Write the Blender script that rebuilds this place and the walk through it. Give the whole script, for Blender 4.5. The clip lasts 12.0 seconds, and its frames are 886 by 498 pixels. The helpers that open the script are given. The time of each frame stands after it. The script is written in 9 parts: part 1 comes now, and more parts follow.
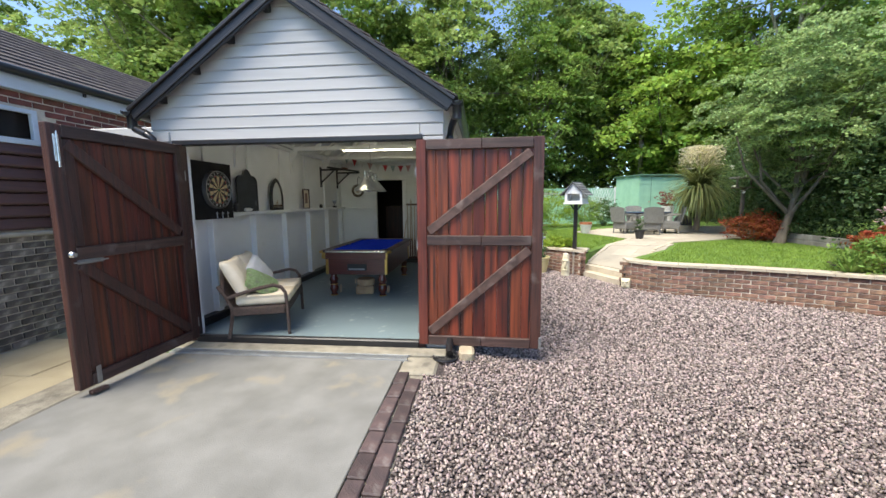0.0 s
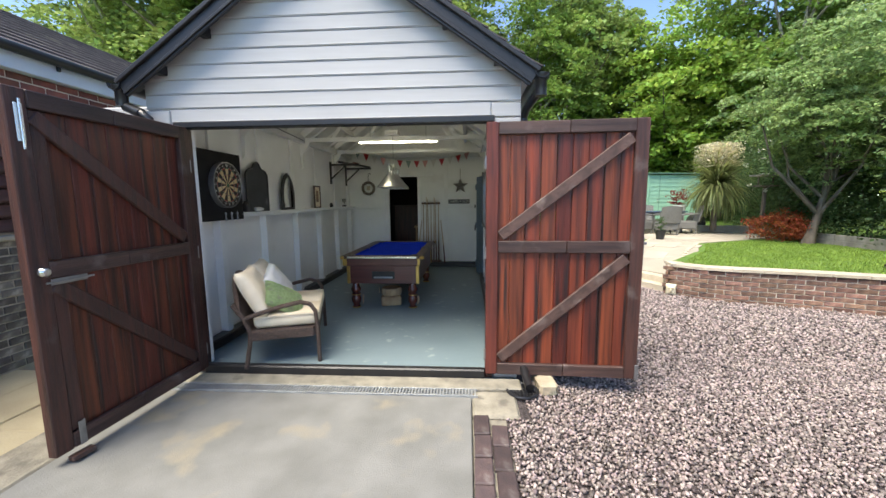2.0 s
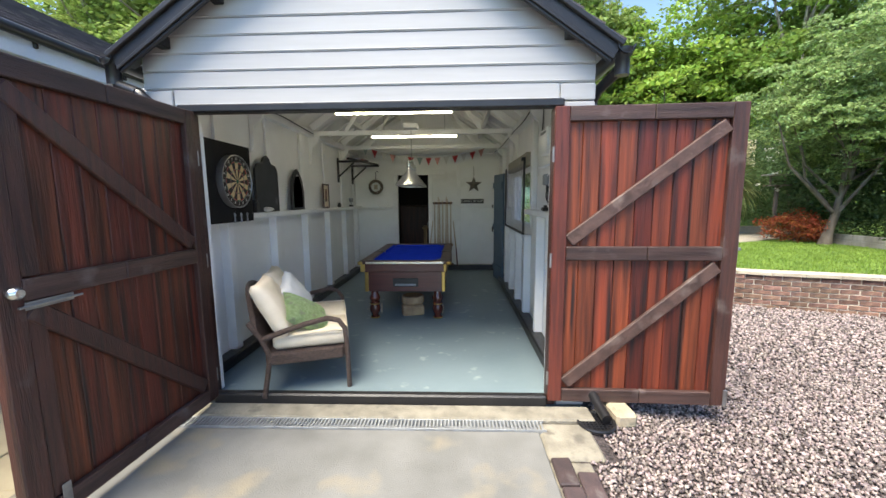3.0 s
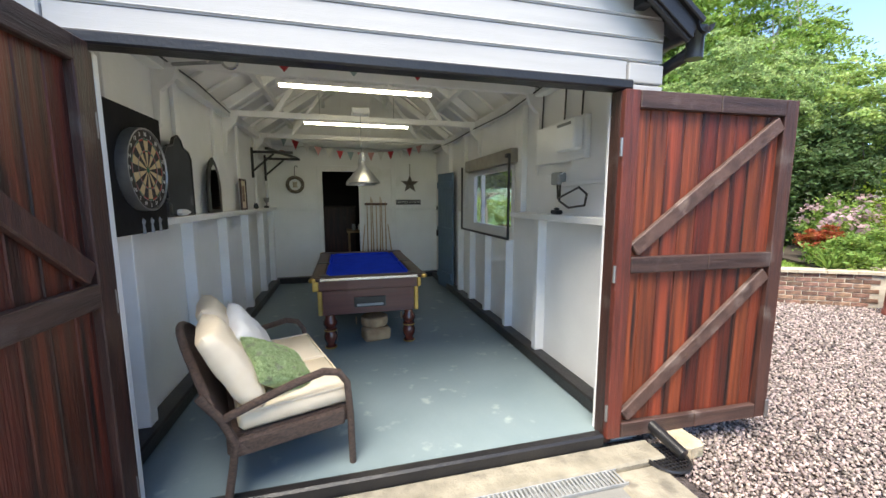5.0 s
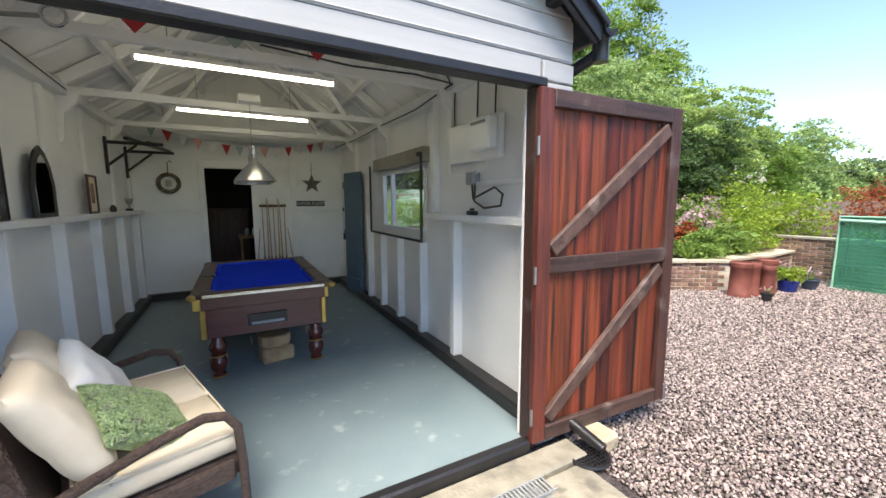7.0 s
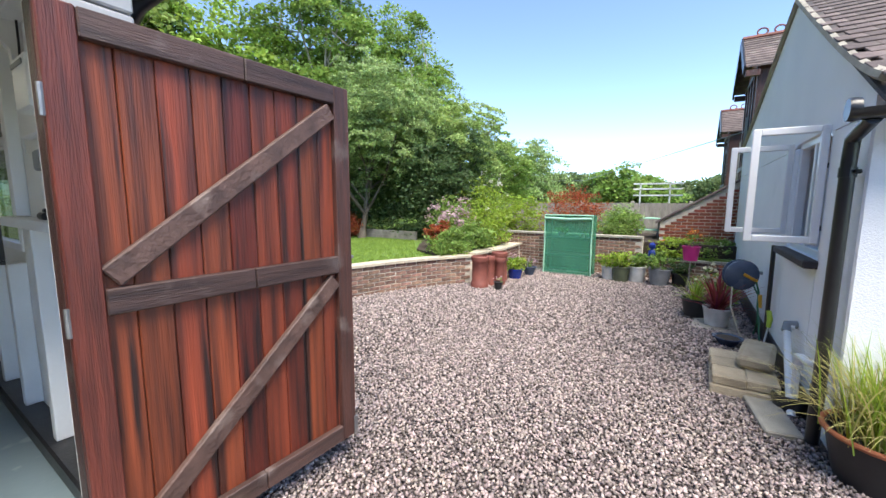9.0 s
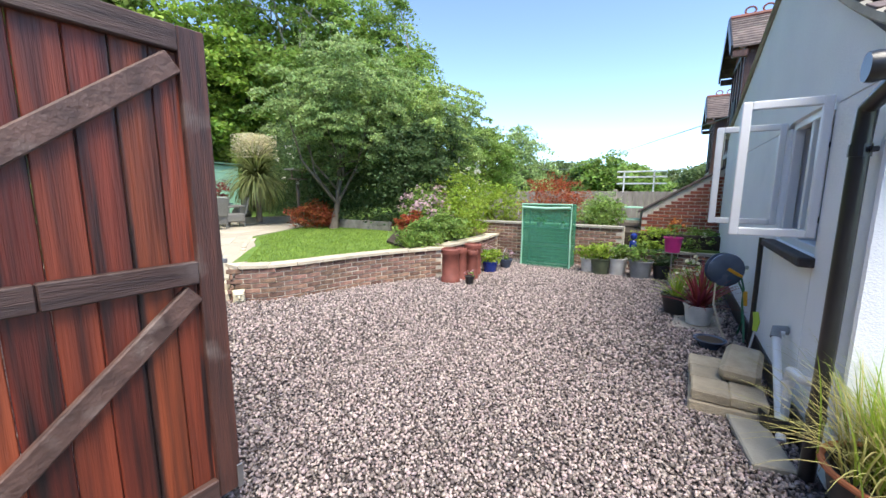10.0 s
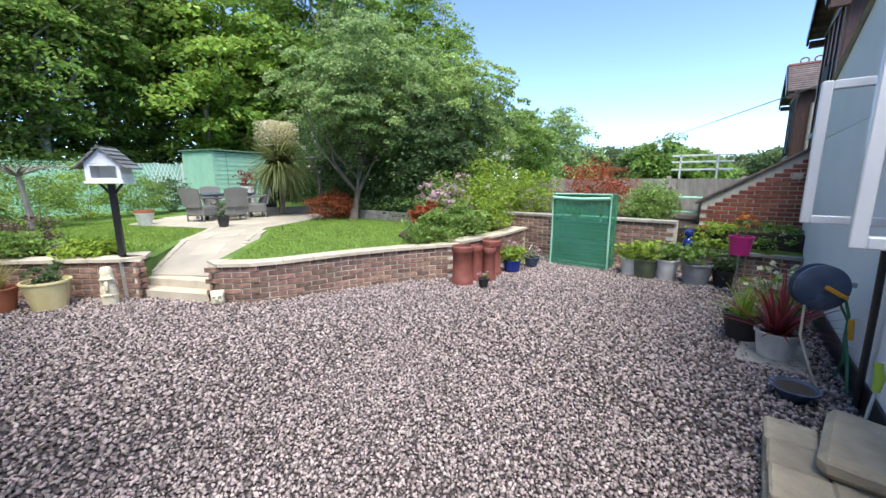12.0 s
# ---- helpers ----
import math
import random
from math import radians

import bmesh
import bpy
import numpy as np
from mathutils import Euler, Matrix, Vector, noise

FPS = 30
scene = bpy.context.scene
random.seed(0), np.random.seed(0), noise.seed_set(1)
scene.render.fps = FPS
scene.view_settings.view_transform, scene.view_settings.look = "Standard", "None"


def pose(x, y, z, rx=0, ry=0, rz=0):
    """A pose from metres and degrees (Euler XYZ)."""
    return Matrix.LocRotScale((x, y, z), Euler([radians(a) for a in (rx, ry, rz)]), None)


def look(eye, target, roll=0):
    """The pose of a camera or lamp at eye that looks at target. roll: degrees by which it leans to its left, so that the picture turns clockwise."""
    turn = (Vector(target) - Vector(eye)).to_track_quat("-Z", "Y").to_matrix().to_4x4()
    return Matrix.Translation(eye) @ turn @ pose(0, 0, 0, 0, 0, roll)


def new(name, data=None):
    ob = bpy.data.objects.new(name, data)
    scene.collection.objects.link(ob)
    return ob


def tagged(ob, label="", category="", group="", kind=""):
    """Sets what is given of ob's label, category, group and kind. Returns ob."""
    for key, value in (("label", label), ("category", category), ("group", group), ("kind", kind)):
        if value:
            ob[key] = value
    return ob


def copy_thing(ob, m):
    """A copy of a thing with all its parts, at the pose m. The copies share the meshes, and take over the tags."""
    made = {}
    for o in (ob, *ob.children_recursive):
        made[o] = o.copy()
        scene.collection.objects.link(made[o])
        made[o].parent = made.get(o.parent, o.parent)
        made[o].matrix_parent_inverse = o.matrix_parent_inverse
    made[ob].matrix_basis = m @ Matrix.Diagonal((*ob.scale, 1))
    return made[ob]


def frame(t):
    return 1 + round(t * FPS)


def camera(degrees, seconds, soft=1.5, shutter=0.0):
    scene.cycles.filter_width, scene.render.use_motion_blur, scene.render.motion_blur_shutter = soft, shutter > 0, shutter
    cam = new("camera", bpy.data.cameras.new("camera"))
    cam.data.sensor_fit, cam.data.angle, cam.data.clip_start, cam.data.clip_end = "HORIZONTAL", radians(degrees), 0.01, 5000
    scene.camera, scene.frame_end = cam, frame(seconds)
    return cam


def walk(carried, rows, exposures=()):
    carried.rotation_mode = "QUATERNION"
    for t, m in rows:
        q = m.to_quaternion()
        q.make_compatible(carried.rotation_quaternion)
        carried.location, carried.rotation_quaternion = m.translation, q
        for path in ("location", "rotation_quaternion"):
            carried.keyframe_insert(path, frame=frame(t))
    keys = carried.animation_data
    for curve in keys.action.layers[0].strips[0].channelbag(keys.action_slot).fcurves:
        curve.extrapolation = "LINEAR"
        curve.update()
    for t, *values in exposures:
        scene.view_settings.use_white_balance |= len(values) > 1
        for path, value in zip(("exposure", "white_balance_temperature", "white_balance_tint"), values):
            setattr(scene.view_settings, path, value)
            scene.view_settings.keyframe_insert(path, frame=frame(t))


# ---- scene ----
import itertools

cam = camera(98.8, 12.0)
METRES, EYE, TILT, LEAN, TURN = 6.2, 1.5, 0.0, 0.0, 5.7
ROWS = [
    (0.0, 0.0, 0.0, 0.0, -0.06, -7.23, 0.5),
    (0.5, -0.0191, 0.0116, 0.0014, -1.26, -7.19, 0.57),
    (1.0, -0.0379, 0.0395, -0.0015, -1.69, -7.27, 0.6),
    (1.5, -0.0711, 0.0828, -0.0001, -1.91, -7.36, 0.55),
    (2.0, -0.1148, 0.1199, -0.0016, -2.1, -7.35, 0.49),
    (2.5, -0.1526, 0.1559, -0.0001, -2.29, -7.34, 0.49),
    (3.0, -0.1883, 0.1998, -0.0027, -3.67, -7.35, 0.48),
    (3.5, -0.2298, 0.2343, -0.0015, -7.65, -7.3, 0.36),
    (5.5, -0.326, 0.3621, -0.0024, -23.56, -7.24, 0.09),
    (6.0, -0.3319, 0.3737, -0.0027, -26.54, -7.13, 0.18),
    (6.5, -0.3252, 0.3781, -0.0031, -30.05, -7.1, 0.2),
    (8.5, -0.1735, 0.3601, -0.0041, -54.42, -7.13, -0.16),
    (9.0, -0.1259, 0.3427, -0.005, -62.9, -7.08, -0.26),
    (9.5, -0.0746, 0.3242, -0.0028, -64.19, -7.1, -0.19),
    (10.0, -0.0209, 0.3247, -0.007, -64.54, -8.7, -0.2),
    (10.5, 0.0266, 0.3174, -0.0087, -64.75, -10.14, -0.09),
    (11.0, 0.0788, 0.3052, -0.0085, -64.99, -10.47, -0.01),
    (11.5, 0.1223, 0.3091, -0.0107, -62.54, -10.48, -0.03),
    (12.0, 0.1513, 0.3141, -0.0084, -57.94, -10.37, 0.09),
]
walk(cam, [(t, pose(0, 0, EYE, TILT, LEAN, TURN) @ pose(METRES * x, METRES * y, METRES * z, 90 + pitch, roll, yaw)) for t, x, y, z, yaw, pitch, roll in ROWS],
     exposures=[(0.0, 1.62, 7000, 8), (2.0, 1.72, 7050, 8), (3.5, 2.02, 7100, 8), (5.5, 2.05, 7200, 9), (6.5, 2.0, 7200, 10), (8.5, 1.80, 6850, 9), (10.5, 1.72, 6650, 9), (12.0, 1.58, 6350, 9)])

# ---- light ----
SUN_AZ, SUN_EL = radians(222), radians(63)
world = bpy.data.worlds.new("world")
scene.world = world
world.use_nodes = True
wn, wl = world.node_tree.nodes, world.node_tree.links
sky = wn.new("ShaderNodeTexSky")
sky.sky_type, sky.sun_disc = "NISHITA", False
sky.sun_elevation, sky.sun_rotation = SUN_EL, SUN_AZ
sky.air_density, sky.dust_density, sky.ozone_density = 0.55, 0.0, 2.0
wn["Background"].inputs["Strength"].default_value = 0.15
wl.new(sky.outputs[0], wn["Background"].inputs["Color"])
sun = new("sun", bpy.data.lights.new("sun", "SUN"))
sun.data.energy, sun.data.angle, sun.data.color = 2.6, radians(42), (1.0, 0.95, 0.88)
to_sun = Vector((math.sin(SUN_AZ) * math.cos(SUN_EL), math.cos(SUN_AZ) * math.cos(SUN_EL), math.sin(SUN_EL)))
sun.matrix_world = look(to_sun * 50, (0, 0, 0))

# ---- mesh helpers ----


class Geo:
    """A bag of vertices and faces with simple builders."""

    def __init__(self):
        self.v, self.f = [], []

    def add(self, verts, faces, m=None):
        n = len(self.v)
        self.v += [tuple(m @ Vector(p)) for p in verts] if m else [tuple(p) for p in verts]
        self.f += [tuple(i + n for i in f) for f in faces]
        return self

    def box(self, x0, x1, y0, y1, z0, z1, c=0.004, m=None):
        lo, hi = (min(x0, x1), min(y0, y1), min(z0, z1)), (max(x0, x1), max(y0, y1), max(z0, z1))
        c = min(c, *(0.45 * (h - l) for l, h in zip(lo, hi)))
        verts, at = [], {}
        for s in itertools.product((0, 1), repeat=3):
            for a in range(3):
                at[s, a] = len(verts)
                verts.append([(hi[i] - (0 if i == a else c)) if s[i] else (lo[i] + (0 if i == a else c)) for i in range(3)])
        faces = []
        for a in range(3):
            b, d = [i for i in range(3) if i != a]
            for side in (0, 1):
                ring = []
                for u, w in ((0, 0), (1, 0), (1, 1), (0, 1)):
                    s = [0, 0, 0]
                    s[a], s[b], s[d] = side, u, w
                    ring.append(at[tuple(s), a])
                faces.append(ring)
            for u, w in itertools.product((0, 1), repeat=2):
                s0, s1 = [0, 0, 0], [0, 0, 0]
                s0[b], s0[d], s1[b], s1[d], s1[a] = u, w, u, w, 1
                faces.append([at[tuple(s0), b], at[tuple(s1), b], at[tuple(s1), d], at[tuple(s0), d]])
        for s in itertools.product((0, 1), repeat=3):
            faces.append([at[s, 0], at[s, 1], at[s, 2]])
        return self.add(verts, faces, m)

    def beam(self, p0, p1, w, h, c=0.004, up=(0, 0, 1)):
        p0, p1 = Vector(p0), Vector(p1)
        d = (p1 - p0)
        x = d.normalized()
        y = Vector(up).cross(x)
        y = y.normalized() if y.length > 1e-4 else Vector((0, 1, 0))
        z = x.cross(y)
        m = Matrix((x, y, z)).transposed().to_4x4()
        m.translation = p0
        return self.box(0, d.length, -w / 2, w / 2, -h / 2, h / 2, c, m)

    def lathe(self, prof, seg=20, m=None, caps=True):
        v, f, k = [], [], len(prof)
        for i in range(seg):
            a = 2 * math.pi * i / seg
            v += [(r * math.cos(a), r * math.sin(a), z) for r, z in prof]
        for i in range(seg):
            j = (i + 1) % seg
            f += [(i * k + q, j * k + q, j * k + q + 1, i * k + q + 1) for q in range(k - 1)]
        if caps:
            if prof[0][0] > 1e-4:
                f.append([i * k for i in range(seg)][::-1])
            if prof[-1][0] > 1e-4:
                f.append([i * k + k - 1 for i in range(seg)])
        return self.add(v, f, m)

    def tube(self, pts, r, seg=8, closed=False):
        pts = [Vector(p) for p in pts]
        rs = r if isinstance(r, (list, tuple)) else [r] * len(pts)
        v, f, n = [], [], len(pts)
        ref = None
        for i, p in enumerate(pts):
            a, b = (pts[i - 1], pts[(i + 1) % n]) if closed else (pts[max(i - 1, 0)], pts[min(i + 1, n - 1)])
            t = (b - a).normalized()
            if ref is None:
                ref = t.orthogonal().normalized()
            ref = (ref - t * ref.dot(t)).normalized()
            o = t.cross(ref)
            v += [p + (ref * math.cos(2 * math.pi * k / seg) + o * math.sin(2 * math.pi * k / seg)) * rs[i] for k in range(seg)]
        for i in range(n if closed else n - 1):
            j = (i + 1) % n
            f += [(i * seg + k, i * seg + (k + 1) % seg, j * seg + (k + 1) % seg, j * seg + k) for k in range(seg)]
        if not closed:
            f += [list(range(seg))[::-1], [(n - 1) * seg + k for k in range(seg)]]
        return self.add(v, f)

    def poly(self, pts, t, m=None):
        """A flat outline in x and y, t thick along z from 0."""
        n = len(pts)
        v = [(x, y, 0) for x, y in pts] + [(x, y, t) for x, y in pts]
        f = [list(range(n))[::-1], list(range(n, 2 * n))] + [(i, (i + 1) % n, n + (i + 1) % n, n + i) for i in range(n)]
        return self.add(v, f, m)

    def pillow(self, w, d, h, m=None, n=14, e=0.55, jit=0.0):
        """A stuffed cushion, w by d, h thick, round its centre."""
        v, f = [], []
        for s in (1, -1):
            for i in range(n + 1):
                for j in range(n + 1):
                    a, b = 2 * i / n - 1, 2 * j / n - 1
                    k = (max(0, 1 - a ** 4) * max(0, 1 - b ** 4)) ** e
                    pin = 1 - 0.07 * (abs(a) ** 3 * (1 - b * b) + abs(b) ** 3 * (1 - a * a)) * 1.2
                    z = s * h / 2 * k
                    if jit:
                        z += k * jit * noise.noise(Vector((a * 3, b * 3, s * 2 + w * 9)))
                    v.append((a * w / 2 * (1 - 0.05 * (1 - abs(a)) * 0) * (pin if abs(a) > 0.99 else 1), b * d / 2 * (pin if abs(b) > 0.99 else 1), z))
        q = (n + 1) ** 2
        for s in range(2):
            for i in range(n):
                for j in range(n):
                    a = s * q + i * (n + 1) + j
                    f.append((a, a + 1, a + n + 2, a + n + 1))
        return self.add(v, f, m)


def mesh_of(name, g, material, smooth=False, angle=40):
    me = bpy.data.meshes.new(name)
    me.from_pydata(g.v, [], g.f)
    bm = bmesh.new()
    bm.from_mesh(me)
    bmesh.ops.remove_doubles(bm, verts=bm.verts, dist=1e-5)
    bmesh.ops.recalc_face_normals(bm, faces=bm.faces)
    bm.to_mesh(me)
    bm.free()
    if smooth:
        me.shade_smooth()
        me.set_sharp_from_angle(angle=radians(angle))
    me.materials.append(material)
    return me


def array_mesh(name, verts, faces, material, smooth=False):
    """A mesh straight from arrays: verts (n, 3), faces (m, k)."""
    verts, faces = np.asarray(verts, dtype=np.float32), np.asarray(faces, dtype=np.int32)
    me = bpy.data.meshes.new(name)
    me.vertices.add(len(verts))
    me.vertices.foreach_set("co", verts.ravel())
    k = faces.shape[1]
    me.loops.add(faces.size)
    me.loops.foreach_set("vertex_index", faces.ravel())
    me.polygons.add(len(faces))
    me.polygons.foreach_set("loop_start", np.arange(0, faces.size, k, dtype=np.int32))
    me.update(calc_edges=True)
    me.validate()
    if smooth:
        me.shade_smooth()
    me.materials.append(material)
    return me


def part(name, g, material, parent, label="", smooth=False, angle=40, kind=""):
    ob = new(name, mesh_of(name, g, material, smooth, angle) if isinstance(g, Geo) else g)
    ob.parent = parent
    return tagged(ob, label=label, kind=kind)


def thing(name, m, label, category, group=""):
    ob = new(name)
    ob.empty_display_size = 0.1
    ob.matrix_world = m
    return tagged(ob, label, category, group)


def solo(name, g, material, label, category="", group="", kind="", m=None, smooth=False, angle=40):
    ob = new(name, mesh_of(name, g, material, smooth, angle) if isinstance(g, Geo) else g)
    if m:
        ob.matrix_world = m
    return tagged(ob, label, category, group, kind)


# ---- materials ----


def mat(name, c1, c2=None, scale=5.0, rough=0.7, bump=0.15, bscale=60.0, metal=0.0, stretch=(1, 1, 1), rand=0.0, island=False, detail=6,
        c3=None, c3_scale=1.5, c3_at=0.58, c3_along=False, coat=0.0, clear=0.0, translucent=0.0, hue=0.0, rough2=None, spec=0.5, dist=0.01):
    ma = bpy.data.materials.new(name)
    ma.use_nodes = True
    n, l = ma.node_tree.nodes, ma.node_tree.links
    b = n["Principled BSDF"]
    co = n.new("ShaderNodeTexCoord")
    mp = n.new("ShaderNodeMapping")
    mp.inputs["Scale"].default_value = stretch
    l.new(co.outputs["Object"], mp.inputs["Vector"])
    no = n.new("ShaderNodeTexNoise")
    no.inputs["Scale"].default_value, no.inputs["Detail"].default_value = scale, detail
    l.new(mp.outputs[0], no.inputs["Vector"])
    ramp = n.new("ShaderNodeValToRGB")
    c2 = c2 or tuple(x * 0.8 for x in c1)
    ramp.color_ramp.elements[0].position, ramp.color_ramp.elements[1].position = 0.32, 0.68
    ramp.color_ramp.elements[0].color, ramp.color_ramp.elements[1].color = (*c2, 1), (*c1, 1)
    l.new(no.outputs[0], ramp.inputs[0])
    col = ramp.outputs[0]
    if c3:
        n3 = n.new("ShaderNodeTexNoise")
        n3.inputs["Scale"].default_value, n3.inputs["Detail"].default_value = c3_scale, 8
        l.new(mp.outputs[0] if c3_along else co.outputs["Object"], n3.inputs["Vector"])
        r3 = n.new("ShaderNodeValToRGB")
        r3.color_ramp.elements[0].position, r3.color_ramp.elements[1].position = c3_at, c3_at + 0.12
        l.new(n3.outputs[0], r3.inputs[0])
        mx = n.new("ShaderNodeMix")
        mx.data_type = "RGBA"
        l.new(r3.outputs[0], mx.inputs[0])
        l.new(col, mx.inputs[6])
        mx.inputs[7].default_value = (*c3, 1)
        col = mx.outputs[2]
    if rand or hue:
        src = n.new("ShaderNodeNewGeometry").outputs["Random Per Island"] if island else n.new("ShaderNodeObjectInfo").outputs["Random"]
        hs = n.new("ShaderNodeHueSaturation")
        mr = n.new("ShaderNodeMapRange")
        mr.inputs["To Min"].default_value, mr.inputs["To Max"].default_value = 1 - rand, 1 + rand
        l.new(src, mr.inputs["Value"])
        l.new(mr.outputs[0], hs.inputs["Value"])
        if hue:
            mu = n.new("ShaderNodeMath")
            mu.operation = "MULTIPLY"
            mu.inputs[1].default_value = 7.31
            fr = n.new("ShaderNodeMath")
            fr.operation = "FRACT"
            l.new(src, mu.inputs[0])
            l.new(mu.outputs[0], fr.inputs[0])
            mh = n.new("ShaderNodeMapRange")
            mh.inputs["To Min"].default_value, mh.inputs["To Max"].default_value = 0.5 - hue, 0.5 + hue
            l.new(fr.outputs[0], mh.inputs["Value"])
            l.new(mh.outputs[0], hs.inputs["Hue"])
        l.new(col, hs.inputs["Color"])
        col = hs.outputs[0]
    l.new(col, b.inputs["Base Color"])
    rr = n.new("ShaderNodeMapRange")
    rr.inputs["To Min"].default_value, rr.inputs["To Max"].default_value = rough, rough2 if rough2 is not None else min(1, rough + 0.12)
    l.new(no.outputs[0], rr.inputs["Value"])
    l.new(rr.outputs[0], b.inputs["Roughness"])
    b.inputs["Metallic"].default_value = metal
    b.inputs["Coat Weight"].default_value = coat
    b.inputs["Specular IOR Level"].default_value = spec
    if bump:
        nb = n.new("ShaderNodeTexNoise")
        nb.inputs["Scale"].default_value, nb.inputs["Detail"].default_value = bscale, 4
        l.new(mp.outputs[0], nb.inputs["Vector"])
        bu = n.new("ShaderNodeBump")
        bu.inputs["Strength"].default_value, bu.inputs["Distance"].default_value = bump, dist
        l.new(nb.outputs[0], bu.inputs["Height"])
        l.new(bu.outputs[0], b.inputs["Normal"])
    if translucent:
        tr = n.new("ShaderNodeBsdfTranslucent")
        l.new(col, tr.inputs["Color"])
        ms = n.new("ShaderNodeMixShader")
        ms.inputs[0].default_value = translucent
        l.new(b.outputs[0], ms.inputs[1])
        l.new(tr.outputs[0], ms.inputs[2])
        l.new(ms.outputs[0], n["Material Output"].inputs["Surface"])
    return ma


def glass(name, tint=(1, 1, 1), rough=0.0):
    ma = bpy.data.materials.new(name)
    ma.use_nodes = True
    n, l = ma.node_tree.nodes, ma.node_tree.links
    tr, gl, ms, lw, fr = n.new("ShaderNodeBsdfTransparent"), n.new("ShaderNodeBsdfGlossy"), n.new("ShaderNodeMixShader"), n.new("ShaderNodeLayerWeight"), n.new("ShaderNodeMath")
    lw.inputs["Blend"].default_value = 0.5
    fr.operation = "POWER"
    fr.inputs[1].default_value = 5.0
    l.new(lw.outputs["Facing"], fr.inputs[0])
    tr.inputs["Color"].default_value = (*tint, 1)
    gl.inputs["Roughness"].default_value = rough
    l.new(fr.outputs[0], ms.inputs[0])
    l.new(tr.outputs[0], ms.inputs[1])
    l.new(gl.outputs[0], ms.inputs[2])
    l.new(ms.outputs[0], n["Material Output"].inputs["Surface"])
    return ma


def glow(name, color, strength):
    ma = bpy.data.materials.new(name)
    ma.use_nodes = True
    b = ma.node_tree.nodes["Principled BSDF"]
    b.inputs["Base Color"].default_value = (*color, 1)
    b.inputs["Emission Color"].default_value = (*color, 1)
    b.inputs["Emission Strength"].default_value = strength
    return ma


GRAIN = (14, 14, 0.9)
white_board = mat("white_board", (0.50, 0.49, 0.48), (0.455, 0.445, 0.435), 3, 0.5, 0.08, 30, stretch=(0.6, 1, 8), rand=0.03)
white_wall = mat("white_wall", (0.84, 0.84, 0.83), (0.77, 0.77, 0.76), 2.2, 0.6, 0.25, 45, c3=(0.68, 0.67, 0.64), c3_scale=1.3, c3_at=0.66)
white_gloss = mat("white_gloss", (0.84, 0.84, 0.83), (0.76, 0.76, 0.75), 4, 0.38, 0.12, 40, rand=0.03)
render_white = mat("render_white", (0.90, 0.91, 0.92), (0.85, 0.86, 0.88), 1.6, 0.85, 0.5, 90, c3=(0.76, 0.78, 0.80), c3_scale=0.9, c3_at=0.64)
black_paint = mat("black_paint", (0.012, 0.012, 0.014), (0.022, 0.02, 0.02), 6, 0.32, 0.25, 60, spec=0.5)
black_plastic = mat("black_plastic", (0.012, 0.012, 0.013), (0.02, 0.02, 0.022), 6, 0.25, 0.05, 60)
dark_timber = mat("dark_timber", (0.085, 0.032, 0.023), (0.030, 0.015, 0.013), 2.5, 0.42, 0.5, 16, stretch=GRAIN, rand=0.25, c3=(0.10, 0.07, 0.06), c3_scale=5, c3_at=0.62)
frame_timber_h = mat("frame_timber_h", (0.085, 0.045, 0.036), (0.035, 0.019, 0.016), 2.5, 0.4, 0.5, 16, stretch=(0.9, 14, 14), rand=0.25, c3=(0.12, 0.085, 0.075), c3_scale=5, c3_at=0.60)
plank_red = mat("plank_red", (0.235, 0.045, 0.018), (0.055, 0.013, 0.008), 2.0, 0.42, 0.5, 10, stretch=(12, 12, 0.45), rand=0.32, hue=0.008, c3=(0.018, 0.008, 0.007), c3_scale=1.7, c3_at=0.55, c3_along=True)
floor_paint = mat("floor_paint", (0.215, 0.277, 0.296), (0.175, 0.236, 0.256), 1.6, 0.32, 0.2, 18, c3=(0.36, 0.41, 0.41), c3_scale=6.5, c3_at=0.62, rough2=0.5, detail=10)
concrete = mat("concrete", (0.33, 0.30, 0.235), (0.19, 0.172, 0.135), 7, 0.85, 0.8, 50, c3=(0.15, 0.135, 0.11), c3_scale=6, c3_at=0.56, detail=10)
tarmac = mat("tarmac", (0.225, 0.222, 0.208), (0.165, 0.163, 0.15), 3.2, 0.85, 0.5, 150, c3=(0.28, 0.245, 0.18), c3_scale=2.2, c3_at=0.57, detail=14, dist=0.006)
paving_yellow = mat("paving_yellow", (0.47, 0.40, 0.26), (0.37, 0.31, 0.20), 3, 0.8, 0.3, 60, rand=0.08)
paving_buff = mat("paving_buff", (0.47, 0.41, 0.32), (0.38, 0.34, 0.27), 2, 0.8, 0.3, 60, rand=0.12)
gravel_mat = mat("gravel_mat", (0.36, 0.293, 0.268), (0.195, 0.154, 0.146), 30, 0.6, 0.3, 120, rand=0.70, island=True, hue=0.03)
# kept dark so the gaps between stones look shaded
gravel_gap_shade = mat("gravel_gap_shade", (0.11, 0.088, 0.086), (0.03, 0.024, 0.024), 55, 0.9, 1.0, 60, dist=0.03)
soil = mat("soil", (0.060, 0.045, 0.032), (0.035, 0.026, 0.018), 8, 0.95, 0.8, 40)
grass_ground = mat("grass_ground", (0.13, 0.22, 0.035), (0.085, 0.16, 0.022), 3, 0.95, 0.8, 120, c3=(0.17, 0.23, 0.06), c3_scale=1.2, c3_at=0.6)
grass_blade = mat("grass_blade", (0.25, 0.36, 0.06), (0.17, 0.27, 0.04), 3, 0.7, 0, rand=0.3, island=True, translucent=0.25)
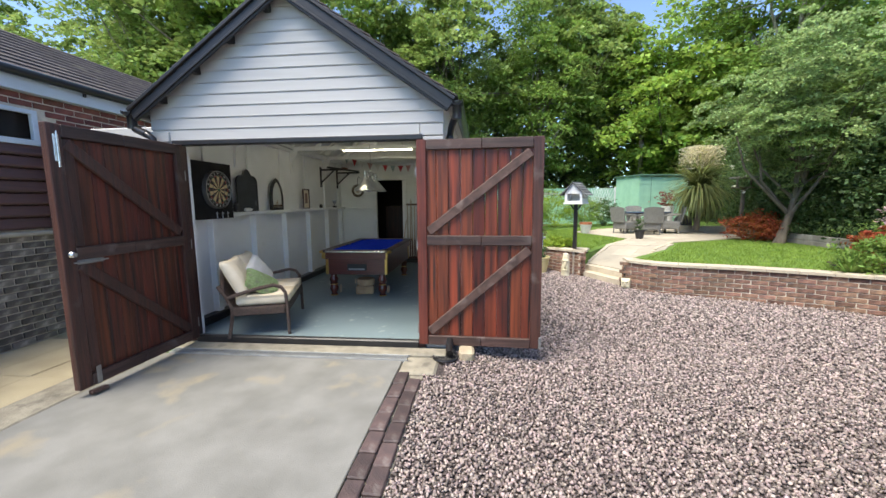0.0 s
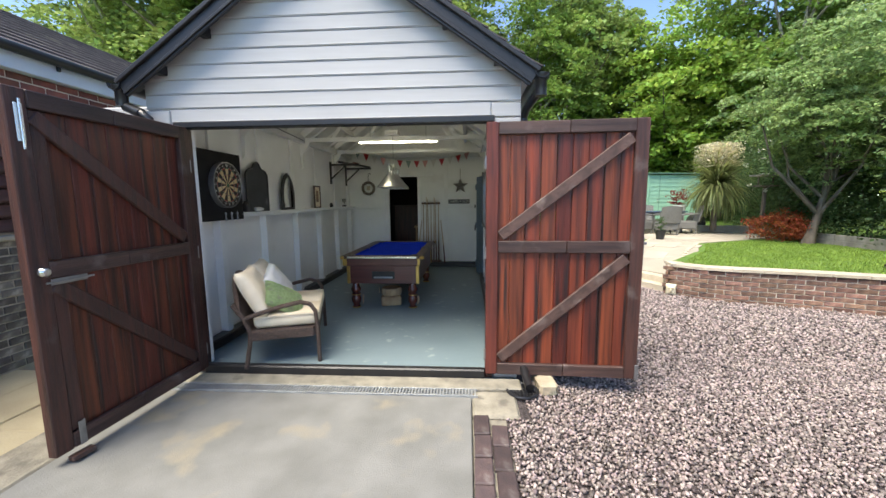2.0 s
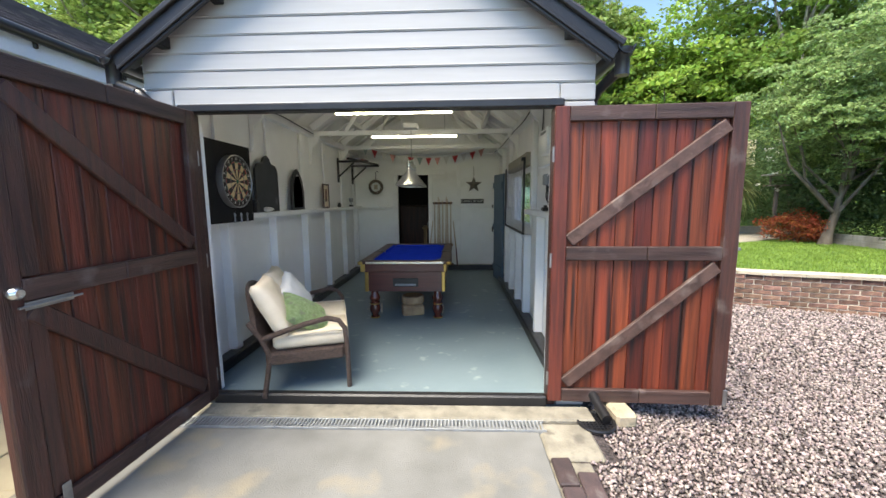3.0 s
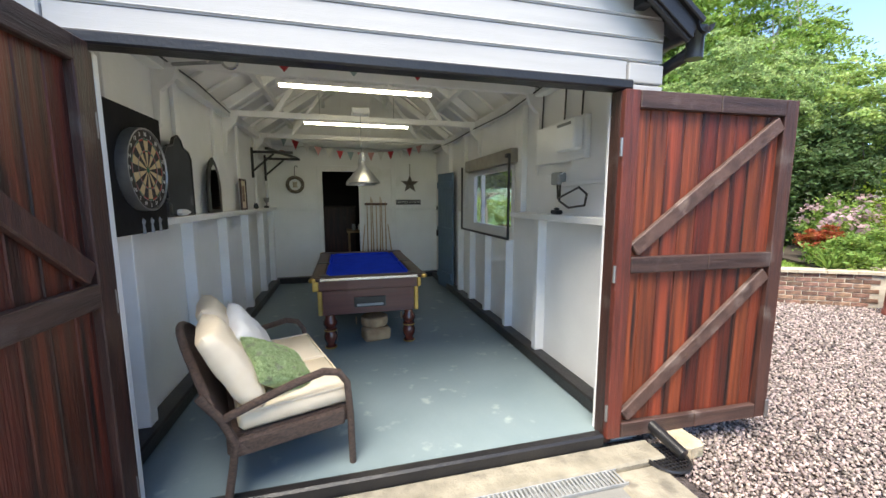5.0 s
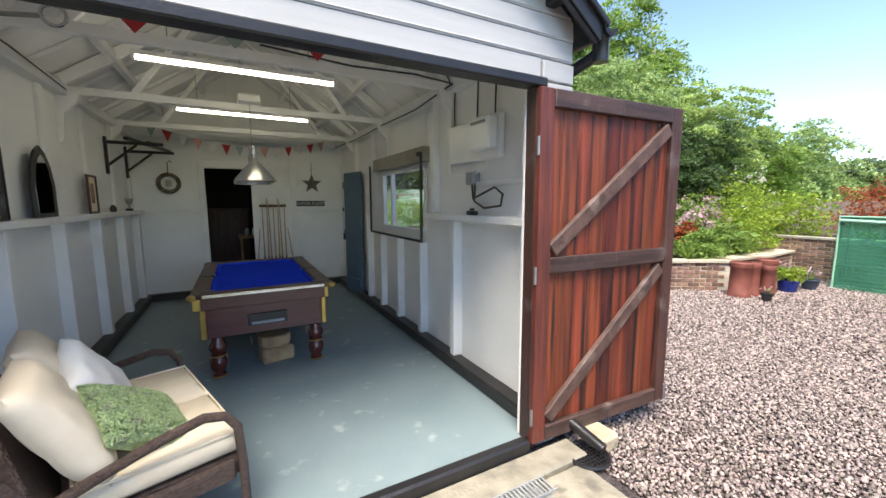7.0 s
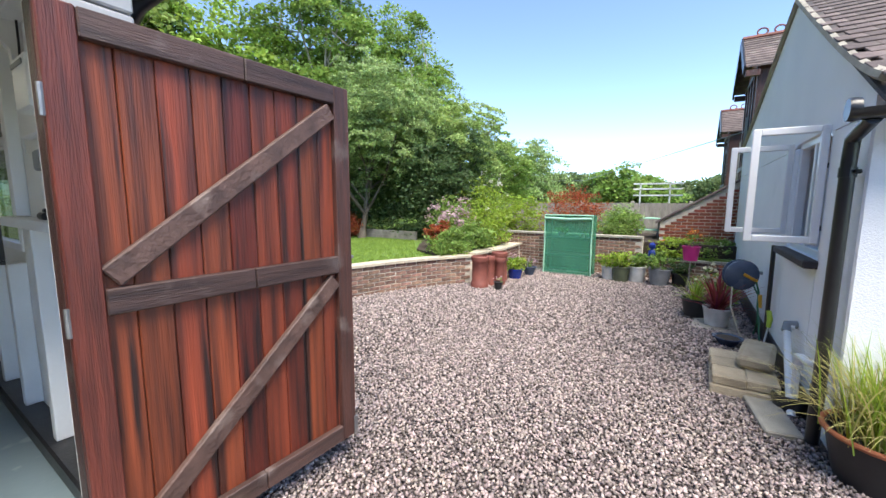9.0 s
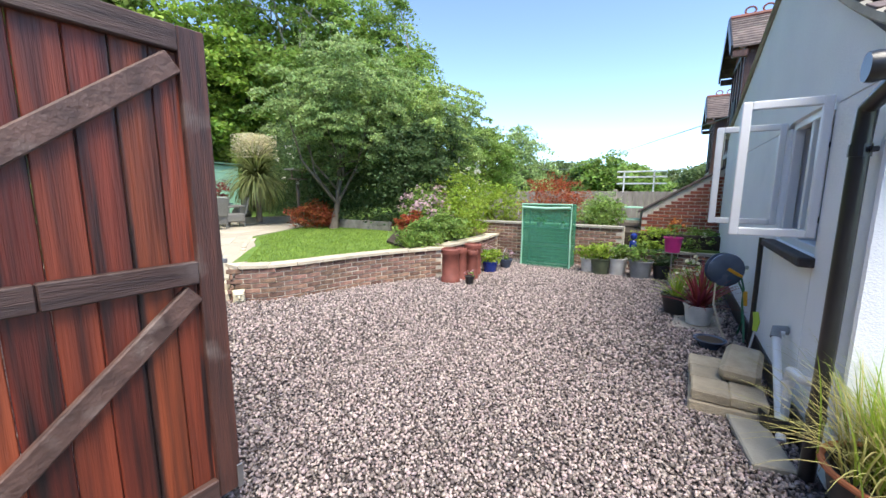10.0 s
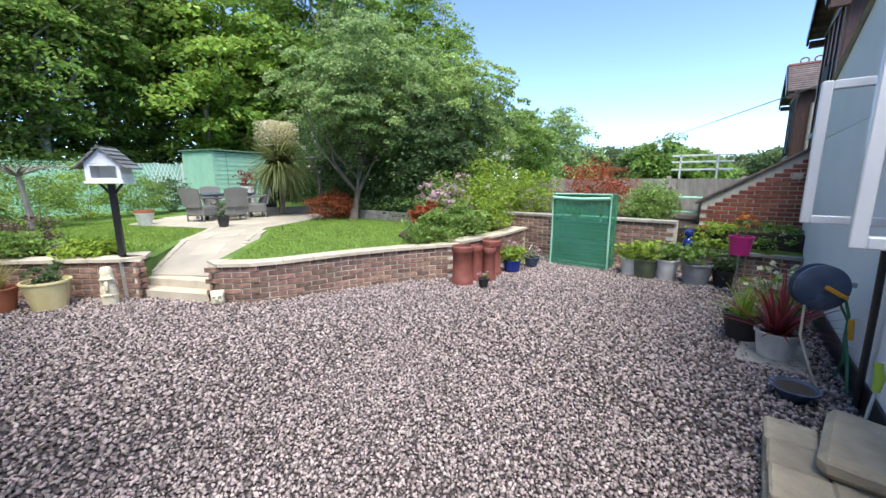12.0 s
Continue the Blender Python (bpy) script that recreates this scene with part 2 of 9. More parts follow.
brick_brown = mat("brick_brown", (0.29, 0.165, 0.115), (0.13, 0.082, 0.066), 12, 0.85, 0.5, 90, rand=0.38, hue=0.012, c3=(0.42, 0.33, 0.25), c3_scale=6, c3_at=0.60)
brick_red = mat("brick_red", (0.288, 0.090, 0.047), (0.194, 0.054, 0.032), 10, 0.85, 0.5, 90, rand=0.25, hue=0.010)
brick_maroon = mat("brick_maroon", (0.24, 0.085, 0.062), (0.13, 0.05, 0.042), 10, 0.85, 0.5, 90, rand=0.3, hue=0.012)
brick_grey = mat("brick_grey", (0.17, 0.155, 0.15), (0.085, 0.078, 0.075), 9, 0.9, 0.7, 70, rand=0.5, c3=(0.36, 0.34, 0.31), c3_scale=7, c3_at=0.56)
brick_blue = mat("brick_blue", (0.10, 0.065, 0.062), (0.055, 0.04, 0.042), 9, 0.6, 0.5, 70, rand=0.3, c3=(0.17, 0.15, 0.14), c3_scale=6, c3_at=0.6)
mortar = mat("mortar", (0.66, 0.60, 0.50), (0.50, 0.45, 0.37), 9, 0.95, 0.6, 90)
mortar_dark = mat("mortar_dark", (0.50, 0.47, 0.42), (0.34, 0.32, 0.28), 9, 0.95, 0.6, 90)
cream_stone = mat("cream_stone", (0.76, 0.70, 0.52), (0.62, 0.55, 0.38), 7, 0.85, 0.5, 70)
stone_cap = mat("stone_cap", (0.56, 0.49, 0.38), (0.43, 0.37, 0.28), 5, 0.85, 0.4, 60, rand=0.1)
slate = mat("slate", (0.085, 0.07, 0.068), (0.05, 0.042, 0.042), 6, 0.75, 0.4, 50, rand=0.3, c3=(0.13, 0.11, 0.09), c3_scale=3, c3_at=0.6)
roof_tile = mat("roof_tile", (0.15, 0.115, 0.105), (0.085, 0.065, 0.062), 6, 0.8, 0.5, 60, rand=0.28, c3=(0.21, 0.19, 0.16), c3_scale=5, c3_at=0.6)
clad_brown = mat("clad_brown", (0.10, 0.045, 0.042), (0.06, 0.028, 0.027), 3, 0.4, 0.3, 20, stretch=(1, 0.8, 12), rand=0.15)
pale_blue = mat("pale_blue", (0.58, 0.66, 0.74), (0.52, 0.6, 0.68), 3, 0.5, 0.1, 40)
upvc = mat("upvc", (0.80, 0.81, 0.82), (0.76, 0.77, 0.78), 3, 0.28, 0.0)
pane = glass("pane")
# near-black colour that paints the darkness of rooms behind openings
painted_dark = mat("painted_dark", (0.02, 0.015, 0.012), (0.012, 0.01, 0.009), 3, 0.7, 0.1)
chrome = mat("chrome", (0.72, 0.72, 0.72), (0.6, 0.6, 0.6), 5, 0.18, 0.05, metal=1)
steel = mat("steel", (0.42, 0.42, 0.42), (0.3, 0.3, 0.3), 12, 0.4, 0.2, metal=0.9)
brass = mat("brass", (0.62, 0.42, 0.13), (0.5, 0.33, 0.10), 9, 0.28, 0.05, metal=0.9)
mahogany = mat("mahogany", (0.115, 0.030, 0.022), (0.075, 0.018, 0.014), 2, 0.28, 0.15, 14, stretch=(0.7, 12, 12), coat=0.3)
leg_wood = mat("leg_wood", (0.13, 0.026, 0.014), (0.08, 0.016, 0.010), 3, 0.2, 0.05, coat=0.5)
rail_wood = mat("rail_wood", (0.10, 0.055, 0.04), (0.065, 0.035, 0.027), 3, 0.35, 0.1, stretch=(1, 8, 8))
cloth_blue = mat("cloth_blue", (0.006, 0.045, 0.60), (0.004, 0.035, 0.50), 8, 0.95, 0.2, 400, spec=0.1)
cream = mat("cream", (0.80, 0.69, 0.52), (0.72, 0.61, 0.45), 5, 0.9, 0.35, 220, c3=(0.58, 0.50, 0.39), c3_scale=4, c3_at=0.64)
matt_black = mat("matt_black", (0.014, 0.013, 0.013), (0.02, 0.019, 0.018), 6, 0.85, 0.2, 60, spec=0.15)
cream_cloth = mat("cream_cloth", (0.82, 0.71, 0.55), (0.74, 0.63, 0.47), 7, 0.9, 0.3, 260)
white_cloth = mat("white_cloth", (0.80, 0.79, 0.77), (0.74, 0.73, 0.71), 6, 0.9, 0.3, 200)
green_shag = mat("green_shag", (0.60, 0.74, 0.40), (0.38, 0.52, 0.24), 30, 0.95, 0.8, 130, dist=0.03, c3=(0.42, 0.47, 0.30), c3_scale=14, c3_at=0.55)
wicker = mat("wicker", (0.12, 0.078, 0.062), (0.045, 0.028, 0.024), 45, 0.5, 0.9, 110, stretch=(1, 1, 2.2), dist=0.02)
wicker_grey = mat("wicker_grey", (0.26, 0.255, 0.235), (0.16, 0.155, 0.14), 60, 0.75, 0.9, 110, dist=0.02)
log_wood = mat("log_wood", (0.52, 0.36, 0.20), (0.30, 0.18, 0.10), 7, 0.85, 0.6, 40, rand=0.2)
terracotta = mat("terracotta", (0.23, 0.07, 0.05), (0.15, 0.045, 0.034), 6, 0.6, 0.4, 60, rand=0.15, c3=(0.36, 0.22, 0.18), c3_scale=5, c3_at=0.68)
terra_pot = mat("terra_pot", (0.42, 0.15, 0.07), (0.34, 0.11, 0.05), 6, 0.75, 0.3, 60)
glaze_blue = mat("glaze_blue", (0.015, 0.04, 0.26), (0.01, 0.025, 0.18), 6, 0.15, 0.1, coat=0.4)
glaze_slate = mat("glaze_slate", (0.08, 0.11, 0.17), (0.05, 0.07, 0.11), 6, 0.2, 0.1)
glaze_yellow = mat("glaze_yellow", (0.78, 0.68, 0.36), (0.66, 0.56, 0.26), 6, 0.35, 0.3, 20)
pot_white = mat("pot_white", (0.72, 0.71, 0.68), (0.52, 0.51, 0.48), 6, 0.5, 0.3, 50)
pot_grey = mat("pot_grey", (0.30, 0.31, 0.32), (0.22, 0.23, 0.24), 6, 0.6, 0.4, 50)
pot_black = mat("pot_black", (0.03, 0.03, 0.033), (0.02, 0.02, 0.02), 6, 0.45, 0.1)
pot_green = mat("pot_green", (0.13, 0.15, 0.09), (0.08, 0.10, 0.06), 6, 0.45, 0.2)
sandstone = mat("sandstone", (0.46, 0.385, 0.27), (0.29, 0.24, 0.17), 5, 0.9, 0.8, 45, rand=0.15, c3=(0.18, 0.18, 0.13), c3_scale=3, c3_at=0.58)
slab_grey = mat("slab_grey", (0.40, 0.37, 0.31), (0.29, 0.27, 0.225), 5, 0.9, 0.5, 60, rand=0.12)
mint = mat("mint", (0.34, 0.60, 0.44), (0.28, 0.52, 0.38), 3, 0.6, 0.2, 30, rand=0.06)
mint_dark = mat("mint_dark", (0.10, 0.20, 0.15), (0.07, 0.15, 0.11), 3, 0.6, 0.2, 30)
blue_door = mat("blue_door", (0.10, 0.16, 0.23), (0.075, 0.13, 0.19), 3, 0.5, 0.2, 30, stretch=(6, 6, 1))
bark = mat("bark", (0.20, 0.165, 0.13), (0.10, 0.08, 0.06), 7, 0.95, 0.9, 25, stretch=(1, 1, 0.3))
bark_pale = mat("bark_pale", (0.36, 0.33, 0.28), (0.22, 0.2, 0.17), 7, 0.95, 0.9, 25, stretch=(1, 1, 0.3))


def leaf_mat(name, c, rand=0.4, hue=0.02, tr=0.45):
    return mat(name, c, tuple(x * 0.72 for x in c), 0.8, 0.5, 0, rand=rand, hue=hue, island=True, translucent=tr, spec=0.35)


leaf_wood = leaf_mat("leaf_wood", (0.30, 0.41, 0.12))
leaf_bright = leaf_mat("leaf_bright", (0.34, 0.50, 0.10))
leaf_apple = leaf_mat("leaf_apple", (0.36, 0.49, 0.20), 0.45)
leaf_mid2 = leaf_mat("leaf_mid2", (0.38, 0.51, 0.17), 0.4)
leaf_dark = leaf_mat("leaf_dark", (0.11, 0.18, 0.07), 0.45)
leaf_lime = leaf_mat("leaf_lime", (0.33, 0.46, 0.06), 0.35)
leaf_mid = leaf_mat("leaf_mid", (0.25, 0.38, 0.09), 0.4)
leaf_far = leaf_mat("leaf_far", (0.17, 0.24, 0.10), 0.3)
leaf_red = leaf_mat("leaf_red", (0.42, 0.12, 0.05), 0.35, 0.02)
leaf_purple = leaf_mat("leaf_purple", (0.30, 0.05, 0.05), 0.4, 0.03)
leaf_palm = leaf_mat("leaf_palm", (0.30, 0.34, 0.13), 0.4)
leaf_straw = leaf_mat("leaf_straw", (0.50, 0.46, 0.18), 0.35)
leaf_heather = leaf_mat("leaf_heather", (0.20, 0.13, 0.11), 0.4, 0.03)
petal_pink = leaf_mat("petal_pink", (0.66, 0.46, 0.50), 0.3)
petal_white = leaf_mat("petal_white", (0.78, 0.76, 0.66), 0.2)
petal_cream = leaf_mat("petal_cream", (0.80, 0.74, 0.52), 0.2)
petal_magenta = leaf_mat("petal_magenta", (0.62, 0.06, 0.28), 0.3)
petal_orange = leaf_mat("petal_orange", (0.75, 0.26, 0.08), 0.3)
# ---- ground ----
RNG = np.random.default_rng(7)


def ground_z(x, y):
    """The height of the gravel."""
    a = np.clip((np.asarray(x, dtype=float) + 0.55) / 1.1, 0, 1)
    b = np.clip((np.asarray(x, dtype=float) - 1.0) / 5.0, 0, 1)
    return -0.045 - 0.085 * a * a * (3 - 2 * a) - 0.075 * b


g = Geo()
g.box(-400, 500, -400, 500, -3.0, -0.30, 0.01)
solo("ground", g, grass_ground, "rough green ground running to the horizon", "ground", kind="structure")

# gravel sheet with a gently sloping surface, dark to paint the stone gaps' shade
NX, NY = 60, 60
xs, ys = np.linspace(-0.56, 9.2, NX), np.linspace(-9, 12, NY)
XX, YY = np.meshgrid(xs, ys, indexing="ij")
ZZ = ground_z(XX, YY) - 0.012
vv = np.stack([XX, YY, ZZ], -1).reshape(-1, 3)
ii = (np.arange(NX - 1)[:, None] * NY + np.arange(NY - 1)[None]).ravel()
solo("gravel_base", array_mesh("gravel_base", vv, np.stack([ii, ii + NY, ii + NY + 1, ii + 1], 1), gravel_gap_shade), gravel_gap_shade,
     "sheet under the yard gravel, coloured dark as the shade between stones", "gravel", kind="structure")

# garden terrace, held by the brick walls
CURVE = [(2.74, 7.34), (3.05, 7.02), (3.42, 6.84), (3.85, 6.72), (4.3, 6.58), (4.75, 6.40), (5.2, 6.19), (5.6, 5.98), (5.95, 5.76)]
TER = 0.30
terrace = [(-0.25, 11.1), (1.0, 9.85), (2.24, 8.5), (2.42, 8.80), (3.27, 10.20), (4.38, 9.47), (2.98, 7.92), (2.80, 7.5)] + [(x + 0.05, y + 0.08) for x, y in CURVE] + [(7.2, 5.98), (8.75, 6.05), (8.75, -9), (60, -9), (60, 70), (-0.25, 70)]
g = Geo()
g.poly(terrace, TER + 0.4, pose(0, 0, -0.4))
solo("lawn", g, grass_ground, "mown green lawn on the raised garden terrace", "lawn", kind="structure")

# drive
g = Geo()
g.box(-3.25, -0.75, -6, 3.452, -0.25, -0.03, 0.006)
solo("drive", g, tarmac, "worn grey tarmac drive in front of the garage", "drive", kind="structure")
g = Geo()
g.box(-3.62, -3.26, -6, 3.5, -0.25, -0.028, 0.01)
g.box(-3.25, -0.34, 3.567, 3.744, -0.25, -0.012, 0.012)
g.box(-0.745, -0.40, 3.205, 3.565, -0.25, -0.034, 0.02)
solo("concrete_strip", g, concrete, "rough stained concrete strip along the garage threshold", "concrete", kind="structure")
g = Geo()
for i in range(8):
    for j in range(3):
        g.box(-5.0 + j * 0.46 + 0.004, -5.0 + (j + 1) * 0.46 - 0.004, -3.4 + i * 0.9 + 0.004, -3.4 + (i + 1) * 0.9 - 0.004, -0.12, -0.055 + 0.003 * ((i * 7 + j) % 3), 0.006)
solo("side_path", g, paving_yellow, "damp yellow paving slabs beside the neighbouring wall", "paving", kind="structure")

# drain channel
galvanised = mat("galvanised", (0.42, 0.43, 0.43), (0.30, 0.31, 0.31), 12, 0.45, 0.2, metal=0.35)
dr = thing("drain_channel", pose(-0.70, 3.51, -0.02), "narrow galvanised drain channel across the drive", "drain")
g = Geo()
g.box(-2.5, 0, -0.055, -0.049, -0.05, 0.002, 0.001).box(-2.5, 0, 0.049, 0.055, -0.05, 0.002, 0.001).box(-2.5, 0, -0.049, 0.049, -0.06, -0.045, 0.001)
part("channel", g, galvanised, dr)
g = Geo()
for i in range(100):
    g.box(-2.5 + i * 0.025, -2.5 + i * 0.025 + 0.011, -0.048, 0.048, -0.008, 0.000, 0.001)
part("grate", g, galvanised, dr, "slotted galvanised grate")

# ---- garage shell ----
XL, XR, YF, YB = -3.44, -0.36, 3.80, 9.06
OXL, OXR, OTOP = -3.12, -0.63, 2.095
EAVE, APEX, CX = 2.49, 3.56, -1.90
ZF = 0.03


def roof_z(x):
    return EAVE + (APEX - EAVE) * (1 - abs(x - CX) / 1.54)


g = Geo()
g.box(XL, XR, YF + 0.02, YB, -0.2, ZF, 0.004)
floor = solo("floor", g, floor_paint, "smooth grey-blue painted concrete floor with scuffed patches", "floor", kind="structure")

g = Geo()
g.box(XL, XL + 0.05, YF + 0.04, YB, ZF, EAVE)
solo("wall_west", g, white_wall, "white painted boarded garage wall", "wall", kind="structure")
g = Geo()
WY0, WY1, WZ0, WZ1 = 5.60, 6.90, 1.14, 1.86
g.box(XR - 0.05, XR, YF + 0.04, WY0, ZF, EAVE).box(XR - 0.05, XR, WY1, YB, ZF, EAVE).box(XR - 0.05, XR, WY0, WY1, ZF, WZ0, 0).box(XR - 0.05, XR, WY0, WY1, WZ1, EAVE, 0)
solo("wall_east", g, white_wall, "white painted garage wall with a window opening", "wall", kind="structure")
# back wall with the dark doorway
BX0, BX1, BZ = -2.50, -1.87, 2.0
g = Geo()
g.box(XL, BX0, YB, YB + 0.06, ZF, EAVE, 0).box(BX1, XR, YB, YB + 0.06, ZF, EAVE, 0).box(BX0, BX1, YB, YB + 0.06, BZ, EAVE, 0)
g.add([(XL, YB, EAVE), (XR, YB, EAVE), (CX, YB, APEX), (XL, YB + 0.06, EAVE), (XR, YB + 0.06, EAVE), (CX, YB + 0.06, APEX)], [(0, 1, 2), (5, 4, 3), (0, 2, 5, 3), (1, 4, 5, 2)])
wall_north = solo("wall_north", g, white_wall, "white painted back wall with a dark doorway", "wall", kind="structure")
# room behind the doorway; near-black surfaces paint in its lack of light
g = Geo()
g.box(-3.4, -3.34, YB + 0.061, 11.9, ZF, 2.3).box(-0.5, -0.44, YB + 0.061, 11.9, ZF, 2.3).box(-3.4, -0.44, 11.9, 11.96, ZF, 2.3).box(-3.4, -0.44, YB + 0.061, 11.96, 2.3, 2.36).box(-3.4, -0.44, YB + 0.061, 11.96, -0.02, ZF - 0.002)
solo("back_room", g, painted_dark, "store room behind the doorway, its lack of light painted as near-black brown", "room", kind="structure")

# front wall: weatherboards over the doorway, gable to the apex
front = solo("front_wall", Geo().box(XL, OXL - 0.09, YF + 0.005, YF + 0.035, ZF, EAVE).box(OXR + 0.07, XR, YF + 0.005, YF + 0.035, ZF, EAVE).box(OXL - 0.089, OXR + 0.069, YF + 0.005, YF + 0.035, OTOP + 0.05, EAVE, 0)
             .add([(XL, YF + 0.005, EAVE), (XR, YF + 0.005, EAVE), (CX, YF + 0.005, APEX), (XL, YF + 0.035, EAVE), (XR, YF + 0.035, EAVE), (CX, YF + 0.035, APEX)], [(0, 1, 2), (5, 4, 3), (0, 2, 5, 3), (1, 4, 5, 2)]),
             white_wall, "white boarded gable front of the garage", "wall", kind="structure")
BH = 0.1135
for i in range(13):
    z0 = OTOP + 0.046 + i * BH
    x0, x1 = XL + 0.005, XR - 0.005
    if i < 1:
        x1 = OXR + 0.03
        x0 = OXL - 0.11
    if z0 > EAVE:
        half = 1.54 * (1 - (z0 - EAVE) / (APEX - EAVE))
        if half < 0.1:
            break
        x0, x1 = CX - half, CX + half
    zt = z0 + BH - 0.004
    halft = 1.54 * (1 - (zt - EAVE) / (APEX - EAVE))
    x2, x3 = (x0, x1) if zt <= EAVE else (CX - max(halft, 0.01), CX + max(halft, 0.01))
    x2, x3 = max(x2, x0), min(x3, x1)
    g = Geo()
    yb, yt = YF - 0.0165, YF - 0.0135
    g.add([(x0, yb, z0), (x1, yb, z0), (x3, yt, zt), (x2, yt, zt), (x0, YF + 0.002, z0), (x1, YF + 0.002, z0), (x3, YF + 0.002, zt), (x2, YF + 0.002, zt)],
          [(0, 1, 2, 3), (4, 7, 6, 5), (0, 4, 5, 1), (3, 2, 6, 7), (0, 3, 7, 4), (1, 5, 6, 2)])
    # rounded lower lip
    g.beam((x0, yb - 0.001, z0 + 0.010), (x1, yb - 0.001, z0 + 0.010), 0.010, 0.010, 0.004)
    part("weatherboard", g, white_board, front)
for x0, x1 in ((XL + 0.003, OXL - 0.115), (OXR + 0.04, XR - 0.003)):
    for k in range(2):
        g = Geo().box(x0, x1, YF - 0.03, YF + 0.003, OTOP - 0.075 + k * 0.115, OTOP + 0.03 + k * 0.115, 0.006)
        part("weatherboard", g, white_board, front)
for x0, x1 in ((XL, OXL - 0.095), (OXR + 0.075, XR)):
    part("corner_board", Geo().box(x0, x1, YF - 0.02, YF + 0.004, ZF - 0.05, OTOP - 0.08, 0.005), white_board, front)

# door frame
fr = solo("door_frame", Geo().box(OXL - 0.085, OXR + 0.065, YF - 0.045, YF + 0.055, OTOP, OTOP + 0.052, 0.008), black_paint, "dark brown-black timber frame round the garage opening", "frame", kind="structure")
part("jamb", Geo().box(OXL - 0.085, OXL - 0.002, YF - 0.03, YF + 0.06, -0.02, OTOP, 0.006), dark_timber, fr)
part("jamb", Geo().box(OXR, OXR + 0.06, YF - 0.03, YF + 0.06, -0.02, OTOP, 0.006), dark_timber, fr)
part("threshold", Geo().box(OXL, OXR, YF - 0.055, YF + 0.015, -0.03, ZF + 0.026, 0.012), black_paint, fr, "worn black threshold beam")
part("jamb_lining", Geo().box(OXL - 0.07, OXL - 0.004, YF + 0.062, YF + 0.10, ZF, OTOP, 0.004), white_gloss, fr)
part("jamb_lining", Geo().box(OXR + 0.004, OXR + 0.08, YF + 0.062, YF + 0.085, ZF, OTOP + 0.1, 0.004), white_gloss, fr)

# roof
TH = math.atan2(APEX - EAVE, 1.54)
OV, FO = 0.08, 0.13
roof = thing("roof", pose(0, 0, 0), "dark pitched garage roof with black bargeboards", "roof")
roof["kind"] = "structure"
for s in (-1, 1):
    xe = CX + s * (1.54 + OV)
    ze = EAVE - OV * math.tan(TH)
    g = Geo()
    n = Vector((s * math.sin(TH), 0, math.cos(TH)))
    for k0, k1 in ((0.02, 0.035),):
        pts = [Vector((CX, 0, APEX)) + n * k0, Vector((xe, 0, ze)) + n * k0, Vector((xe, 0, ze)) + n * k1, Vector((CX, 0, APEX)) + n * k1]
        g.add([(p.x, YF - FO + 0.01, p.z) for p in pts] + [(p.x, YB + 0.15, p.z) for p in pts], [(0, 1, 2, 3), (7, 6, 5, 4), (0, 4, 5, 1), (1, 5, 6, 2), (2, 6, 7, 3), (3, 7, 4, 0)])
    part("boarding", g, white_wall, roof, "white painted roof boarding")
    g = Geo()
    rows = 12
    L = (1.54 + OV) / math.cos(TH)
    for i in range(rows):
        a, b = i / rows * L, (i + 1) / rows * L + 0.03
        d = Vector((s * math.cos(TH), 0, -math.sin(TH)))
        p0, p1 = Vector((CX, 0, APEX)) + d * a + n * 0.04, Vector((CX, 0, APEX)) + d * b + n * 0.058
        q0, q1 = p0 + n * 0.008, p1 + n * 0.01
        g.add([(p.x, yy, p.z) for yy in (YF - FO, YB + 0.16) for p in (p0, p1, q1, q0)], [(0, 1, 2, 3), (7, 6, 5, 4), (0, 4, 5, 1), (1, 5, 6, 2), (2, 6, 7, 3), (3, 7, 4, 0)])
    part("slates", g, slate, roof, kind="stuff")
    d = Vector((s * math.cos(TH), 0, -math.sin(TH)))
    top = Vector((CX, 0, APEX)) + n * 0.02
    bot = top + d * (L + 0.03)
    g = Geo().beam(Vector((top.x, YF - FO, top.z)) - n * 0.06, Vector((bot.x, YF - FO, bot.z)) - n * 0.06, 0.025, 0.14, 0.006, up=(0, 0, 1))
    part("bargeboard", g, black_paint, roof, "glossy black bargeboard")
    g = Geo().beam(Vector((top.x, YF - FO - 0.02, top.z)) + n * 0.0, Vector((bot.x, YF - FO - 0.02, bot.z)) + n * 0.0, 0.035, 0.035, 0.006)
    g.beam(Vector((top.x, YF - FO - 0.017, top.z)) - n * 0.10, Vector((bot.x, YF - FO - 0.017, bot.z)) - n * 0.10, 0.018, 0.022, 0.004)
    part("moulding", g, black_paint, roof)
    g = Geo().beam(Vector((top.x, YF - FO + 0.09, top.z)) - n * 0.03, Vector((bot.x, YF - FO + 0.09, bot.z)) - n * 0.03, 0.16, 0.016, 0.003)
    part("soffit", g, black_paint, roof)
    for k in range(4):
        p = top + d * (0.25 + k * 0.48) - n * 0.07
        part("purlin_end", Geo().box(p.x - 0.035, p.x + 0.035, YF - FO + 0.03, YF, p.z - 0.04, p.z + 0.04, 0.006), black_paint, roof)
part("ridge", Geo().tube([(CX, YF - FO - 0.02, APEX + 0.07), (CX, YB + 0.17, APEX + 0.07)], 0.06, 10), slate, roof, smooth=True)

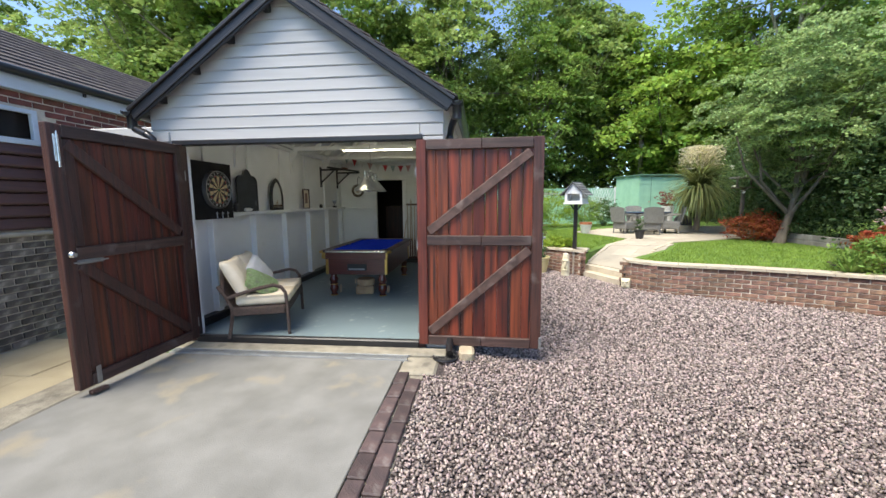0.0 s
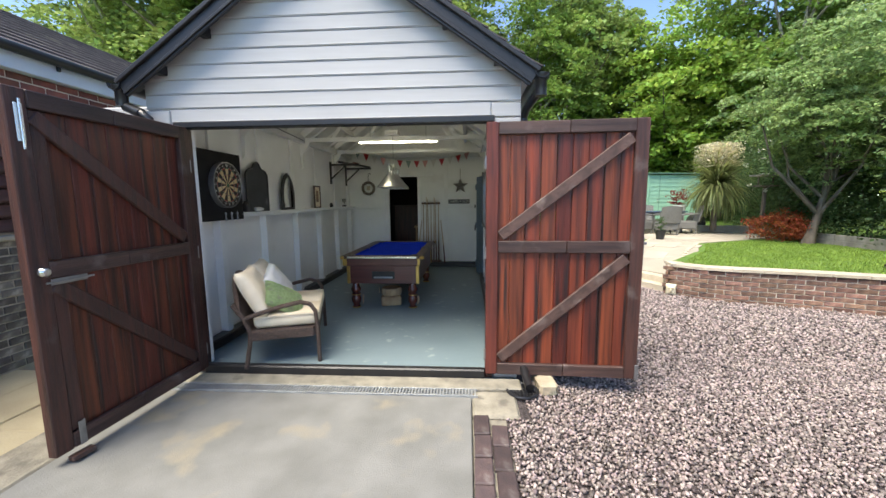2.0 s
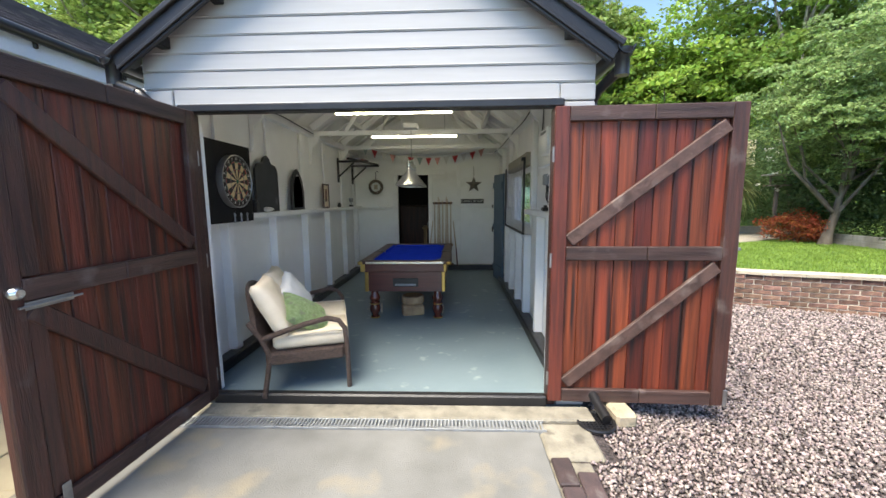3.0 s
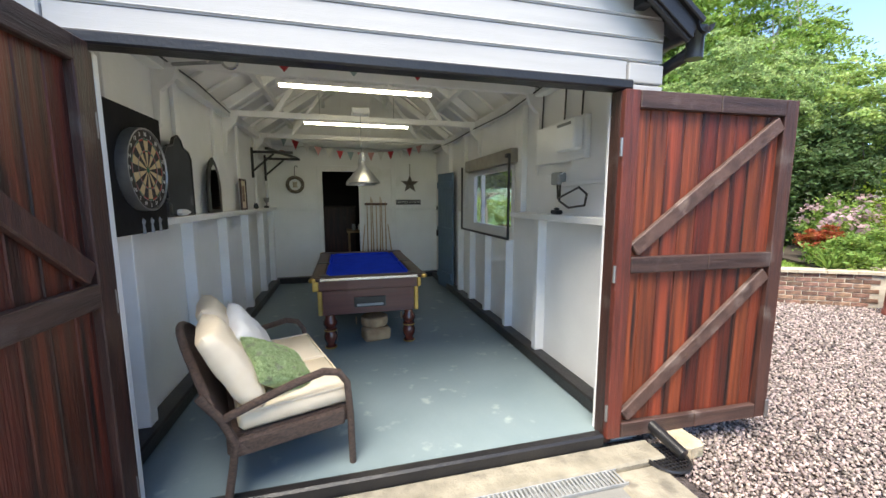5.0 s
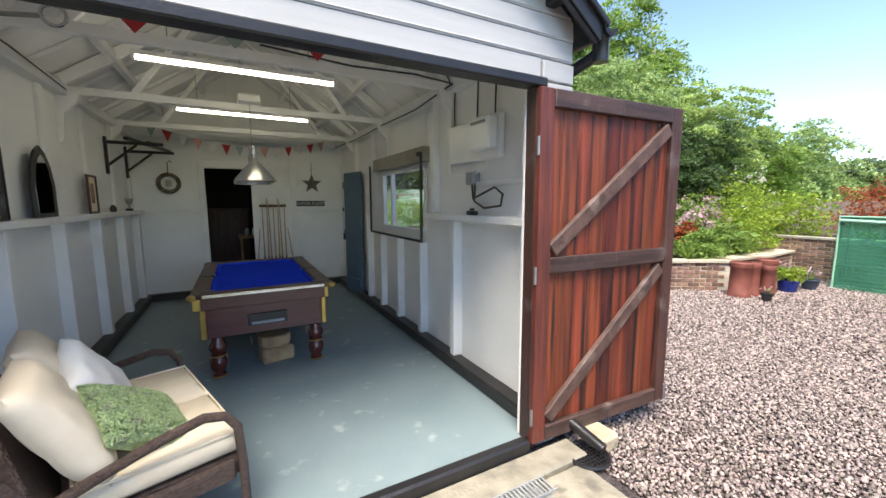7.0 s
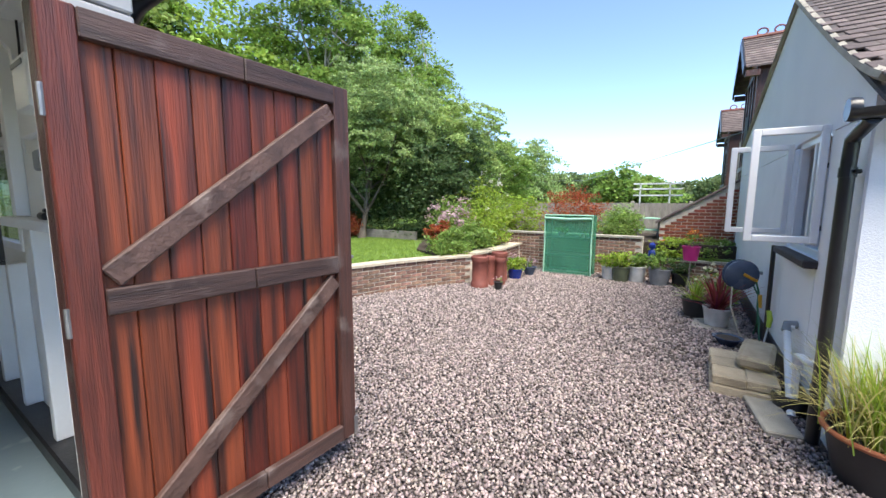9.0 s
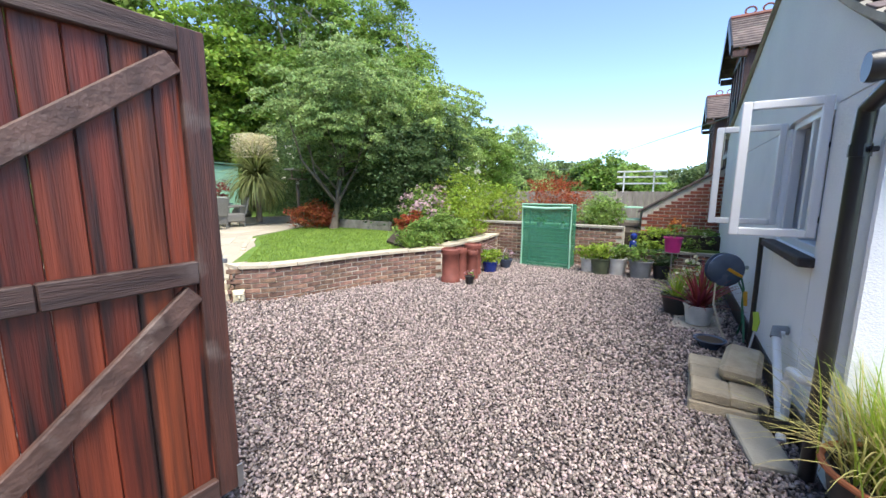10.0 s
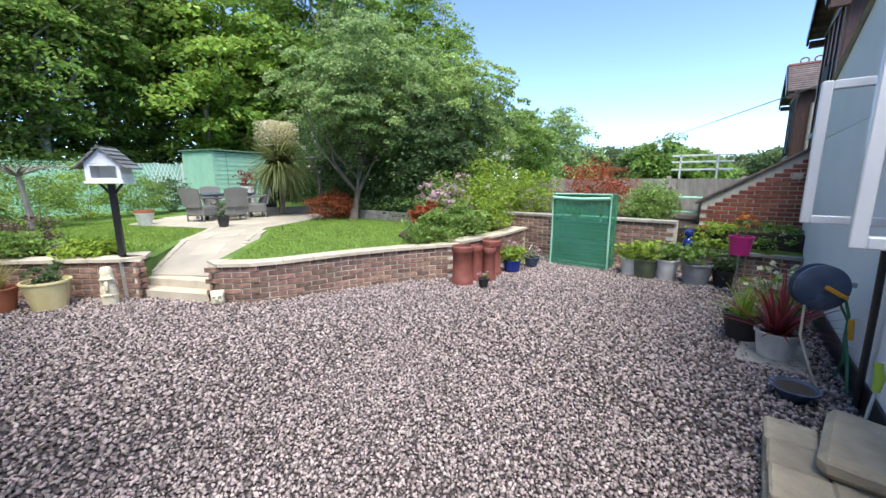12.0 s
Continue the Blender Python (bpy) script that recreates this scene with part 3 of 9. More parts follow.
# gutters
for s in (-1, 1):
    xg = CX + s * (1.54 + OV + 0.055)
    zg = EAVE - OV * math.tan(TH) + 0.0
    gt = thing("gutter", pose(xg, YF - FO - 0.03, zg), "glossy black half-round gutter with a swan-neck downpipe", "gutter")
    prof = [(0.055 * math.cos(a), 0.055 * math.sin(a)) for a in np.linspace(math.pi, 2 * math.pi, 9)] + [(0.050 * math.cos(a), 0.050 * math.sin(a)) for a in np.linspace(2 * math.pi, math.pi, 9)]
    part("channel", Geo().poly(prof, 5.5, Matrix(((1, 0, 0, 0), (0, 0, 1, 0), (0, 1, 0, 0), (0, 0, 0, 1)))), black_plastic, gt, smooth=True)
    part("gutter_outlet", Geo().lathe([(0.045, -0.13), (0.045, -0.02), (0.062, 0.0), (0.062, 0.03)], 14, pose(0, 0.07, -0.04)), black_plastic, gt, smooth=True)
    wx = (XL - xg - 0.02 + 0.13) if s < 0 else (XR - xg + 0.045)
    if s < 0:
        pts = [(0, 0.07, -0.12), (0.02, 0.08, -0.17), (0.20, 0.13, -0.24), (0.245, 0.14, -0.28), (0.25, 0.14, -0.40)]
        pts += [(0.25, 0.14, -1.2), (0.25, 0.14, -2.3)]
    else:
        pts = [(0, 0.07, -0.10), (-0.02, 0.11, -0.14), (-0.07, 0.27, -0.20), (-0.092, 0.34, -0.28), (-0.092, 0.34, -1.2), (-0.092, 0.34, -2.20), (-0.09, 0.28, -2.33), (-0.08, 0.02, -2.38), (-0.07, -0.05, -2.40)]
    pts = [(q[0], q[1] - (0.11 if s < 0 and k > 1 else 0.09 if s > 0 and k > 5 else 0) + (0.0), q[2]) for k, q in enumerate(pts)]
    part("downpipe", Geo().tube(pts, 0.034, 14), black_plastic, gt, smooth=True)
    part("collar", Geo().tube([pts[3], pts[4]] if s > 0 else [pts[1], pts[2]], 0.039, 14), black_plastic, gt, smooth=True)

# interior timbering
inner = thing("wall_timbers", pose(0, 0, 0), "white painted studs and shelf rails of the garage walls", "studwork")
inner["kind"] = "structure"
IL, IR = XL + 0.051, XR - 0.051
for y in (4.45, 5.35, 6.25, 7.15, 8.05, 8.85):
    g = Geo().box(IL, IL + 0.085, y - 0.045, y + 0.045, ZF + 0.10, 1.32)
    part("stud", g, white_gloss, inner)
    g = Geo().box(IL, IL + 0.03, y - 0.045, y + 0.045, 1.375, EAVE - 0.05)
    part("stud", g, white_gloss, inner)
for y in (4.94, 5.62, 6.24, 6.82, 7.35):
    g = Geo().box(IR - 0.085, IR, y - 0.035, y + 0.035, ZF + 0.10, 1.07 if 5.3 < y < 7.2 else 1.32)
    part("stud", g, white_gloss, inner)
for y in (5.36, 7.18, 8.0):
    part("stud", Geo().box(IR - 0.06, IR, y - 0.045, y + 0.045, 1.375, EAVE - 0.05), white_gloss, inner)
part("shelf_rail", Geo().box(IL, IL + 0.115, 4.0, YB - 0.002, 1.322, 1.372), white_gloss, inner)
part("shelf_rail", Geo().box(IR - 0.115, IR, 3.86, 5.44, 1.322, 1.372), white_gloss, inner)
part("shelf_rail", Geo().box(IR - 0.04, IR, 3.86, 4.68, 1.60, 1.63), white_gloss, inner)
part("wall_plate", Geo().box(IL, IL + 0.09, 3.84, YB - 0.002, EAVE - 0.11, EAVE - 0.02), white_gloss, inner)
part("wall_plate", Geo().box(IR - 0.09, IR, 3.84, YB - 0.002, EAVE - 0.11, EAVE - 0.02), white_gloss, inner)
for x0, x1 in ((IL + 0.116, BX0 - 0.09), (BX1 + 0.09, IR - 0.002)):
    part("back_rail", Geo().box(x0, x1, YB - 0.045, YB - 0.001, 1.31, 1.36), white_gloss, inner)
for x in (BX0 - 0.045, BX1 + 0.045, -1.24):
    part("back_stud", Geo().box(x - 0.043, x + 0.043, YB - 0.03, YB - 0.001, ZF + 0.1, BZ if x < -1.5 else 2.3), white_gloss, inner)
part("lintel", Geo().box(BX0 - 0.088, BX1 + 0.35, YB - 0.036, YB - 0.001, BZ + 0.003, BZ + 0.1), white_gloss, inner)
part("back_beam", Geo().box(IL, IR, YB - 0.06, YB - 0.001, EAVE - 0.08, EAVE + 0.02), white_gloss, inner)
for i in range(11):
    x = IL + 0.2 + i * 0.26
    part("gable_batten", Geo().box(x - 0.01, x + 0.01, YB - 0.012, YB - 0.001, EAVE + 0.03, max(EAVE + 0.06, roof_z(x) - 0.03), 0.002), white_gloss, inner)

# trusses: tie beams, rafters and struts
tr = thing("roof_trusses", pose(0, 0, 0), "white painted roof trusses with thin tie beams and struts", "truss")
tr["kind"] = "structure"
for y in (5.05, 6.62, 8.1):
    part("tie_beam", Geo().box(IL, IR, y - 0.022, y + 0.022, 2.40, 2.465), white_gloss, tr)
    for s in (-1, 1):
        part("rafter", Geo().beam((CX + s * 1.44, y, EAVE + 0.02), (CX + s * 0.01, y, APEX - 0.05), 0.045, 0.09), white_gloss, tr)
        part("strut", Geo().beam((CX + s * 0.95, y, 2.46), (CX + s * 0.42, y, APEX - 0.36), 0.04, 0.05), white_gloss, tr)
        part("knee_brace", Geo().poly([(0, 0), (0.16, 0), (0.13, -0.08), (0.05, -0.16), (0.035, -0.38), (0, -0.42)], 0.05, Matrix(((-s, 0, 0, IL + 0.001 if s < 0 else IR - 0.001), (0, 0, 1, y - 0.025), (0, 1, 0, 2.40), (0, 0, 0, 1)))), white_gloss, tr)
for s in (-1, 1):
    for k in (0.35, 0.7):
        x = CX + s * 1.54 * k
        part("purlin", Geo().box(x - 0.03, x + 0.03, YF + 0.04, YB - 0.001, roof_z(x) - 0.10, roof_z(x) - 0.025), white_gloss, tr)
    for i in range(12):
        y = 4.0 + i * 0.44
        part("common_rafter", Geo().beam((CX + s * 1.50, y, roof_z(CX + 1.50) - 0.0), (CX + s * 0.02, y, APEX - 0.012), 0.035, 0.03, 0.002), white_gloss, tr)
part("ridge_beam", Geo().box(CX - 0.02, CX + 0.02, YF + 0.04, YB - 0.001, APEX - 0.14, APEX - 0.03), white_gloss, tr)

# black plinths at the foot of the walls
pl = thing("plinth", pose(0, 0, 0), "black painted ledge along the foot of the garage walls", "plinth")
pl["kind"] = "structure"
part("ledge", Geo().box(IL, IL + 0.13, 3.80, YB - 0.16, ZF, ZF + 0.10, 0.012), black_paint, pl)
part("ledge", Geo().box(IR - 0.13, IR, 3.80, YB - 0.16, ZF, ZF + 0.10, 0.012), black_paint, pl)
part("ledge", Geo().box(IL, BX0 - 0.01, YB - 0.14, YB, ZF, ZF + 0.10, 0.012), black_paint, pl)
part("ledge", Geo().box(BX1 + 0.01, IR, YB - 0.14, YB, ZF, ZF + 0.10, 0.012), black_paint, pl)


# ---- the two big doors ----
stile_red = mat("stile_red", (0.16, 0.035, 0.022), (0.065, 0.018, 0.014), 2.5, 0.4, 0.5, 16, stretch=GRAIN, rand=0.1)
brace_timber = mat("brace_timber", (0.13, 0.072, 0.056), (0.055, 0.030, 0.024), 3.5, 0.5, 0.6, 16, stretch=(3, 14, 3), rand=0.2, c3=(0.17, 0.12, 0.10), c3_scale=6, c3_at=0.58)
# darker copy of plank_red, with the left leaf's shade in its colour
plank_shaded = mat("plank_shaded", (0.20, 0.042, 0.019), (0.034, 0.012, 0.008), 2.0, 0.4, 0.5, 10, stretch=(12, 12, 0.45), rand=0.30, hue=0.008, c3=(0.014, 0.008, 0.007), c3_scale=1.7, c3_at=0.55, c3_along=True)
def door_part(name, g, material, parent, label="", smooth=False, flip=True):
    if flip:
        g.v = [(x, -y, z) for x, y, z in g.v]
    return part(name, g, material, parent, label, smooth)


def garage_door(name, m, flip, label):
    """A leaf 1.22 wide, 2.06 high, hinge at x = 0, its ledged face towards -y."""
    d = thing(name, m, label, "door")
    d["kind"] = "structure"

    def part(name, g, material, parent, smooth=False):
        return door_part(name, g, material, parent, "", smooth, flip)

    W, H, T = 1.22, 2.06, 0.045
    n = 9
    for i in range(n):
        a, b = 0.07 + (W - 0.14) * i / n, 0.07 + (W - 0.14) * (i + 1) / n
        part("plank", Geo().box(a + 0.0015, b - 0.0015, 0.004, 0.026, 0.02, H - 0.02, 0.004), plank_shaded if flip else plank_red, d)
    part("stile", Geo().box(0, 0.095, -0.03, 0.028, 0, H, 0.005), dark_timber if flip else stile_red, d)
    part("stile", Geo().box(W - 0.10, W, -0.03, 0.028, 0, H, 0.005), dark_timber, d)
    for z0, z1 in ((0.0, 0.10), (1.03, 1.13), (H - 0.10, H)):
        mid = W * 0.52
        part("rail", Geo().box(0.096, mid, -0.034, 0.003, z0 + 0.002, z1 - 0.002, 0.005), frame_timber_h, d)
        part("rail", Geo().box(mid + 0.003, W - 0.101, -0.034, 0.003, z0 + 0.002, z1 - 0.002, 0.005), frame_timber_h, d)
    for z0, z1 in ((0.102, 1.028), (1.132, H - 0.102)):
        dx = 0.0
        part("brace", Geo().beam((0.115 + dx, -0.014, z0 + 0.035), (W - 0.12, -0.014, z1 - 0.035), 0.034, 0.088, 0.006, up=(0, 0, 1)), dark_timber if flip else brace_timber, d)
    if flip:
        for z0, z1 in ((0.104, 1.026), (1.134, H - 0.104)):
            part("inner_stile", Geo().box(W - 0.178, W - 0.102, -0.022, 0.003, z0, z1, 0.005), dark_timber, d)
    part("hinge", Geo().tube([(-0.006, -0.02, 1.70), (-0.006, -0.02, 1.80)], 0.009, 8), steel, d, smooth=True)
    part("hinge", Geo().tube([(-0.006, -0.02, 0.98), (-0.006, -0.02, 1.08)], 0.009, 8), steel, d, smooth=True)
    part("hinge", Geo().tube([(-0.006, -0.02, 0.12), (-0.006, -0.02, 0.22)], 0.009, 8), steel, d, smooth=True)
    return d


rdoor = garage_door("door_right", pose(-0.628, 3.765, 0.03, 0, 0, -2.0), False, "open dark red-stained plank garage door with ledges and braces, folded back")
g = Geo().box(1.215, 1.226, -0.02, 0.012, 1.02, 1.16, 0.002).box(1.222, 1.25, -0.012, 0.004, 1.10, 1.12, 0.003)
part("strike_plate", g, steel, rdoor)
part("tip_guard", Geo().box(1.20, 1.228, -0.04, -0.032, 0.0, 0.12, 0.002), steel, rdoor)
ldoor = garage_door("door_left", pose(-3.105, 3.75, 0.035, 0, 0, -92.5), True, "open dark red-stained plank garage door with bolts, standing half open")
door_part("latch_knob", Geo().lathe([(0.0, 0.0), (0.022, 0.0), (0.03, 0.01), (0.03, 0.035), (0.018, 0.05), (0.0, 0.052)], 14, pose(1.17, -0.03, 1.08, 90)), chrome, ldoor, "chrome latch knob", smooth=True)
bo = door_part("slide_bolt", Geo().box(0.93, 1.13, -0.040, -0.035, 0.995, 1.03, 0.002), steel, ldoor, "galvanised slide bolt")
door_part("bolt_rod", Geo().tube([(0.90, -0.048, 1.013), (1.16, -0.048, 1.013)], 0.006, 8), steel, bo, smooth=True)
bo = door_part("top_bolt", Geo().box(1.145, 1.185, -0.036, -0.031, 1.78, 1.98, 0.002), chrome, ldoor, "bright tower bolt")
door_part("bolt_rod", Geo().tube([(1.165, -0.044, 1.74), (1.165, -0.044, 2.0)], 0.006, 8), chrome, bo, smooth=True)
bo = door_part("bottom_bolt", Geo().box(1.05, 1.09, -0.036, -0.031, 0.0, 0.15, 0.002), steel, ldoor)
door_part("prop", Geo().beam((1.17, -0.055, -0.035), (1.05, -0.07, -0.035), 0.05, 0.03), frame_timber_h, bo)
# ---- planting helpers ----


def leaf_arrays(centres, size, rng, up=0.35, aspect=0.55, var=0.35):
    """Folded leaves, one at each centre, each facing its own way."""
    n = len(centres)
    d = rng.normal(size=(n, 3))
    d[:, 2] *= 0.6
    d /= np.linalg.norm(d, axis=1)[:, None]
    o = rng.normal(size=(n, 3))
    o[:, 2] += up * 3
    w = np.cross(d, o)
    w /= np.linalg.norm(w, axis=1)[:, None]
    nn = np.cross(w, d)
    s = (size * (1 + var * rng.uniform(-1, 1, n)))[:, None]
    c = np.asarray(centres)
    tail, tip = c - d * s * 0.5, c + d * s * 0.5
    l, r = c - w * s * aspect * 0.5 + nn * s * 0.10, c + w * s * aspect * 0.5 + nn * s * 0.10
    v = np.stack([tail, r, tip, l], 1).reshape(-1, 3)
    f = np.arange(n * 4).reshape(-1, 4)
    return v, f


def blade_arrays(base, n, length, width, rng, spread=1.0, droop=0.6, seg=4, rise=0.5):
    """Long arching blades that grow from one place."""
    vs, fs, k = [], [], 0
    for i in range(n):
        a = rng.uniform(0, 2 * math.pi)
        e = rng.uniform(rise, 1.0) * math.pi / 2 if spread > 0 else 1.5
        L = length * rng.uniform(0.6, 1.1)
        h = np.array([math.cos(a), math.sin(a), 0.0])
        side = np.array([-math.sin(a), math.cos(a), 0.0])
        p = np.array(base, dtype=float) + h * rng.uniform(0, 0.05) + side * rng.uniform(-0.03, 0.03)
        for j in range(seg + 1):
            w = width * (1 - (j / seg) ** 2 * 0.95) * 0.5
            vs += [p - side * w, p + side * w]
            if j:
                fs.append((k + 2 * j - 2, k + 2 * j - 1, k + 2 * j + 1, k + 2 * j))
            e2 = e - droop * spread * (j / seg) ** 1.3 * 1.6
            p = p + (h * math.cos(e2) + np.array([0, 0, math.sin(e2)])) * L / seg
        k += 2 * (seg + 1)
    return np.array(vs), np.array(fs)


def puff(rng, centre, radii, clusters, per, spread, shell=0.55, lumps=0.25):
    """Places of leaves that sit in clumps round the outside of an uneven crown."""
    c = []
    u = rng.normal(size=(clusters, 3))
    u /= np.linalg.norm(u, axis=1)[:, None]
    lump = np.array([1 + lumps * 2 * noise.noise(Vector((*(p * 1.7),)) + Vector(centre)) for p in u])
    rad = (shell + (1 - shell) * rng.uniform(0, 1, clusters) ** 0.6) * lump
    cc = np.asarray(centre) + u * rad[:, None] * np.asarray(radii)
    sp = spread * rng.uniform(0.6, 1.3, clusters)
    pts = cc[:, None, :] + rng.normal(size=(clusters, per, 3)).clip(-2, 2) * sp[:, None, None] * np.array([1, 1, 0.42])
    return pts.reshape(-1, 3), cc


def sprays(rng, centre, radii, clusters, per, spread, shell=0.5, lumps=0.3, flat=0.5):
    """Leaves on the upper side of many small domes, which make up an uneven crown with gaps."""
    u = rng.normal(size=(clusters, 3))
    u /= np.linalg.norm(u, axis=1)[:, None]
    lump = np.array([1 + lumps * 2 * noise.noise(Vector((*(p * 1.9),)) + Vector(centre) * 3) for p in u])
    rad = (shell + (1 - shell) * rng.uniform(0, 1, clusters) ** 0.5) * lump
    cc = np.asarray(centre) + u * rad[:, None] * np.asarray(radii)
    sp = spread * rng.uniform(0.55, 1.35, clusters)
    d = rng.normal(size=(clusters, per, 3))
    d /= np.linalg.norm(d, axis=2)[:, :, None]
    d[:, :, 2] = np.where(rng.uniform(0, 1, (clusters, per)) < 0.75, np.abs(d[:, :, 2]), d[:, :, 2])
    r = rng.uniform(0.35, 1.0, (clusters, per)) ** 0.5 * (1 + 0.18 * rng.normal(size=(clusters, per)).clip(-1.5, 1.5))
    tilt = u[:, None, :] * np.array([1, 1, 0.2])
    slope = -(d[:, :, 0] * tilt[:, :, 0] + d[:, :, 1] * tilt[:, :, 1]) * 0.45
    pts = cc[:, None, :] + d * r[:, :, None] * sp[:, None, None] * np.array([1, 1, flat])
    pts[:, :, 2] += slope * r * sp[:, None]
    return pts.reshape(-1, 3), cc


def trunk_geo(rng, h, r, limbs, reach, lean=(0, 0), ends=None, r_top=0.25):
    g = Geo()
    pts = [(lean[0] * (i / 5) + rng.normal() * r * 0.3 * (i > 0), lean[1] * (i / 5) + rng.normal() * r * 0.3 * (i > 0), -0.1 + (h + 0.1) * i / 5) for i in range(6)]
    g.tube(pts, [r * (1.35 if i == 0 else 1 - (1 - r_top) * i / 5) for i in range(6)], 9)
    for k in range(limbs):
        j = int(rng.integers(2, 6))
        p0 = Vector(pts[j])
        if ends is not None:
            p1 = Vector(ends[int(rng.integers(0, len(ends)))])
        else:
            a = rng.uniform(0, 2 * math.pi)
            p1 = p0 + Vector((math.cos(a) * reach, math.sin(a) * reach, reach * rng.uniform(0.3, 1.1)))
        mid = (p0 + p1) / 2 + Vector(rng.normal(size=3) * 0.08 * (p1 - p0).length) - Vector((0, 0, 0.06 * (p1 - p0).length))
        r0 = r * (0.55 - 0.06 * j)
        g.tube([p0, p0.lerp(mid, 0.5), mid, mid.lerp(p1, 0.5), p1], [r0, r0 * 0.8, r0 * 0.6, r0 * 0.4, r0 * 0.15], 6)
    return g


def shrub(name, m, label, radii, n, size, material, category="shrub", seed=1, per=26, group="", flowers=None, aspect=0.55, spread=0.16, stem=True):
    rng = np.random.default_rng(seed)
    t = thing(name, m, label, category, group)
    pts, cc = puff(rng, (0, 0, radii[2] * 0.95), radii, max(4, n // per), per, spread * max(radii), 0.45)
    pts[:, 2] = np.abs(pts[:, 2]) + 0.01
    v, f = leaf_arrays(pts, size, rng, aspect=aspect)
    part("foliage", array_mesh("foliage", v, f, material), material, t)
    if stem:
        g = Geo()
        for k in range(7):
            e = cc[int(rng.integers(0, len(cc)))]
            g.tube([(0.03 * math.cos(k), 0.03 * math.sin(k), -0.03), (e[0] * 0.4, e[1] * 0.4, abs(e[2]) * 0.5), (e[0] * 0.9, e[1] * 0.9, abs(e[2]) * 0.9)], [0.012, 0.008, 0.003], 5)
        part("stem", g, bark, t)
    if flowers:
        fm, fn, fs = flowers
        u = rng.normal(size=(fn // 6, 3))
        u[:, 2] = np.abs(u[:, 2])
        u /= np.linalg.norm(u, axis=1)[:, None]
        c = np.array([0, 0, radii[2] * 0.95]) + u * np.asarray(radii) * rng.uniform(0.92, 1.12, (len(u), 1))
        p = (c[:, None, :] + rng.normal(size=(len(c), 6, 3)) * fs * 0.6).reshape(-1, 3)
        v, f = leaf_arrays(p, fs, rng, aspect=0.9)
        part("blossom", array_mesh("blossom", v, f, fm), fm, t, kind="stuff")
    return t


# ---- neighbouring building ----
NX0 = -5.0
nb = solo("neighbour_wall", Geo().box(NX0 - 0.30, NX0 - 0.012, -4, 13, -0.3, 1.16, 0.01), mortar_dark, "old grey brick base wall of the neighbouring building", "wall", kind="structure")
nb2 = solo("neighbour_upper_wall", Geo().box(NX0 - 0.30, NX0 - 0.07, -4, 3.20, 1.17, 2.73, 0.01).box(NX0 - 0.30, NX0 - 0.07, 4.0, 13, 1.17, 2.73, 0.01)
           .box(NX0 - 0.30, NX0 - 0.07, 3.2, 4.0, 1.17, 2.16, 0.0).box(NX0 - 0.30, NX0 - 0.07, 3.2, 4.0, 2.55, 2.73, 0.0), mortar, "red brick upper wall above brown cladding", "wall", kind="structure")
part("sill_ledge", Geo().box(NX0 - 0.06, NX0 + 0.05, -4, 13, 1.15, 1.20, 0.012), slab_grey, nb, "rough stone ledge")
for i in range(7):
    g = Geo()
    z0 = 1.22 + i * 0.136
    pr = [(0.0, 0), (0.045, 0.01), (0.052, 0.03), (0.02, 0.125), (0.0, 0.135)]
    g.poly(pr, 17, Matrix(((1, 0, 0, NX0 - 0.068), (0, 0, 1, -4), (0, 1, 0, z0), (0, 0, 0, 1))))
    part("cladding_board", g, clad_brown, nb2, "dark brown shiplap board")
part("fascia", Geo().box(NX0 - 0.10, NX0 + 0.02, -4, 13, 2.73, 2.90, 0.006), pale_blue, nb2, "pale blue painted fascia")
part("neighbour_gutter", Geo().tube([(NX0 + 0.07, -4, 2.93), (NX0 + 0.07, 13, 2.90)], 0.05, 10), black_plastic, nb2, smooth=True)
for y in np.arange(-3.6, 13, 0.9):
    part("bracket", Geo().box(NX0 + 0.02, NX0 + 0.05, y, y + 0.03, 2.83, 2.90, 0.004), black_plastic, nb2)
nr = thing("neighbour_roof", pose(0, 0, 0), "dark slate roof of the neighbouring building", "roof")
nr["kind"] = "structure"
g = Geo()
for i in range(11):
    a, b = i * 0.17, (i + 1) * 0.17 + 0.02
    for k in range(1):
        x0, x1 = NX0 + 0.08 - a * 0.86, NX0 + 0.08 - b * 0.86
        z0, z1 = 2.95 + a * 0.5, 2.95 + b * 0.5 - 0.012
        g.add([(x0, -4.2, z0 + 0.012), (x1, -4.2, z1), (x1, 13.2, z1), (x0, 13.2, z0 + 0.012), (x0, -4.2, z0 - 0.01), (x1, -4.2, z1 - 0.02), (x1, 13.2, z1 - 0.02), (x0, 13.2, z0 - 0.01)],
              [(0, 1, 2, 3), (7, 6, 5, 4), (0, 3, 7, 4), (1, 5, 6, 2), (0, 4, 5, 1), (3, 2, 6, 7)])
part("slates", g, slate, nr, kind="stuff")
nw = thing("window_neighbour", pose(NX0 - 0.05, 3.6, 2.35), "white framed window in the brick wall", "window")
nw["kind"] = "structure"
for g in (Geo().box(-0.02, 0.03, -0.40, 0.40, 0.155, 0.20), Geo().box(-0.02, 0.03, -0.40, 0.40, -0.19, -0.13), Geo().box(-0.02, 0.03, -0.40, -0.34, -0.13, 0.155), Geo().box(-0.02, 0.03, 0.34, 0.40, -0.13, 0.155)):
    part("window_frame", g, pale_blue, nw)
part("pane", Geo().box(-0.004, 0.002, -0.34, 0.34, -0.13, 0.155, 0), pane, nw)
# added near-black sheet that paints the unlit interior behind the pane
part("dark_interior_sheet", Geo().box(-0.10, -0.09, -0.4, 0.4, -0.19, 0.2, 0), painted_dark, nw)
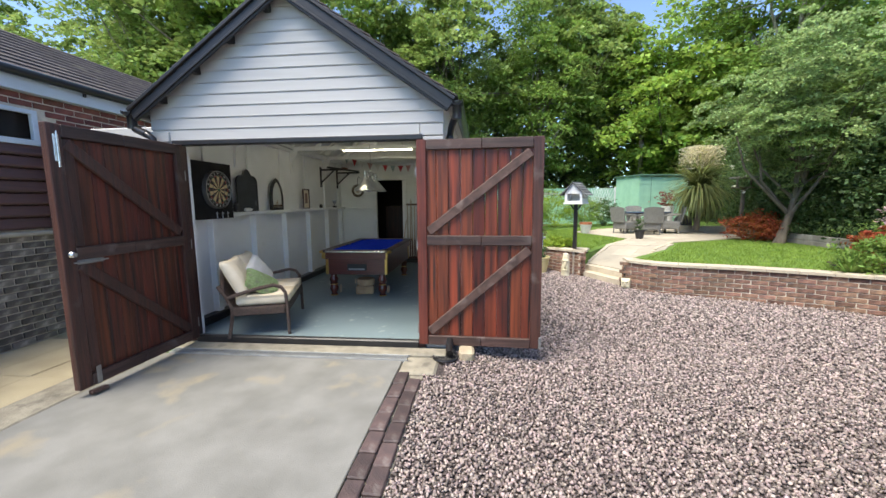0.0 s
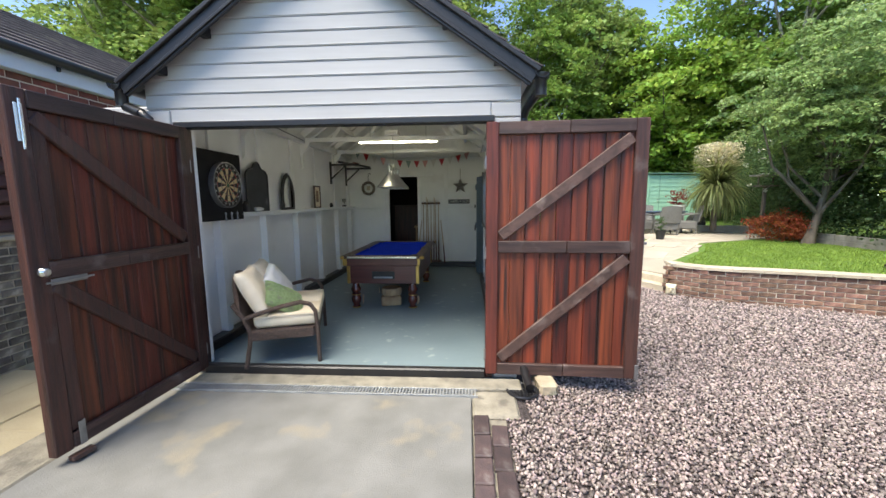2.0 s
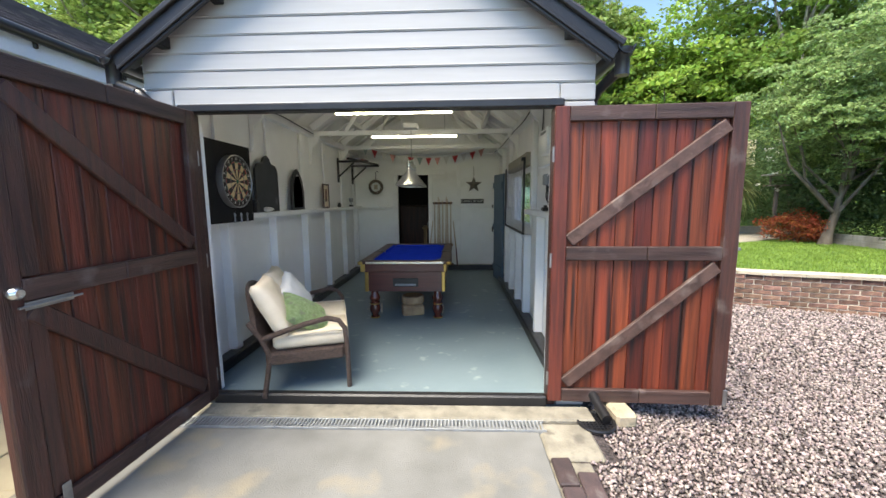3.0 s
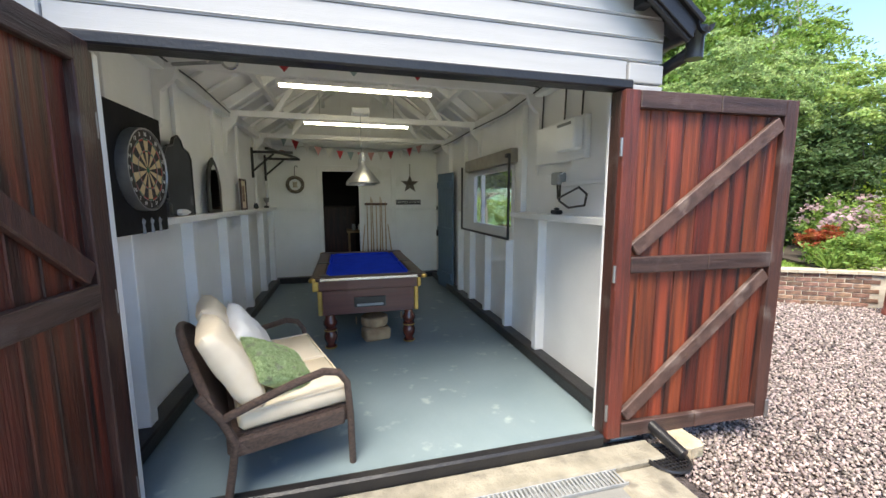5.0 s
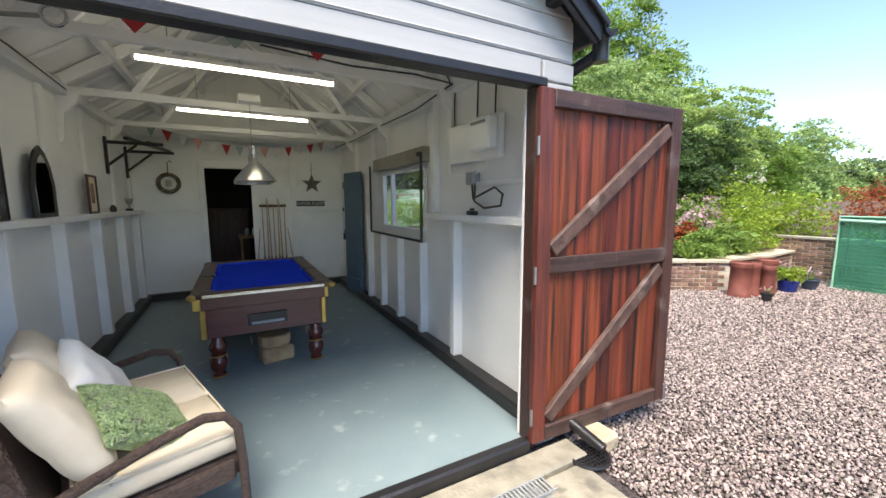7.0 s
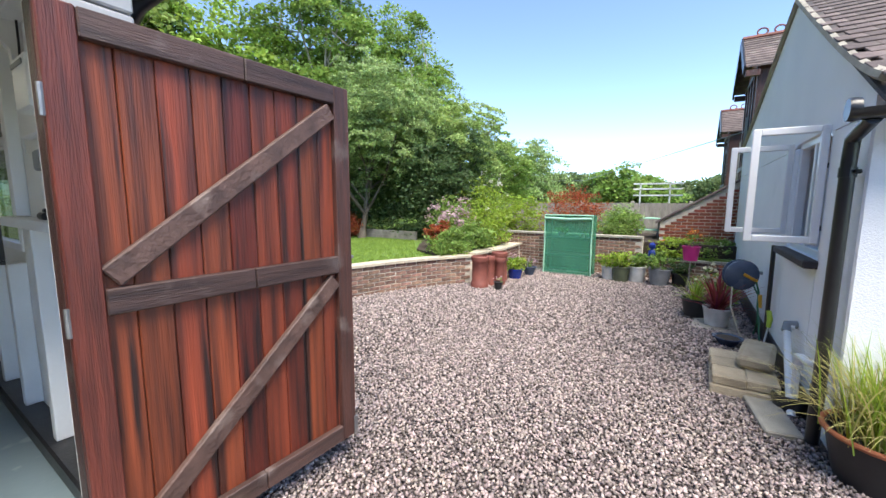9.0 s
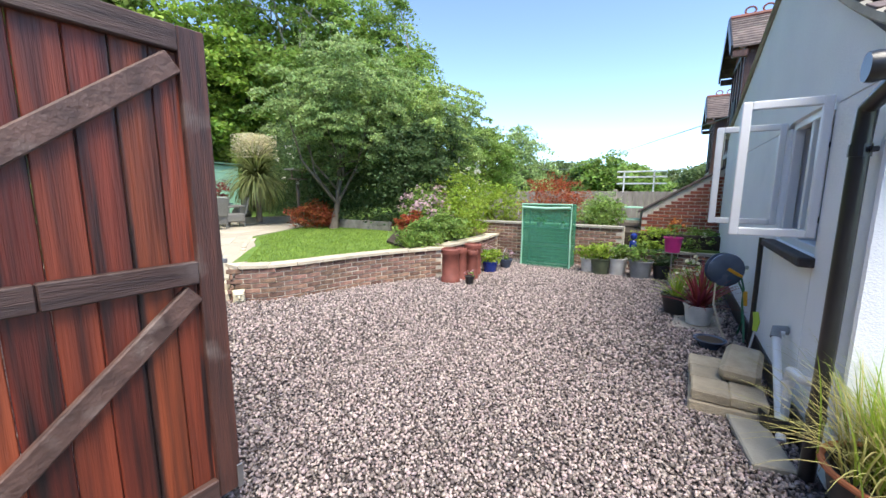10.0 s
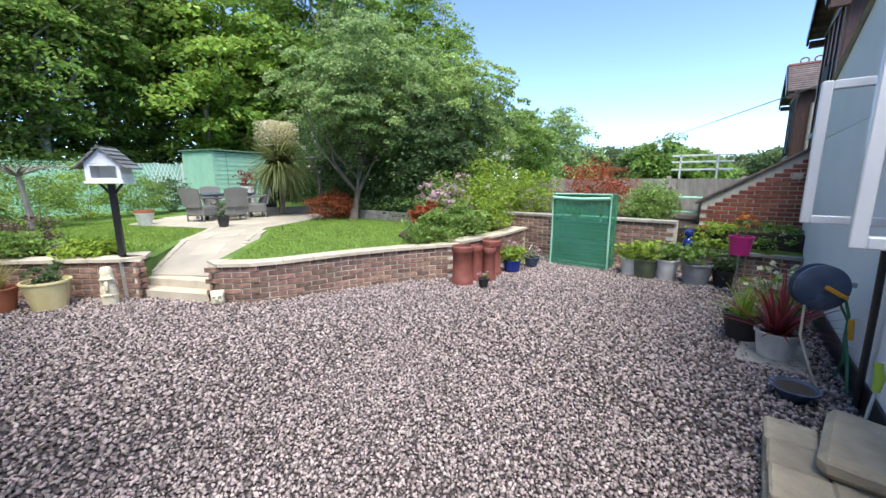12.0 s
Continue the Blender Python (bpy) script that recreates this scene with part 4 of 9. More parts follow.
solo("side_panel", Geo().box(-4.75, -3.5, 4.1, 4.14, 1.9, 2.36, 0.01), white_board, "white painted panel between the garage and the wall", "panel", kind="structure")
solo("side_panel_post", Geo().box(-4.95, -4.83, 4.1, 4.2, -0.1, 2.3, 0.01), dark_timber, "dark timber post", "post", kind="structure")
bpy.data.objects["side_panel_post"].location.z = 0.0

# ---- white house ----
HY = 1.15
hw = thing("house", pose(0, 0, 0), "white rendered brick cottage with a tiled roof and black rainwater pipes", "house")
HX0, HX1 = 2.36, 9.4
WX0, WX1, WZ_0, WZ_1 = 3.16, 4.32, 1.02, 2.06
HZ = 2.02
body = Geo()
body.box(HX0, WX0, HY - 0.30, HY, -0.3, HZ, 0.012).box(WX1, HX1, HY - 0.30, HY, -0.3, HZ, 0.012).box(WX0, WX1, HY - 0.30, HY, -0.3, WZ_0, 0.0)


def verge_z(x):
    return min(2.10 + (x - 2.30) * 0.595 + 0.10 * math.exp(-(x - 2.3) * 2.2), 3.45 - (x - 6.10) * 0.27)


xsv = list(np.linspace(HX0, HX1, 38))
n = len(xsv)
vv = [(x, yy, z) for yy in (HY - 0.30, HY) for x in xsv for z in (HZ + 0.002 if not (WX0 < x < WX1) else WZ_1, verge_z(x))]
ff = []
for i in range(n - 1):
    a, b = 2 * i, 2 * n + 2 * i
    ff += [(a, a + 2, a + 3, a + 1), (b, b + 1, b + 3, b + 2), (a + 1, a + 3, b + 3, b + 1), (a, b, b + 2, a + 2)]
ff += [(0, 1, 2 * n + 1, 2 * n), (2 * n - 2, 4 * n - 2, 4 * n - 1, 2 * n - 1)]
body.add(vv, ff)
part("gable_wall", body, render_white, hw, "white painted rough render")
part("side_wall", Geo().box(HX0 + 0.001, HX0 + 0.30, -6.5, HY - 0.301, -0.3, 2.02, 0.01), render_white, hw)
part("far_wall", Geo().box(HX1 - 0.3, HX1 - 0.001, -6.5, HY - 0.301, -0.3, 2.4, 0.01).box(HX0, HX1, -6.8, -6.5, -0.3, 2.0, 0.01), render_white, hw)
part("plinth", Geo().box(HX0 + 0.35, HX1 + 0.01, HY + 0.001, HY + 0.02, -0.3, -0.01, 0.006), black_paint, hw, "black painted plinth band")
# verges
vl = [(x, HY + 0.01, verge_z(x) + 0.01) for x in np.linspace(2.22, 5.05, 16)]
part("verge", Geo().tube(vl, 0.035, 6), slab_grey, hw, "grey mortar verge")
part("verge", Geo().tube([(5.05, HY + 0.01, verge_z(5.06) + 0.01), (9.5, HY + 0.01, verge_z(9.5) + 0.01)], 0.04, 6), slab_grey, hw)
# roof tiles facing the yard side
rt = thing("house_roof", pose(0, 0, 0), "weathered brown clay tile roof in even courses", "roof")
rt["kind"] = "structure"
g = Geo()
g.add([(2.12, HY + 0.03, 2.05), (2.12, -6.9, 2.05), (5.05, -6.9, 3.77), (5.05, HY + 0.03, 3.77), (2.12, HY + 0.03, 2.02), (2.12, -6.9, 2.02), (5.05, -6.9, 3.73), (5.05, HY + 0.03, 3.73)], [(0, 1, 2, 3), (7, 6, 5, 4), (0, 3, 7, 4), (1, 5, 6, 2), (0, 4, 5, 1), (3, 2, 6, 7)])
g.add([(5.05, HY + 0.03, 3.77), (5.05, -6.9, 3.77), (9.55, -6.9, 2.55), (9.55, HY + 0.03, 2.55), (5.05, HY + 0.03, 3.72), (5.05, -6.9, 3.72), (9.55, -6.9, 2.50), (9.55, HY + 0.03, 2.50)], [(0, 1, 2, 3), (7, 6, 5, 4), (0, 3, 7, 4), (1, 5, 6, 2), (0, 4, 5, 1), (3, 2, 6, 7)])
part("roof_deck", g, slate, rt)
tile = mesh_of("roof_tile", Geo().box(0, 0.19, -0.082, 0.082, 0, 0.016, 0.003), roof_tile)
k = 0
sl = math.atan(0.585)
for i in range(21):
    for j in range(12):
        ob = part("tile", tile, roof_tile, rt)
        d = i * 0.155
        ob.matrix_world = pose(2.10 + d * math.cos(sl), HY - 0.05 - j * 0.166 - (i % 2) * 0.083, 2.075 + d * math.sin(sl) + 0.10 * math.exp(-d * 1.6) - 0.04, 0, -math.degrees(sl) + 5, 0)
# rainwater goods
hg = thing("house_gutter", pose(2.10, HY, 1.99), "glossy black gutter and corner downpipe on the white house", "gutter")
prof = [(0.06 * math.cos(a), 0.06 * math.sin(a)) for a in np.linspace(math.pi, 2 * math.pi, 9)] + [(0.054 * math.cos(a), 0.054 * math.sin(a)) for a in np.linspace(2 * math.pi, math.pi, 9)]
part("channel", Geo().poly(prof, 7.5, Matrix(((1, 0, 0, 0), (0, 0, 1, -7.35), (0, 1, 0, 0), (0, 0, 0, 1)))), black_plastic, hg, smooth=True)
part("end_piece", Geo().lathe([(0.062, -0.03), (0.066, 0.0), (0.062, 0.02)], 14, pose(0, 0.15, 0, 90)), black_plastic, hg, smooth=True)
part("downpipe", Geo().tube([(0.0, 0.07, -0.05), (0.12, 0.075, -0.09), (0.25, 0.08, -0.13), (0.27, 0.08, -0.25), (0.27, 0.08, -1.2), (0.27, 0.08, -2.12)], 0.038, 14), black_plastic, hg, smooth=True)
part("pipe_clip", Geo().box(0.21, 0.41, 0.03, 0.06, -0.34, -0.315, 0.004).lathe([(0.043, -0.03), (0.043, 0.03)], 14, pose(0.27, 0.08, -0.33)), black_plastic, hg)
part("pipe_clip", Geo().lathe([(0.043, -0.03), (0.043, 0.03)], 14, pose(0.27, 0.08, -1.75)), black_plastic, hg)
# window with two open sashes
hwin = thing("house_window", pose(0, HY, 0), "white casement window with two glazed sashes opened outwards", "window")
for x0, x1, z0, z1 in ((WX0, WX0 + 0.06, WZ_0, WZ_1), (WX1 - 0.06, WX1, WZ_0, WZ_1), (WX0 + 0.061, WX1 - 0.061, WZ_0, WZ_0 + 0.06), (WX0 + 0.061, WX1 - 0.061, WZ_1 - 0.06, WZ_1), (3.72, 3.78, WZ_0 + 0.061, WZ_1 - 0.061)):
    part("window_frame", Geo().box(x0, x1, -0.10, -0.03, z0, z1), upvc, hwin)
# flat sheet behind the frame, the room's dimness painted in near-black
part("reveal", Geo().box(WX0 - 0.0, WX1, -0.29, -0.28, WZ_0, WZ_1, 0), painted_dark, hwin, "flat sheet painted near-black as the dim room behind the window")
part("window_sill", Geo().box(WX0 - 0.06, WX1 + 0.06, -0.03, 0.09, WZ_0 - 0.07, WZ_0 - 0.003, 0.01), slate, hwin, "slate window sill")
part("hinge", Geo().box(WX0 + 0.062, WX0 + 0.074, -0.03, 0.0, 1.25, 1.29).box(WX0 + 0.062, WX0 + 0.074, -0.03, 0.0, 1.75, 1.79), black_plastic, hwin)


def sash(x, z0, z1, w, rz):
    s = part("sash", Geo().box(0, 0.05, -0.025, 0.025, z0, z1, 0.006).box(w - 0.055, w, -0.025, 0.025, z0, z1, 0.006).box(0.0501, w - 0.0551, -0.025, 0.025, z0, z0 + 0.055, 0.006).box(0.0501, w - 0.0551, -0.025, 0.025, z1 - 0.055, z1, 0.006), upvc, hwin, "open white sash")
    s.matrix_world = pose(x, HY + 0.015, 0, 0, 0, rz)
    p = new("pane", mesh_of("pane", Geo().box(0.05, w - 0.055, -0.003, 0.003, z0 + 0.055, z1 - 0.055, 0), pane))
    p.parent = s
    p.visible_shadow = False
    h = new("stay", mesh_of("stay", Geo().tube([(0.16, -0.03, 1.18), (0.20, -0.05, 1.175), (0.25, -0.03, 1.18), (0.27, -0.03, 1.19)], 0.005, 6), black_plastic, True))
    h.parent = s
    return s


sash(WX0 - 0.02, 1.15, 2.07, 0.47, 91)
sash(WX1 + 0.02, 1.15, 2.07, 0.52, 90)
# wall pipes
tp = solo("waste_pipe", Geo().tube([(4.62, HY + 0.05, 1.0), (4.58, HY + 0.05, 0.5), (4.55, HY + 0.05, -0.22)], 0.022, 10), black_plastic, "thin black waste pipe fixed to the white wall", "pipe", smooth=True)
g = Geo().tube([(3.43, HY + 0.03, 0.38), (3.43, HY + 0.07, 0.38), (3.41, HY + 0.08, 0.35), (3.10, HY + 0.10, 0.12), (2.74, HY + 0.12, -0.15)], 0.028, 12)
pv = thing("white_pipe", pose(0, 0, 0), "white plastic overflow pipe leaning from the wall to the ground", "pipe")
part("tube", g, upvc, pv, smooth=True)
part("elbow", Geo().tube([(3.45, HY + 0.01, 0.40), (3.44, HY + 0.075, 0.40), (3.40, HY + 0.085, 0.345)], 0.036, 12), pot_grey, pv, "grey elbow fitting", smooth=True)
lp = thing("low_white_pipe", pose(0, 0, 0), "short white plastic pipe with an elbow dropping into the black gully", "pipe")
part("tube", Geo().tube([(2.90, HY + 0.09, 0.24), (2.88, HY + 0.09, -0.08)], 0.024, 12), upvc, lp, smooth=True)
part("elbow", Geo().tube([(2.70, HY + 0.01, 0.30), (2.71, HY + 0.08, 0.31), (2.80, HY + 0.09, 0.31), (2.88, HY + 0.09, 0.29), (2.90, HY + 0.09, 0.22)], 0.029, 12), upvc, lp, smooth=True)
part("coupling", Geo().lathe([(0.034, -0.02), (0.036, 0.0), (0.034, 0.02)], 14, pose(2.90, HY + 0.09, 0.20)), upvc, lp, smooth=True)
solo("black_gully", Geo().lathe([(0.10, -0.14), (0.12, 0.0), (0.11, 0.02), (0.09, 0.0), (0.08, -0.12)], 14, pose(2.87, HY + 0.11, -0.03)), black_plastic, "black plastic gully at the foot of the pipe", "drain", smooth=True)

# hose reel
hr = thing("hose_reel", pose(5.05, HY + 0.28, 0.57, 0, 0, 20), "round grey wall hose reel with a yellow handle and green hose", "hose reel")
part("drum", Geo().lathe([(0.0, -0.06), (0.17, -0.06), (0.19, -0.045), (0.19, -0.035), (0.12, -0.03), (0.12, 0.03), (0.19, 0.035), (0.19, 0.045), (0.17, 0.06), (0.0, 0.065)], 28, pose(0, 0, 0, 0, 90)), glaze_slate, hr, "grey plastic drum", smooth=True)
part("wall_bracket", Geo().beam((0, -0.24, 0.03), (0, 0.0, 0.03), 0.03, 0.04), steel, hr)
magenta_plastic = mat("magenta_plastic", (0.62, 0.03, 0.22), (0.5, 0.02, 0.18), 6, 0.45, 0)
lime_plastic = mat("lime_plastic", (0.35, 0.5, 0.05), (0.3, 0.42, 0.04), 6, 0.45, 0)
yel = mat("yellow_plastic", (0.72, 0.36, 0.02), (0.6, 0.3, 0.02), 6, 0.4, 0)
green_hose = mat("green_hose", (0.03, 0.16, 0.07), (0.02, 0.1, 0.05), 6, 0.4, 0)
part("crank", Geo().beam((-0.08, 0.0, 0.02), (-0.085, -0.12, -0.05), 0.02, 0.035, 0.006).tube([(-0.07, -0.11, -0.045), (-0.13, -0.12, -0.05)], 0.016, 10), yel, hr, "yellow crank handle")
part("hose", Geo().tube([(-0.05, -0.15, -0.05), (-0.10, -0.17, -0.2), (-0.16, -0.14, -0.36), (-0.30, -0.10, -0.52), (-0.42, -0.06, -0.72)], 0.011, 8), green_hose, hr, smooth=True)
part("hose", Geo().tube([(0.02, -0.14, -0.08), (-0.05, -0.2, -0.26), (0.02, -0.24, -0.42), (-0.08, -0.2, -0.6), (-0.02, -0.2, -0.76)], 0.010, 8), green_hose, hr, smooth=True)
part("hose", Geo().tube([(-0.05, 0.10, -0.15), (-0.10, 0.12, -0.4), (-0.25, 0.10, -0.62), (-0.3, 0.05, -0.78)], 0.010, 8), paving_buff, hr, "pale hose tail", smooth=True)
part("nozzle", Geo().tube([(-0.14, -0.17, -0.22), (-0.15, -0.17, -0.38)], [0.018, 0.025], 10), yel, hr, smooth=True)
lance = thing("spray_lance", pose(3.95, HY + 0.14, -0.16), "lime green and silver spray lance leaning on the wall", "tool")
part("shaft", Geo().tube([(-0.35, 0.10, 0.0), (-0.1, 0.0, 0.40)], 0.009, 8), steel, lance, smooth=True)
part("grip", Geo().tube([(-0.1, 0.0, 0.40), (-0.08, -0.01, 0.48), (-0.05, 0.0, 0.56)], [0.018, 0.024, 0.02], 10), lime_plastic, lance, "lime plastic grip", smooth=True)

# slabs and stones by the house
def stone(name, x, y, z, w, d, h, rz, label, material=sandstone, c=0.02, seed=0):
    g = Geo().box(-w / 2, w / 2, -d / 2, d / 2, 0, h, c)
    g.v = [tuple(Vector(p) + Vector((noise.noise(Vector(p) * 5 + Vector((seed, 0, 0))), noise.noise(Vector(p) * 5 + Vector((0, seed, 3))), noise.noise(Vector(p) * 4 + Vector((seed, 9, 0))))) * c * 0.5) for p in g.v]
    return solo(name, g, material, label, "stone", m=pose(x, y, z, 0, 0, rz), group="stone slabs by the house")


def gz(x):
    return float(ground_z(x, 0))


SR = -2.0
stone("stone_slab", 3.28, 1.53, gz(3.5) - 0.01, 0.80, 0.48, 0.10, SR, "weathered sandstone slab at the bottom of the stack", c=0.012, seed=1)
for k, u in enumerate((-0.26, 0.005, 0.27)):
    stone("stone_slab", 3.28 + u, 1.645, gz(3.5) + 0.092, 0.258, 0.24, 0.085 - 0.006 * k, SR, "squared sandstone block laid on the bottom slab", c=0.012, seed=2 + k)
stone("stone_slab", 3.27, 1.41, gz(3.5) + 0.092, 0.76, 0.22, 0.085, SR, "long sandstone slab laid next to the blocks", c=0.012, seed=7)
stone("stone_slab", 3.42, 1.41, gz(3.5) + 0.178, 0.60, 0.26, 0.12, SR - 8, "thick rounded stone on top of the stack", c=0.035, seed=4)
stone("flagstone", 2.68, 1.41, gz(2.9) - 0.005, 0.66, 0.22, 0.05, 8, "grey flagstone lying in the gravel", slab_grey, 0.01, 5)
stone("flagstone", 5.35, 1.62, gz(5.3) - 0.03, 0.75, 0.50, 0.045, -8, "grey flagstone under the plant pots", slab_grey, 0.008, 6)


# ---- pots and plants of the yard ----
def pot(name, x, y, z, r, h, material, label, top=1.0, base=0.7, plant=None, lip=0.012, group="plant pots in the yard"):
    t = thing(name, pose(x, y, z), label, "plant pot", group)
    part("pot", Geo().lathe([(0.0, 0), (r * base, 0), (r * (base + (top - base) * 0.55), h * 0.5), (r * top, h * 0.93), (r * top + lip, h * 0.93), (r * top + lip, h), (r * top - 0.012, h), (r * top - 0.02, h * 0.88), (0, h * 0.87)], 22), material, t, smooth=True)
    part("soil", Geo().lathe([(0, h * 0.885), (r * top - 0.022, h * 0.88)], 16, caps=False), soil, t)
    return t


def fill(t, z, radii, n, size, material, seed, flowers=None, aspect=0.5):
    rng = np.random.default_rng(seed)
    pts, cc = puff(rng, (0, 0, z + radii[2] * 0.7), radii, max(4, n // 14), 14, 0.22 * max(radii), 0.3)
    pts[:, 2] = np.maximum(pts[:, 2], z - 0.02)
    v, f = leaf_arrays(pts, size, rng, aspect=aspect)
    part("foliage", array_mesh("foliage", v, f, material), material, t)
    if flowers:
        fm, fn, fs = flowers
        c = np.array([0, 0, z + radii[2] * 0.8]) + rng.normal(size=(fn, 3)) * np.array(radii) * 0.55
        c[:, 2] = z + radii[2] * rng.uniform(0.9, 1.9, fn)
        p = (c[:, None, :] + rng.normal(size=(fn, 5, 3)) * fs * 0.35).reshape(-1, 3)
        v, f = leaf_arrays(p, fs, rng, aspect=0.95)
        part("blossom", array_mesh("blossom", v, f, fm), fm, t, kind="stuff")


def chimney_pot(x, y, r, h, label):
    t = thing("chimney_pot", pose(x, y, gz(x)), label, "chimney pot", "old chimney pots as planters")
    part("body", Geo().lathe([(r * 1.02, 0), (r * 1.02, h * 0.13), (r * 0.96, h * 0.15), (r * 0.90, h * 0.8), (r * 0.98, h * 0.83), (r * 1.02, h * 0.87), (r * 1.02, h * 0.97), (r * 0.92, h), (r * 0.82, h), (r * 0.8, h * 0.8)], 24), terracotta, t, smooth=True)
    part("soil", Geo().lathe([(0, h * 0.95), (r * 0.83, h * 0.94)], 14, caps=False), soil, t)
    return t


cp = chimney_pot(5.62, 5.42, 0.17, 0.62, "tall red clay chimney pot with a wide rim, worn")
cp2 = chimney_pot(5.92, 5.36, 0.11, 0.60, "slim red clay chimney pot")
cp3 = chimney_pot(6.08, 5.20, 0.11, 0.55, "slim rounded red clay chimney pot")
cp4 = chimney_pot(6.45, 5.38, 0.17, 0.62, "plain dark red clay chimney pot")
p = pot("flower_pot", 5.62, 5.02, gz(5.6), 0.085, 0.15, pot_black, "small black plant pot with sparse flowers")
fill(p, 0.14, (0.07, 0.07, 0.06), 60, 0.035, leaf_mid, 33, (petal_pink, 5, 0.03))
p = pot("flower_pot", 6.85, 5.18, gz(6.8), 0.17, 0.22, glaze_blue, "cobalt blue glazed pot with a bright green plant", base=0.75)
fill(p, 0.22, (0.20, 0.20, 0.14), 420, 0.075, leaf_lime, 34)
p = pot("flower_pot", 7.25, 5.40, gz(7), 0.13, 0.26, pot_white, "white pot behind the blue one")
fill(p, 0.26, (0.13, 0.13, 0.12), 120, 0.06, leaf_mid, 35, (petal_pink, 10, 0.04))
p = pot("flower_pot", 7.40, 5.05, gz(7), 0.15, 0.20, glaze_slate, "slate blue glazed pot with pink flowers", base=0.6)
fill(p, 0.20, (0.13, 0.13, 0.10), 120, 0.05, leaf_mid, 36, (petal_pink, 10, 0.045))
part("handle", Geo().tube([(-0.14, 0, 0.18), (-0.12, 0, 0.36), (0, 0, 0.44), (0.12, 0, 0.36), (0.14, 0, 0.18)], 0.008, 6), steel, p)
rowx = 7.95
for i, (y, r, h, ma, lab, fol, s, rad) in enumerate([
        (3.42, 0.17, 0.30, pot_white, "pale stone pot with lime green leaves", leaf_lime, 1, 0.24),
        (3.18, 0.19, 0.32, pot_green, "olive glazed pot with bright green leaves", leaf_lime, 2, 0.26),
        (2.88, 0.18, 0.34, pot_white, "white square-lipped planter with herbs", leaf_mid, 3, 0.20),
        (2.45, 0.21, 0.34, pot_grey, "grey tub with a tall leafy plant", leaf_mid, 4, 0.26),
        (2.10, 0.15, 0.27, pot_black, "black plastic pot with a dark green shrub", leaf_dark, 5, 0.22)]):
    p = pot("flower_pot", rowx - 0.08 * (i % 2), y, gz(7.9), r, h, ma, lab, base=0.78)
    fill(p, h, (rad, rad, rad * 0.75), 380, 0.075, fol, 40 + s)
p = pot("flower_pot", 5.25, 1.62, gz(5.2) + 0.02, 0.16, 0.24, pot_white, "pale grey glazed pot with a red spiky plant", base=0.8)
v, f = blade_arrays((0, 0, 0.21), 75, 0.62, 0.030, np.random.default_rng(5), droop=0.35, rise=0.15)
part("leaf_tuft", array_mesh("leaf_tuft", v, f, leaf_purple), leaf_purple, p, "dark red strap leaves")
p = pot("flower_pot", 5.62, 1.86, gz(5.6) + 0.02, 0.18, 0.26, pot_black, "brown pot with grassy green leaves", base=0.75)
v, f = blade_arrays((0, 0, 0.22), 90, 0.42, 0.014, np.random.default_rng(6), droop=0.5, rise=0.2)
part("leaf_tuft", array_mesh("leaf_tuft", v, f, leaf_lime), leaf_lime, p)
p = pot("plant_bowl", 4.42, 1.55, gz(4.4), 0.14, 0.10, glaze_slate, "shallow grey metal bowl on the gravel", base=0.55)
shrub("flowering_shrub", pose(6.3, 1.55, gz(6)), "leggy green shrub with apricot and yellow flowers", (0.34, 0.28, 0.36), 420, 0.07, leaf_mid, seed=50, flowers=(petal_cream, 90, 0.06))
shrub("flowering_shrub", pose(7.1, 1.62, gz(6)), "loose flowering shrub against the house", (0.26, 0.24, 0.30), 420, 0.055, leaf_mid, seed=51, flowers=(petal_orange, 50, 0.05))
p = pot("hanging_pot", 7.35, 1.95, gz(7) + 0.62, 0.14, 0.26, magenta_plastic, "magenta pot held up on a stand", base=0.8)
fill(p, 0.25, (0.15, 0.15, 0.16), 120, 0.06, leaf_mid, 52, (petal_orange, 12, 0.05))
part("stand", Geo().tube([(0, 0, 0.0), (0, 0, -0.64)], 0.012, 8).tube([(-0.12, 0, -0.63), (0.12, 0, -0.63)], 0.01, 6), steel, p)
# potted ornamental grass close to the camera
p = pot("grass_pot", 2.08, 0.98, gz(2.1) - 0.005, 0.27, 0.30, pot_black, "large dark pot with an orange rim and tall straw-green grass", base=0.8, group="")
part("rim", Geo().tube([(0.285 * math.cos(a), 0.285 * math.sin(a), 0.30) for a in np.linspace(0, 2 * math.pi, 25)[:-1]], 0.016, 8, closed=True), terra_pot, p, "orange plastic rim", smooth=True)
rng = np.random.default_rng(8)
v1, f1 = blade_arrays((0, 0, 0.26), 420, 0.72, 0.008, rng, droop=0.75, rise=0.45, seg=7)
v1[:, :2] += np.repeat(rng.normal(size=(420, 2)) * 0.09, 16, axis=0)
part("grass_tuft", array_mesh("grass_tuft", v1, f1, leaf_straw), leaf_straw, p, "arching straw-coloured blades")
v1, f1 = blade_arrays((0, 0, 0.26), 260, 0.62, 0.009, rng, droop=0.3, rise=0.7, seg=6)
v1[:, :2] += np.repeat(rng.normal(size=(260, 2)) * 0.09, 14, axis=0)
part("grass_tuft", array_mesh("grass_tuft", v1, f1, leaf_lime), leaf_lime, p, "fresh green upright blades")
stone("edging_stone", 1.72, 0.62, gz(1.6) - 0.02, 0.5, 0.28, 0.09, 12, "rough stone beside the grass pot", sandstone, 0.02, 9)

